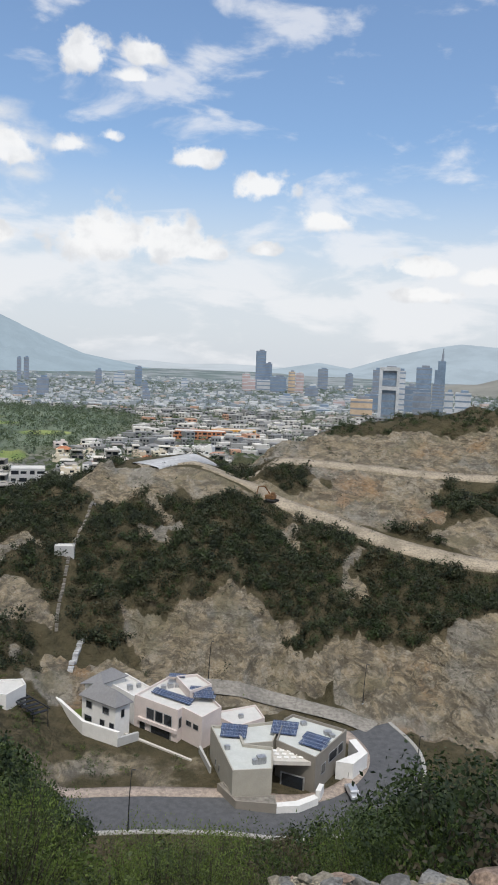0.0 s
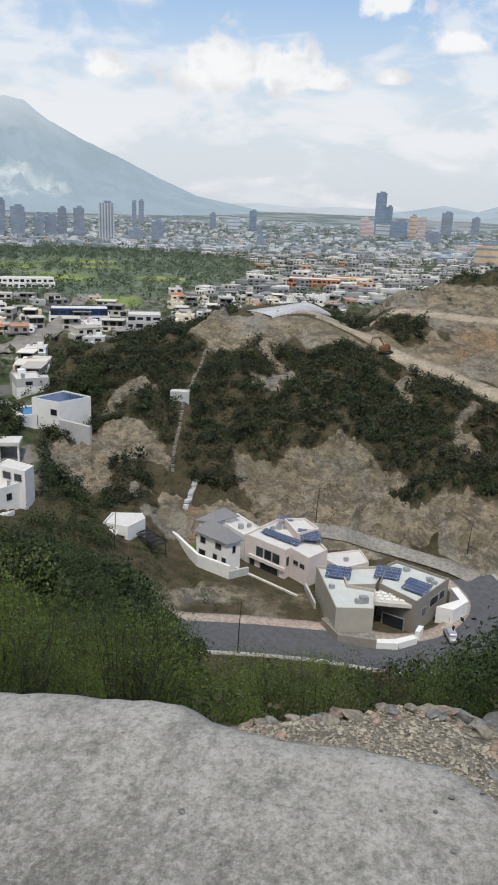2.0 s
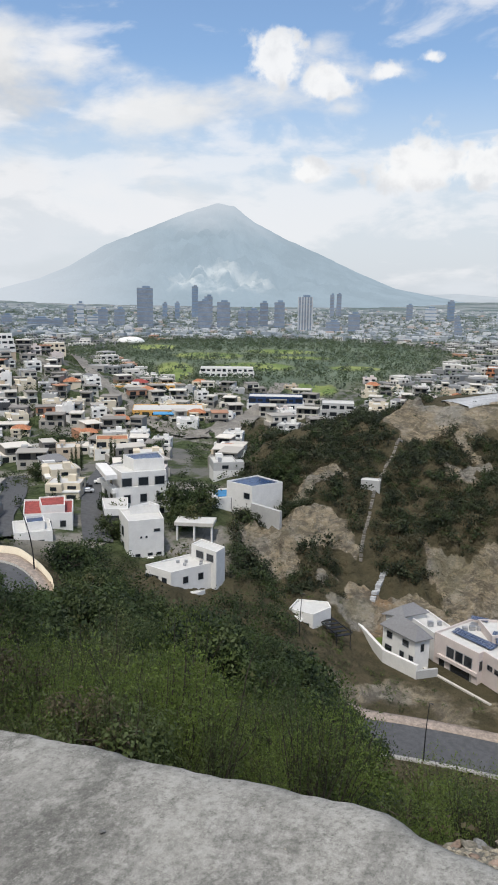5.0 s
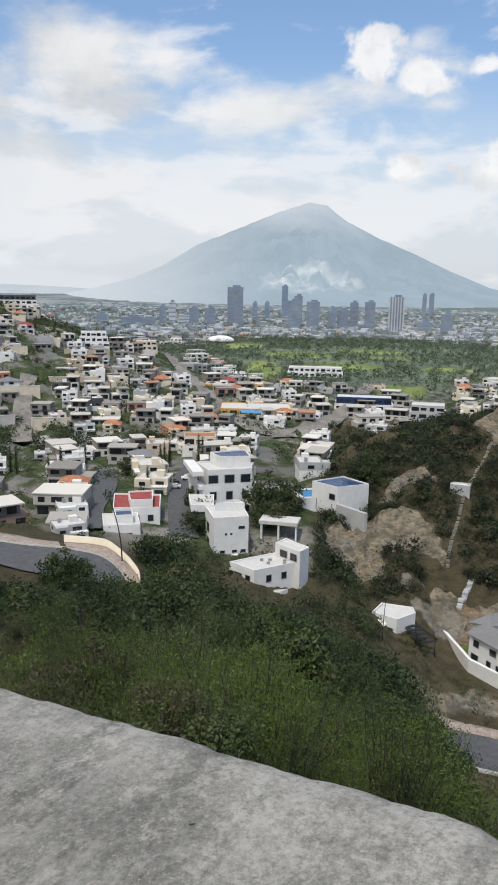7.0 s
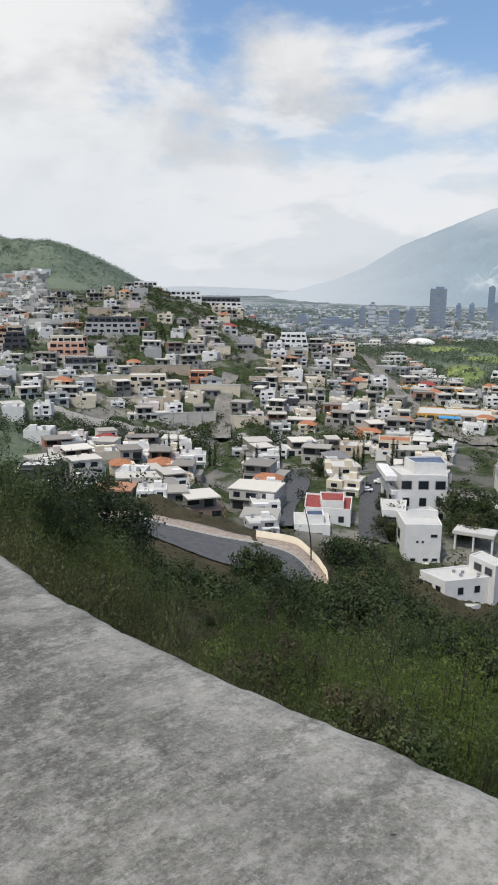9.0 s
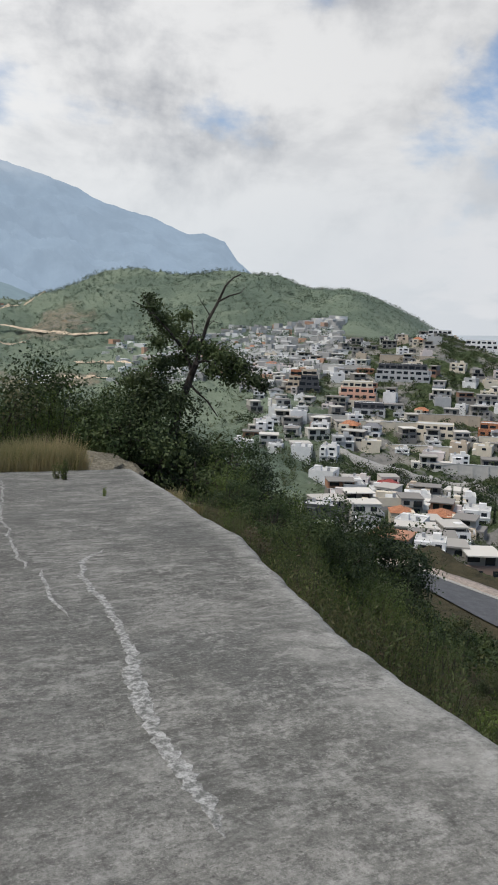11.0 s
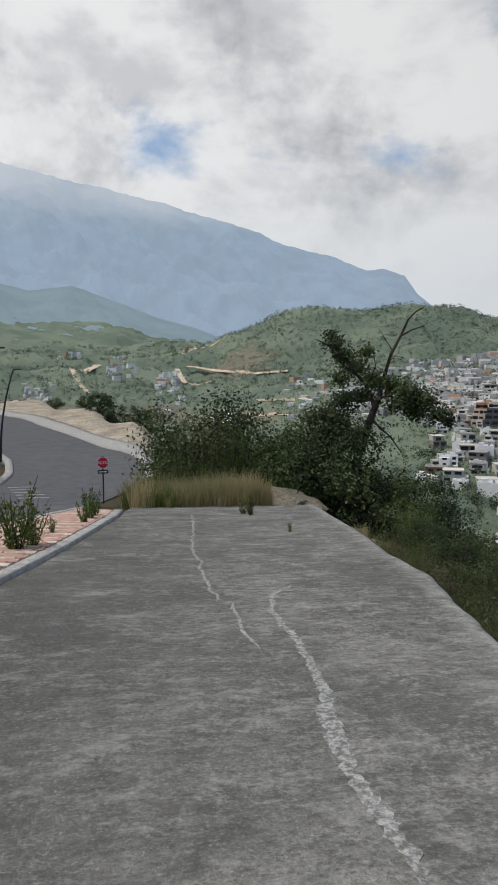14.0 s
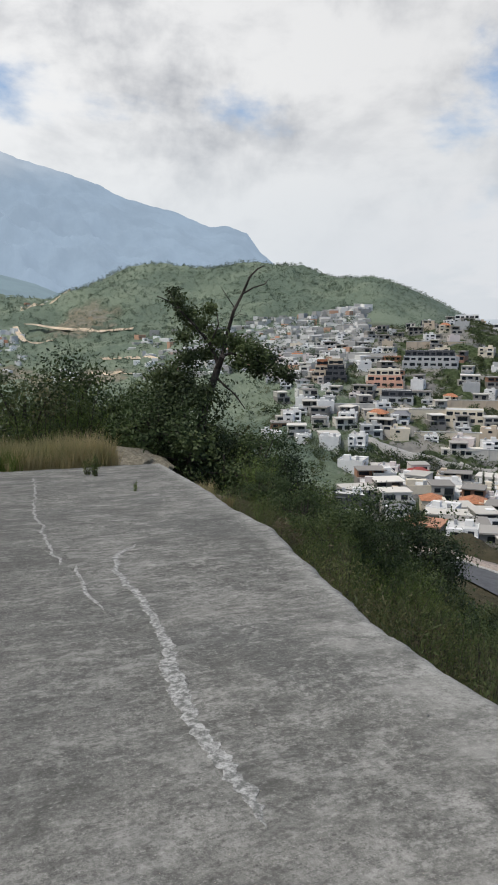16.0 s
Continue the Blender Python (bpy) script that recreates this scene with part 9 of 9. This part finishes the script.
def lone_tree():
    """A mesquite-like tree with one dead, bare limb."""
    turn, r = 70.9, 27.0
    x, y = polar(turn, r)
    z = EYE_Z + r * math.tan(radians(-6.6))
    ob = thing("tree", pose(float(x), float(y), z, rz=turn), "gnarled tree with sparse leaves and one dead bare limb", "tree")
    q = random.Random(3)
    k = 0.0200  # metres for a unit of the sketch below

    def line(*pts):
        return [(u * k, q.uniform(-0.25, 0.25) * (i > 0), v * k) for i, (u, v) in enumerate(pts)]

    bm = bmesh.new()
    limb(bm, line((-14, -170), (-10, -60), (-4, 0), (10, 40), (22, 74), (30, 96)), [0.20, 0.18, 0.16, 0.14, 0.12, 0.10], 8)
    for pts, w in (((( 24, 78), (8, 118), (-18, 150), (-40, 172), (-62, 190), (-80, 198)), 0.07), (((30, 96), (46, 100), (80, 92), (118, 78), (150, 55)), 0.055), (((18, 60), (34, 44), (52, 28), (70, 2)), 0.08), (((-40, 172), (-56, 200), (-66, 214)), 0.03), (((10, 118), (24, 150), (20, 180)), 0.035), (((6, 30), (-30, 52), (-60, 60)), 0.05)):
        p = line(*pts)
        limb(bm, p, [w * (1 - 0.8 * i / (len(p) - 1)) for i in range(len(p))], 6)
    part("trunk", bm, BARK, ob)
    bm = bmesh.new()
    for pts, w in ((((30, 96), (40, 136), (50, 172), (66, 202), (78, 230), (92, 244), (104, 250)), 0.075), (((66, 202), (84, 212), (104, 218), (112, 228)), 0.035), (((48, 160), (58, 168), (74, 164)), 0.02), (((52, 178), (40, 196), (28, 214)), 0.02), (((48, 165), (62, 172), (66, 184)), 0.015)):
        p = line(*pts)
        limb(bm, p, [w * (1 - 0.75 * i / (len(p) - 1)) for i in range(len(p))], 6)
    part("dead_limb", bm, BARK, ob, "bare dead black limb")
    lumps = []
    for u, v, w in ((-46, 190, 20), (-30, 168, 24), (-52, 206, 12), (-12, 150, 26), (10, 176, 16), (-36, 130, 20), (20, 128, 28), (52, 118, 28), (4, 100, 24), (80, 108, 28), (106, 92, 28), (130, 70, 22), (150, 56, 14), (60, 84, 22), (-30, 92, 26), (-62, 70, 26), (-84, 60, 18), (-40, 50, 30), (-10, 30, 30), (92, 70, 20), (-66, 30, 30)):
        lumps.append((u * k, q.uniform(-0.5, 0.5), v * k, w * k * 1.2, w * k * 1.3, w * k * 0.85))
    share("crown", quads_mesh("crown", leaf_cloud(5, 15000, lumps, 0.072, 1.5, 0.2, 0.75), MID_LEAF), ob)


lone_tree()

# quarry hill: stair channel, pump house, digger
def hill_stair(line, wide, n, material, label):
    """Concrete steps that climb the slope, each a tread with its riser."""
    line = rounded(line, n)
    z = [ground_z(x, y) for x, y in line]
    ob = thing("hill_stair", pose(float(line[0][0]), float(line[0][1]), z[0]), label, "stair", "stairs on the quarry hill")
    step = unit("step", material)
    for k in range(n - 1):
        u = line[k + 1] - line[k]
        sized("step", step, ob, line[k][0] - line[0][0], line[k][1] - line[0][1], z[k] - z[0] + 0.05, wide, float(np.hypot(*u)) * 1.04, 0.7, math.degrees(math.atan2(-u[0], u[1])))


hill_stair(((12.95, 163), (12.7, 167), (12.4, 171), (11.8, 176)), 1.2, 22, PAD, "pale concrete steps up the rock cut")
hill_stair(((14.0, 174), (13.9, 182), (13.5, 192), (12.9, 203), (12.1, 214), (11.3, 228)), 0.8, 60, DUSTY, "grey concrete drain steps up the scrub slope")
x, y = polar(13.4, 199)
h = House(float(x), float(y), slope_z(x, y), "small grey concrete pump house in the scrub", "pump_house")
h.block([(x - 2.6, y - 1.8), (x + 2.4, y - 1.2), (x + 2.0, y + 1.8), (x - 3.0, y + 1.2)], slope_z(x, y) - 2, slope_z(x, y) + 3.0, GREYW, rim=0.2)
DIGGER = plain("dusty_orange_paint", (0.19, 0.10, 0.045), 0.7, vary=0.25, scale=1.5)
x, y = polar(-1.9, 233)
dg = thing("excavator", pose(float(x), float(y), slope_z(x, y) + 0.4, rz=-20), "dusty orange tracked excavator on the quarry track", "excavator")
for s in (-1, 1):
    part("track", boxed((-2.0, s * 1.2 - 0.3, 0, 2.0, s * 1.2 + 0.3, 0.9), bevel=0.3), METAL, dg)
part("body", boxed((-1.9, -1.3, 1.0, 1.1, 1.3, 2.2), (0.0, -1.2, 2.2, 1.1, 0.0, 3.1), bevel=0.08), DIGGER, dg)
bm = bmesh.new()
limb(bm, [(-0.6, 0.5, 2.0), (-2.6, 0.5, 4.6), (-4.6, 0.5, 4.2)], [0.35, 0.3, 0.22], 4)
part("boom", bm, DIGGER, dg)
bm = bmesh.new()
limb(bm, [(-4.6, 0.5, 4.3), (-5.2, 0.5, 1.8)], [0.22, 0.16], 4)
part("dipper", bm, DIGGER, dg)
part("bucket", boxed((-5.8, 0.0, 1.0, -4.8, 1.0, 1.9), bevel=0.12), METAL, dg)

# cypresses and garden trees in the valley
CYPRESS = quads_mesh("crown", leaf_cloud(71, 900, [(0, 0, 1.2 + 0.9 * k, 0.75 - 0.05 * k, 0.75 - 0.05 * k, 0.9) for k in range(9)], 0.22, 1.8, 1.6), DARK_LEAF)
bm = bmesh.new()
limb(bm, [(0, 0, -0.5), (0, 0, 5), (0, 0, 9)], [0.16, 0.1, 0.03], 6)
_me = bpy.data.meshes.new("trunk")
bm.to_mesh(_me)
bm.free()
_me.materials.append(BARK)
for turn, r in ((22.2, 246), (21.8, 250), (37.2, 212), (36.2, 248), (35.9, 254), (35.5, 250), (33.3, 252), (33.0, 256), (32.4, 236), (41.8, 262), (46.8, 250), (47.2, 256), (49.6, 262), (50.3, 258), (47.9, 270), (43.6, 236), (44.5, 240)):
    x, y = polar(turn, r)
    plant((_me, CYPRESS), x, y, ground_z(x, y), rng.uniform(0.8, 1.15), rng.uniform(0, 360), "tall narrow dark cypress between houses", "tree", "cypresses")
for turn, r, s in ((27.0, 188, 2.0), (28.2, 192, 2.1), (26.4, 194, 1.9), (27.8, 183, 1.7), (33.0, 186, 1.5), (33.4, 178, 1.3), (33.5, 196, 1.3), (21.0, 210, 1.8), (20.2, 214, 1.5), (19.6, 206, 1.4), (36.4, 118, 1.5), (36.9, 122, 1.3), (34.4, 128, 1.2), (29.8, 262, 1.6), (38.6, 240, 1.4), (43.4, 99, 1.2), (44.0, 96, 1.0), (42.6, 97, 1.0)):
    x, y = polar(turn, r)
    plant(OAKS[rng.randrange(3)], x, y, slope_z(x, y) - 0.4, s, rng.uniform(0, 360), "broad dark green garden tree", "tree", "garden trees")

# parapet wall round the street end
loft("parapet_loop", bench(LOOP_OUT), bench([(t, r + 0.6) for t, r in LOOP_OUT]), CREAM, 1.5, "cream parapet wall round the street end", "wall", n=40, m=3, step=2.2)


def car(turn, r, spin, paint, label):
    x, y = polar(turn, r)
    ob = thing("car", pose(float(x), float(y), ground_z(x, y) + 0.45, rz=spin), label, "car", "parked cars")
    part("body", boxed((-2.1, -0.85, 0.3, 2.1, 0.85, 0.95), (-1.2, -0.75, 0.95, 1.1, 0.75, 1.45), bevel=0.12), paint, ob)
    part("windscreen", boxed((1.0, -0.7, 1.0, 1.14, 0.7, 1.38)), GLASS, ob)
    for u in (-1.3, 1.3):
        for v in (-0.8, 0.8):
            bm = bmesh.new()
            limb(bm, [(u, v - 0.1, 0.32), (u, v + 0.1, 0.32)], [0.32, 0.32], 12)
            part("wheel", bm, METAL, ob)


SILVER = plain("silver_car_paint", (0.45, 0.46, 0.48), 0.35, 0.5, vary=0.05)
car(34.1, 226, 35, WHITE, "white parked car on the valley street")
car(35.2, 214, 35, SILVER, "silver parked car on the valley street")
car(35.3, 222, 35, METAL, "black parked car on the valley street")
car(-9.2, 124, 100, SILVER, "silver car parked in the corner house's drive")
car(33.5, 243, 38, SILVER, "silver parked car on the valley street")
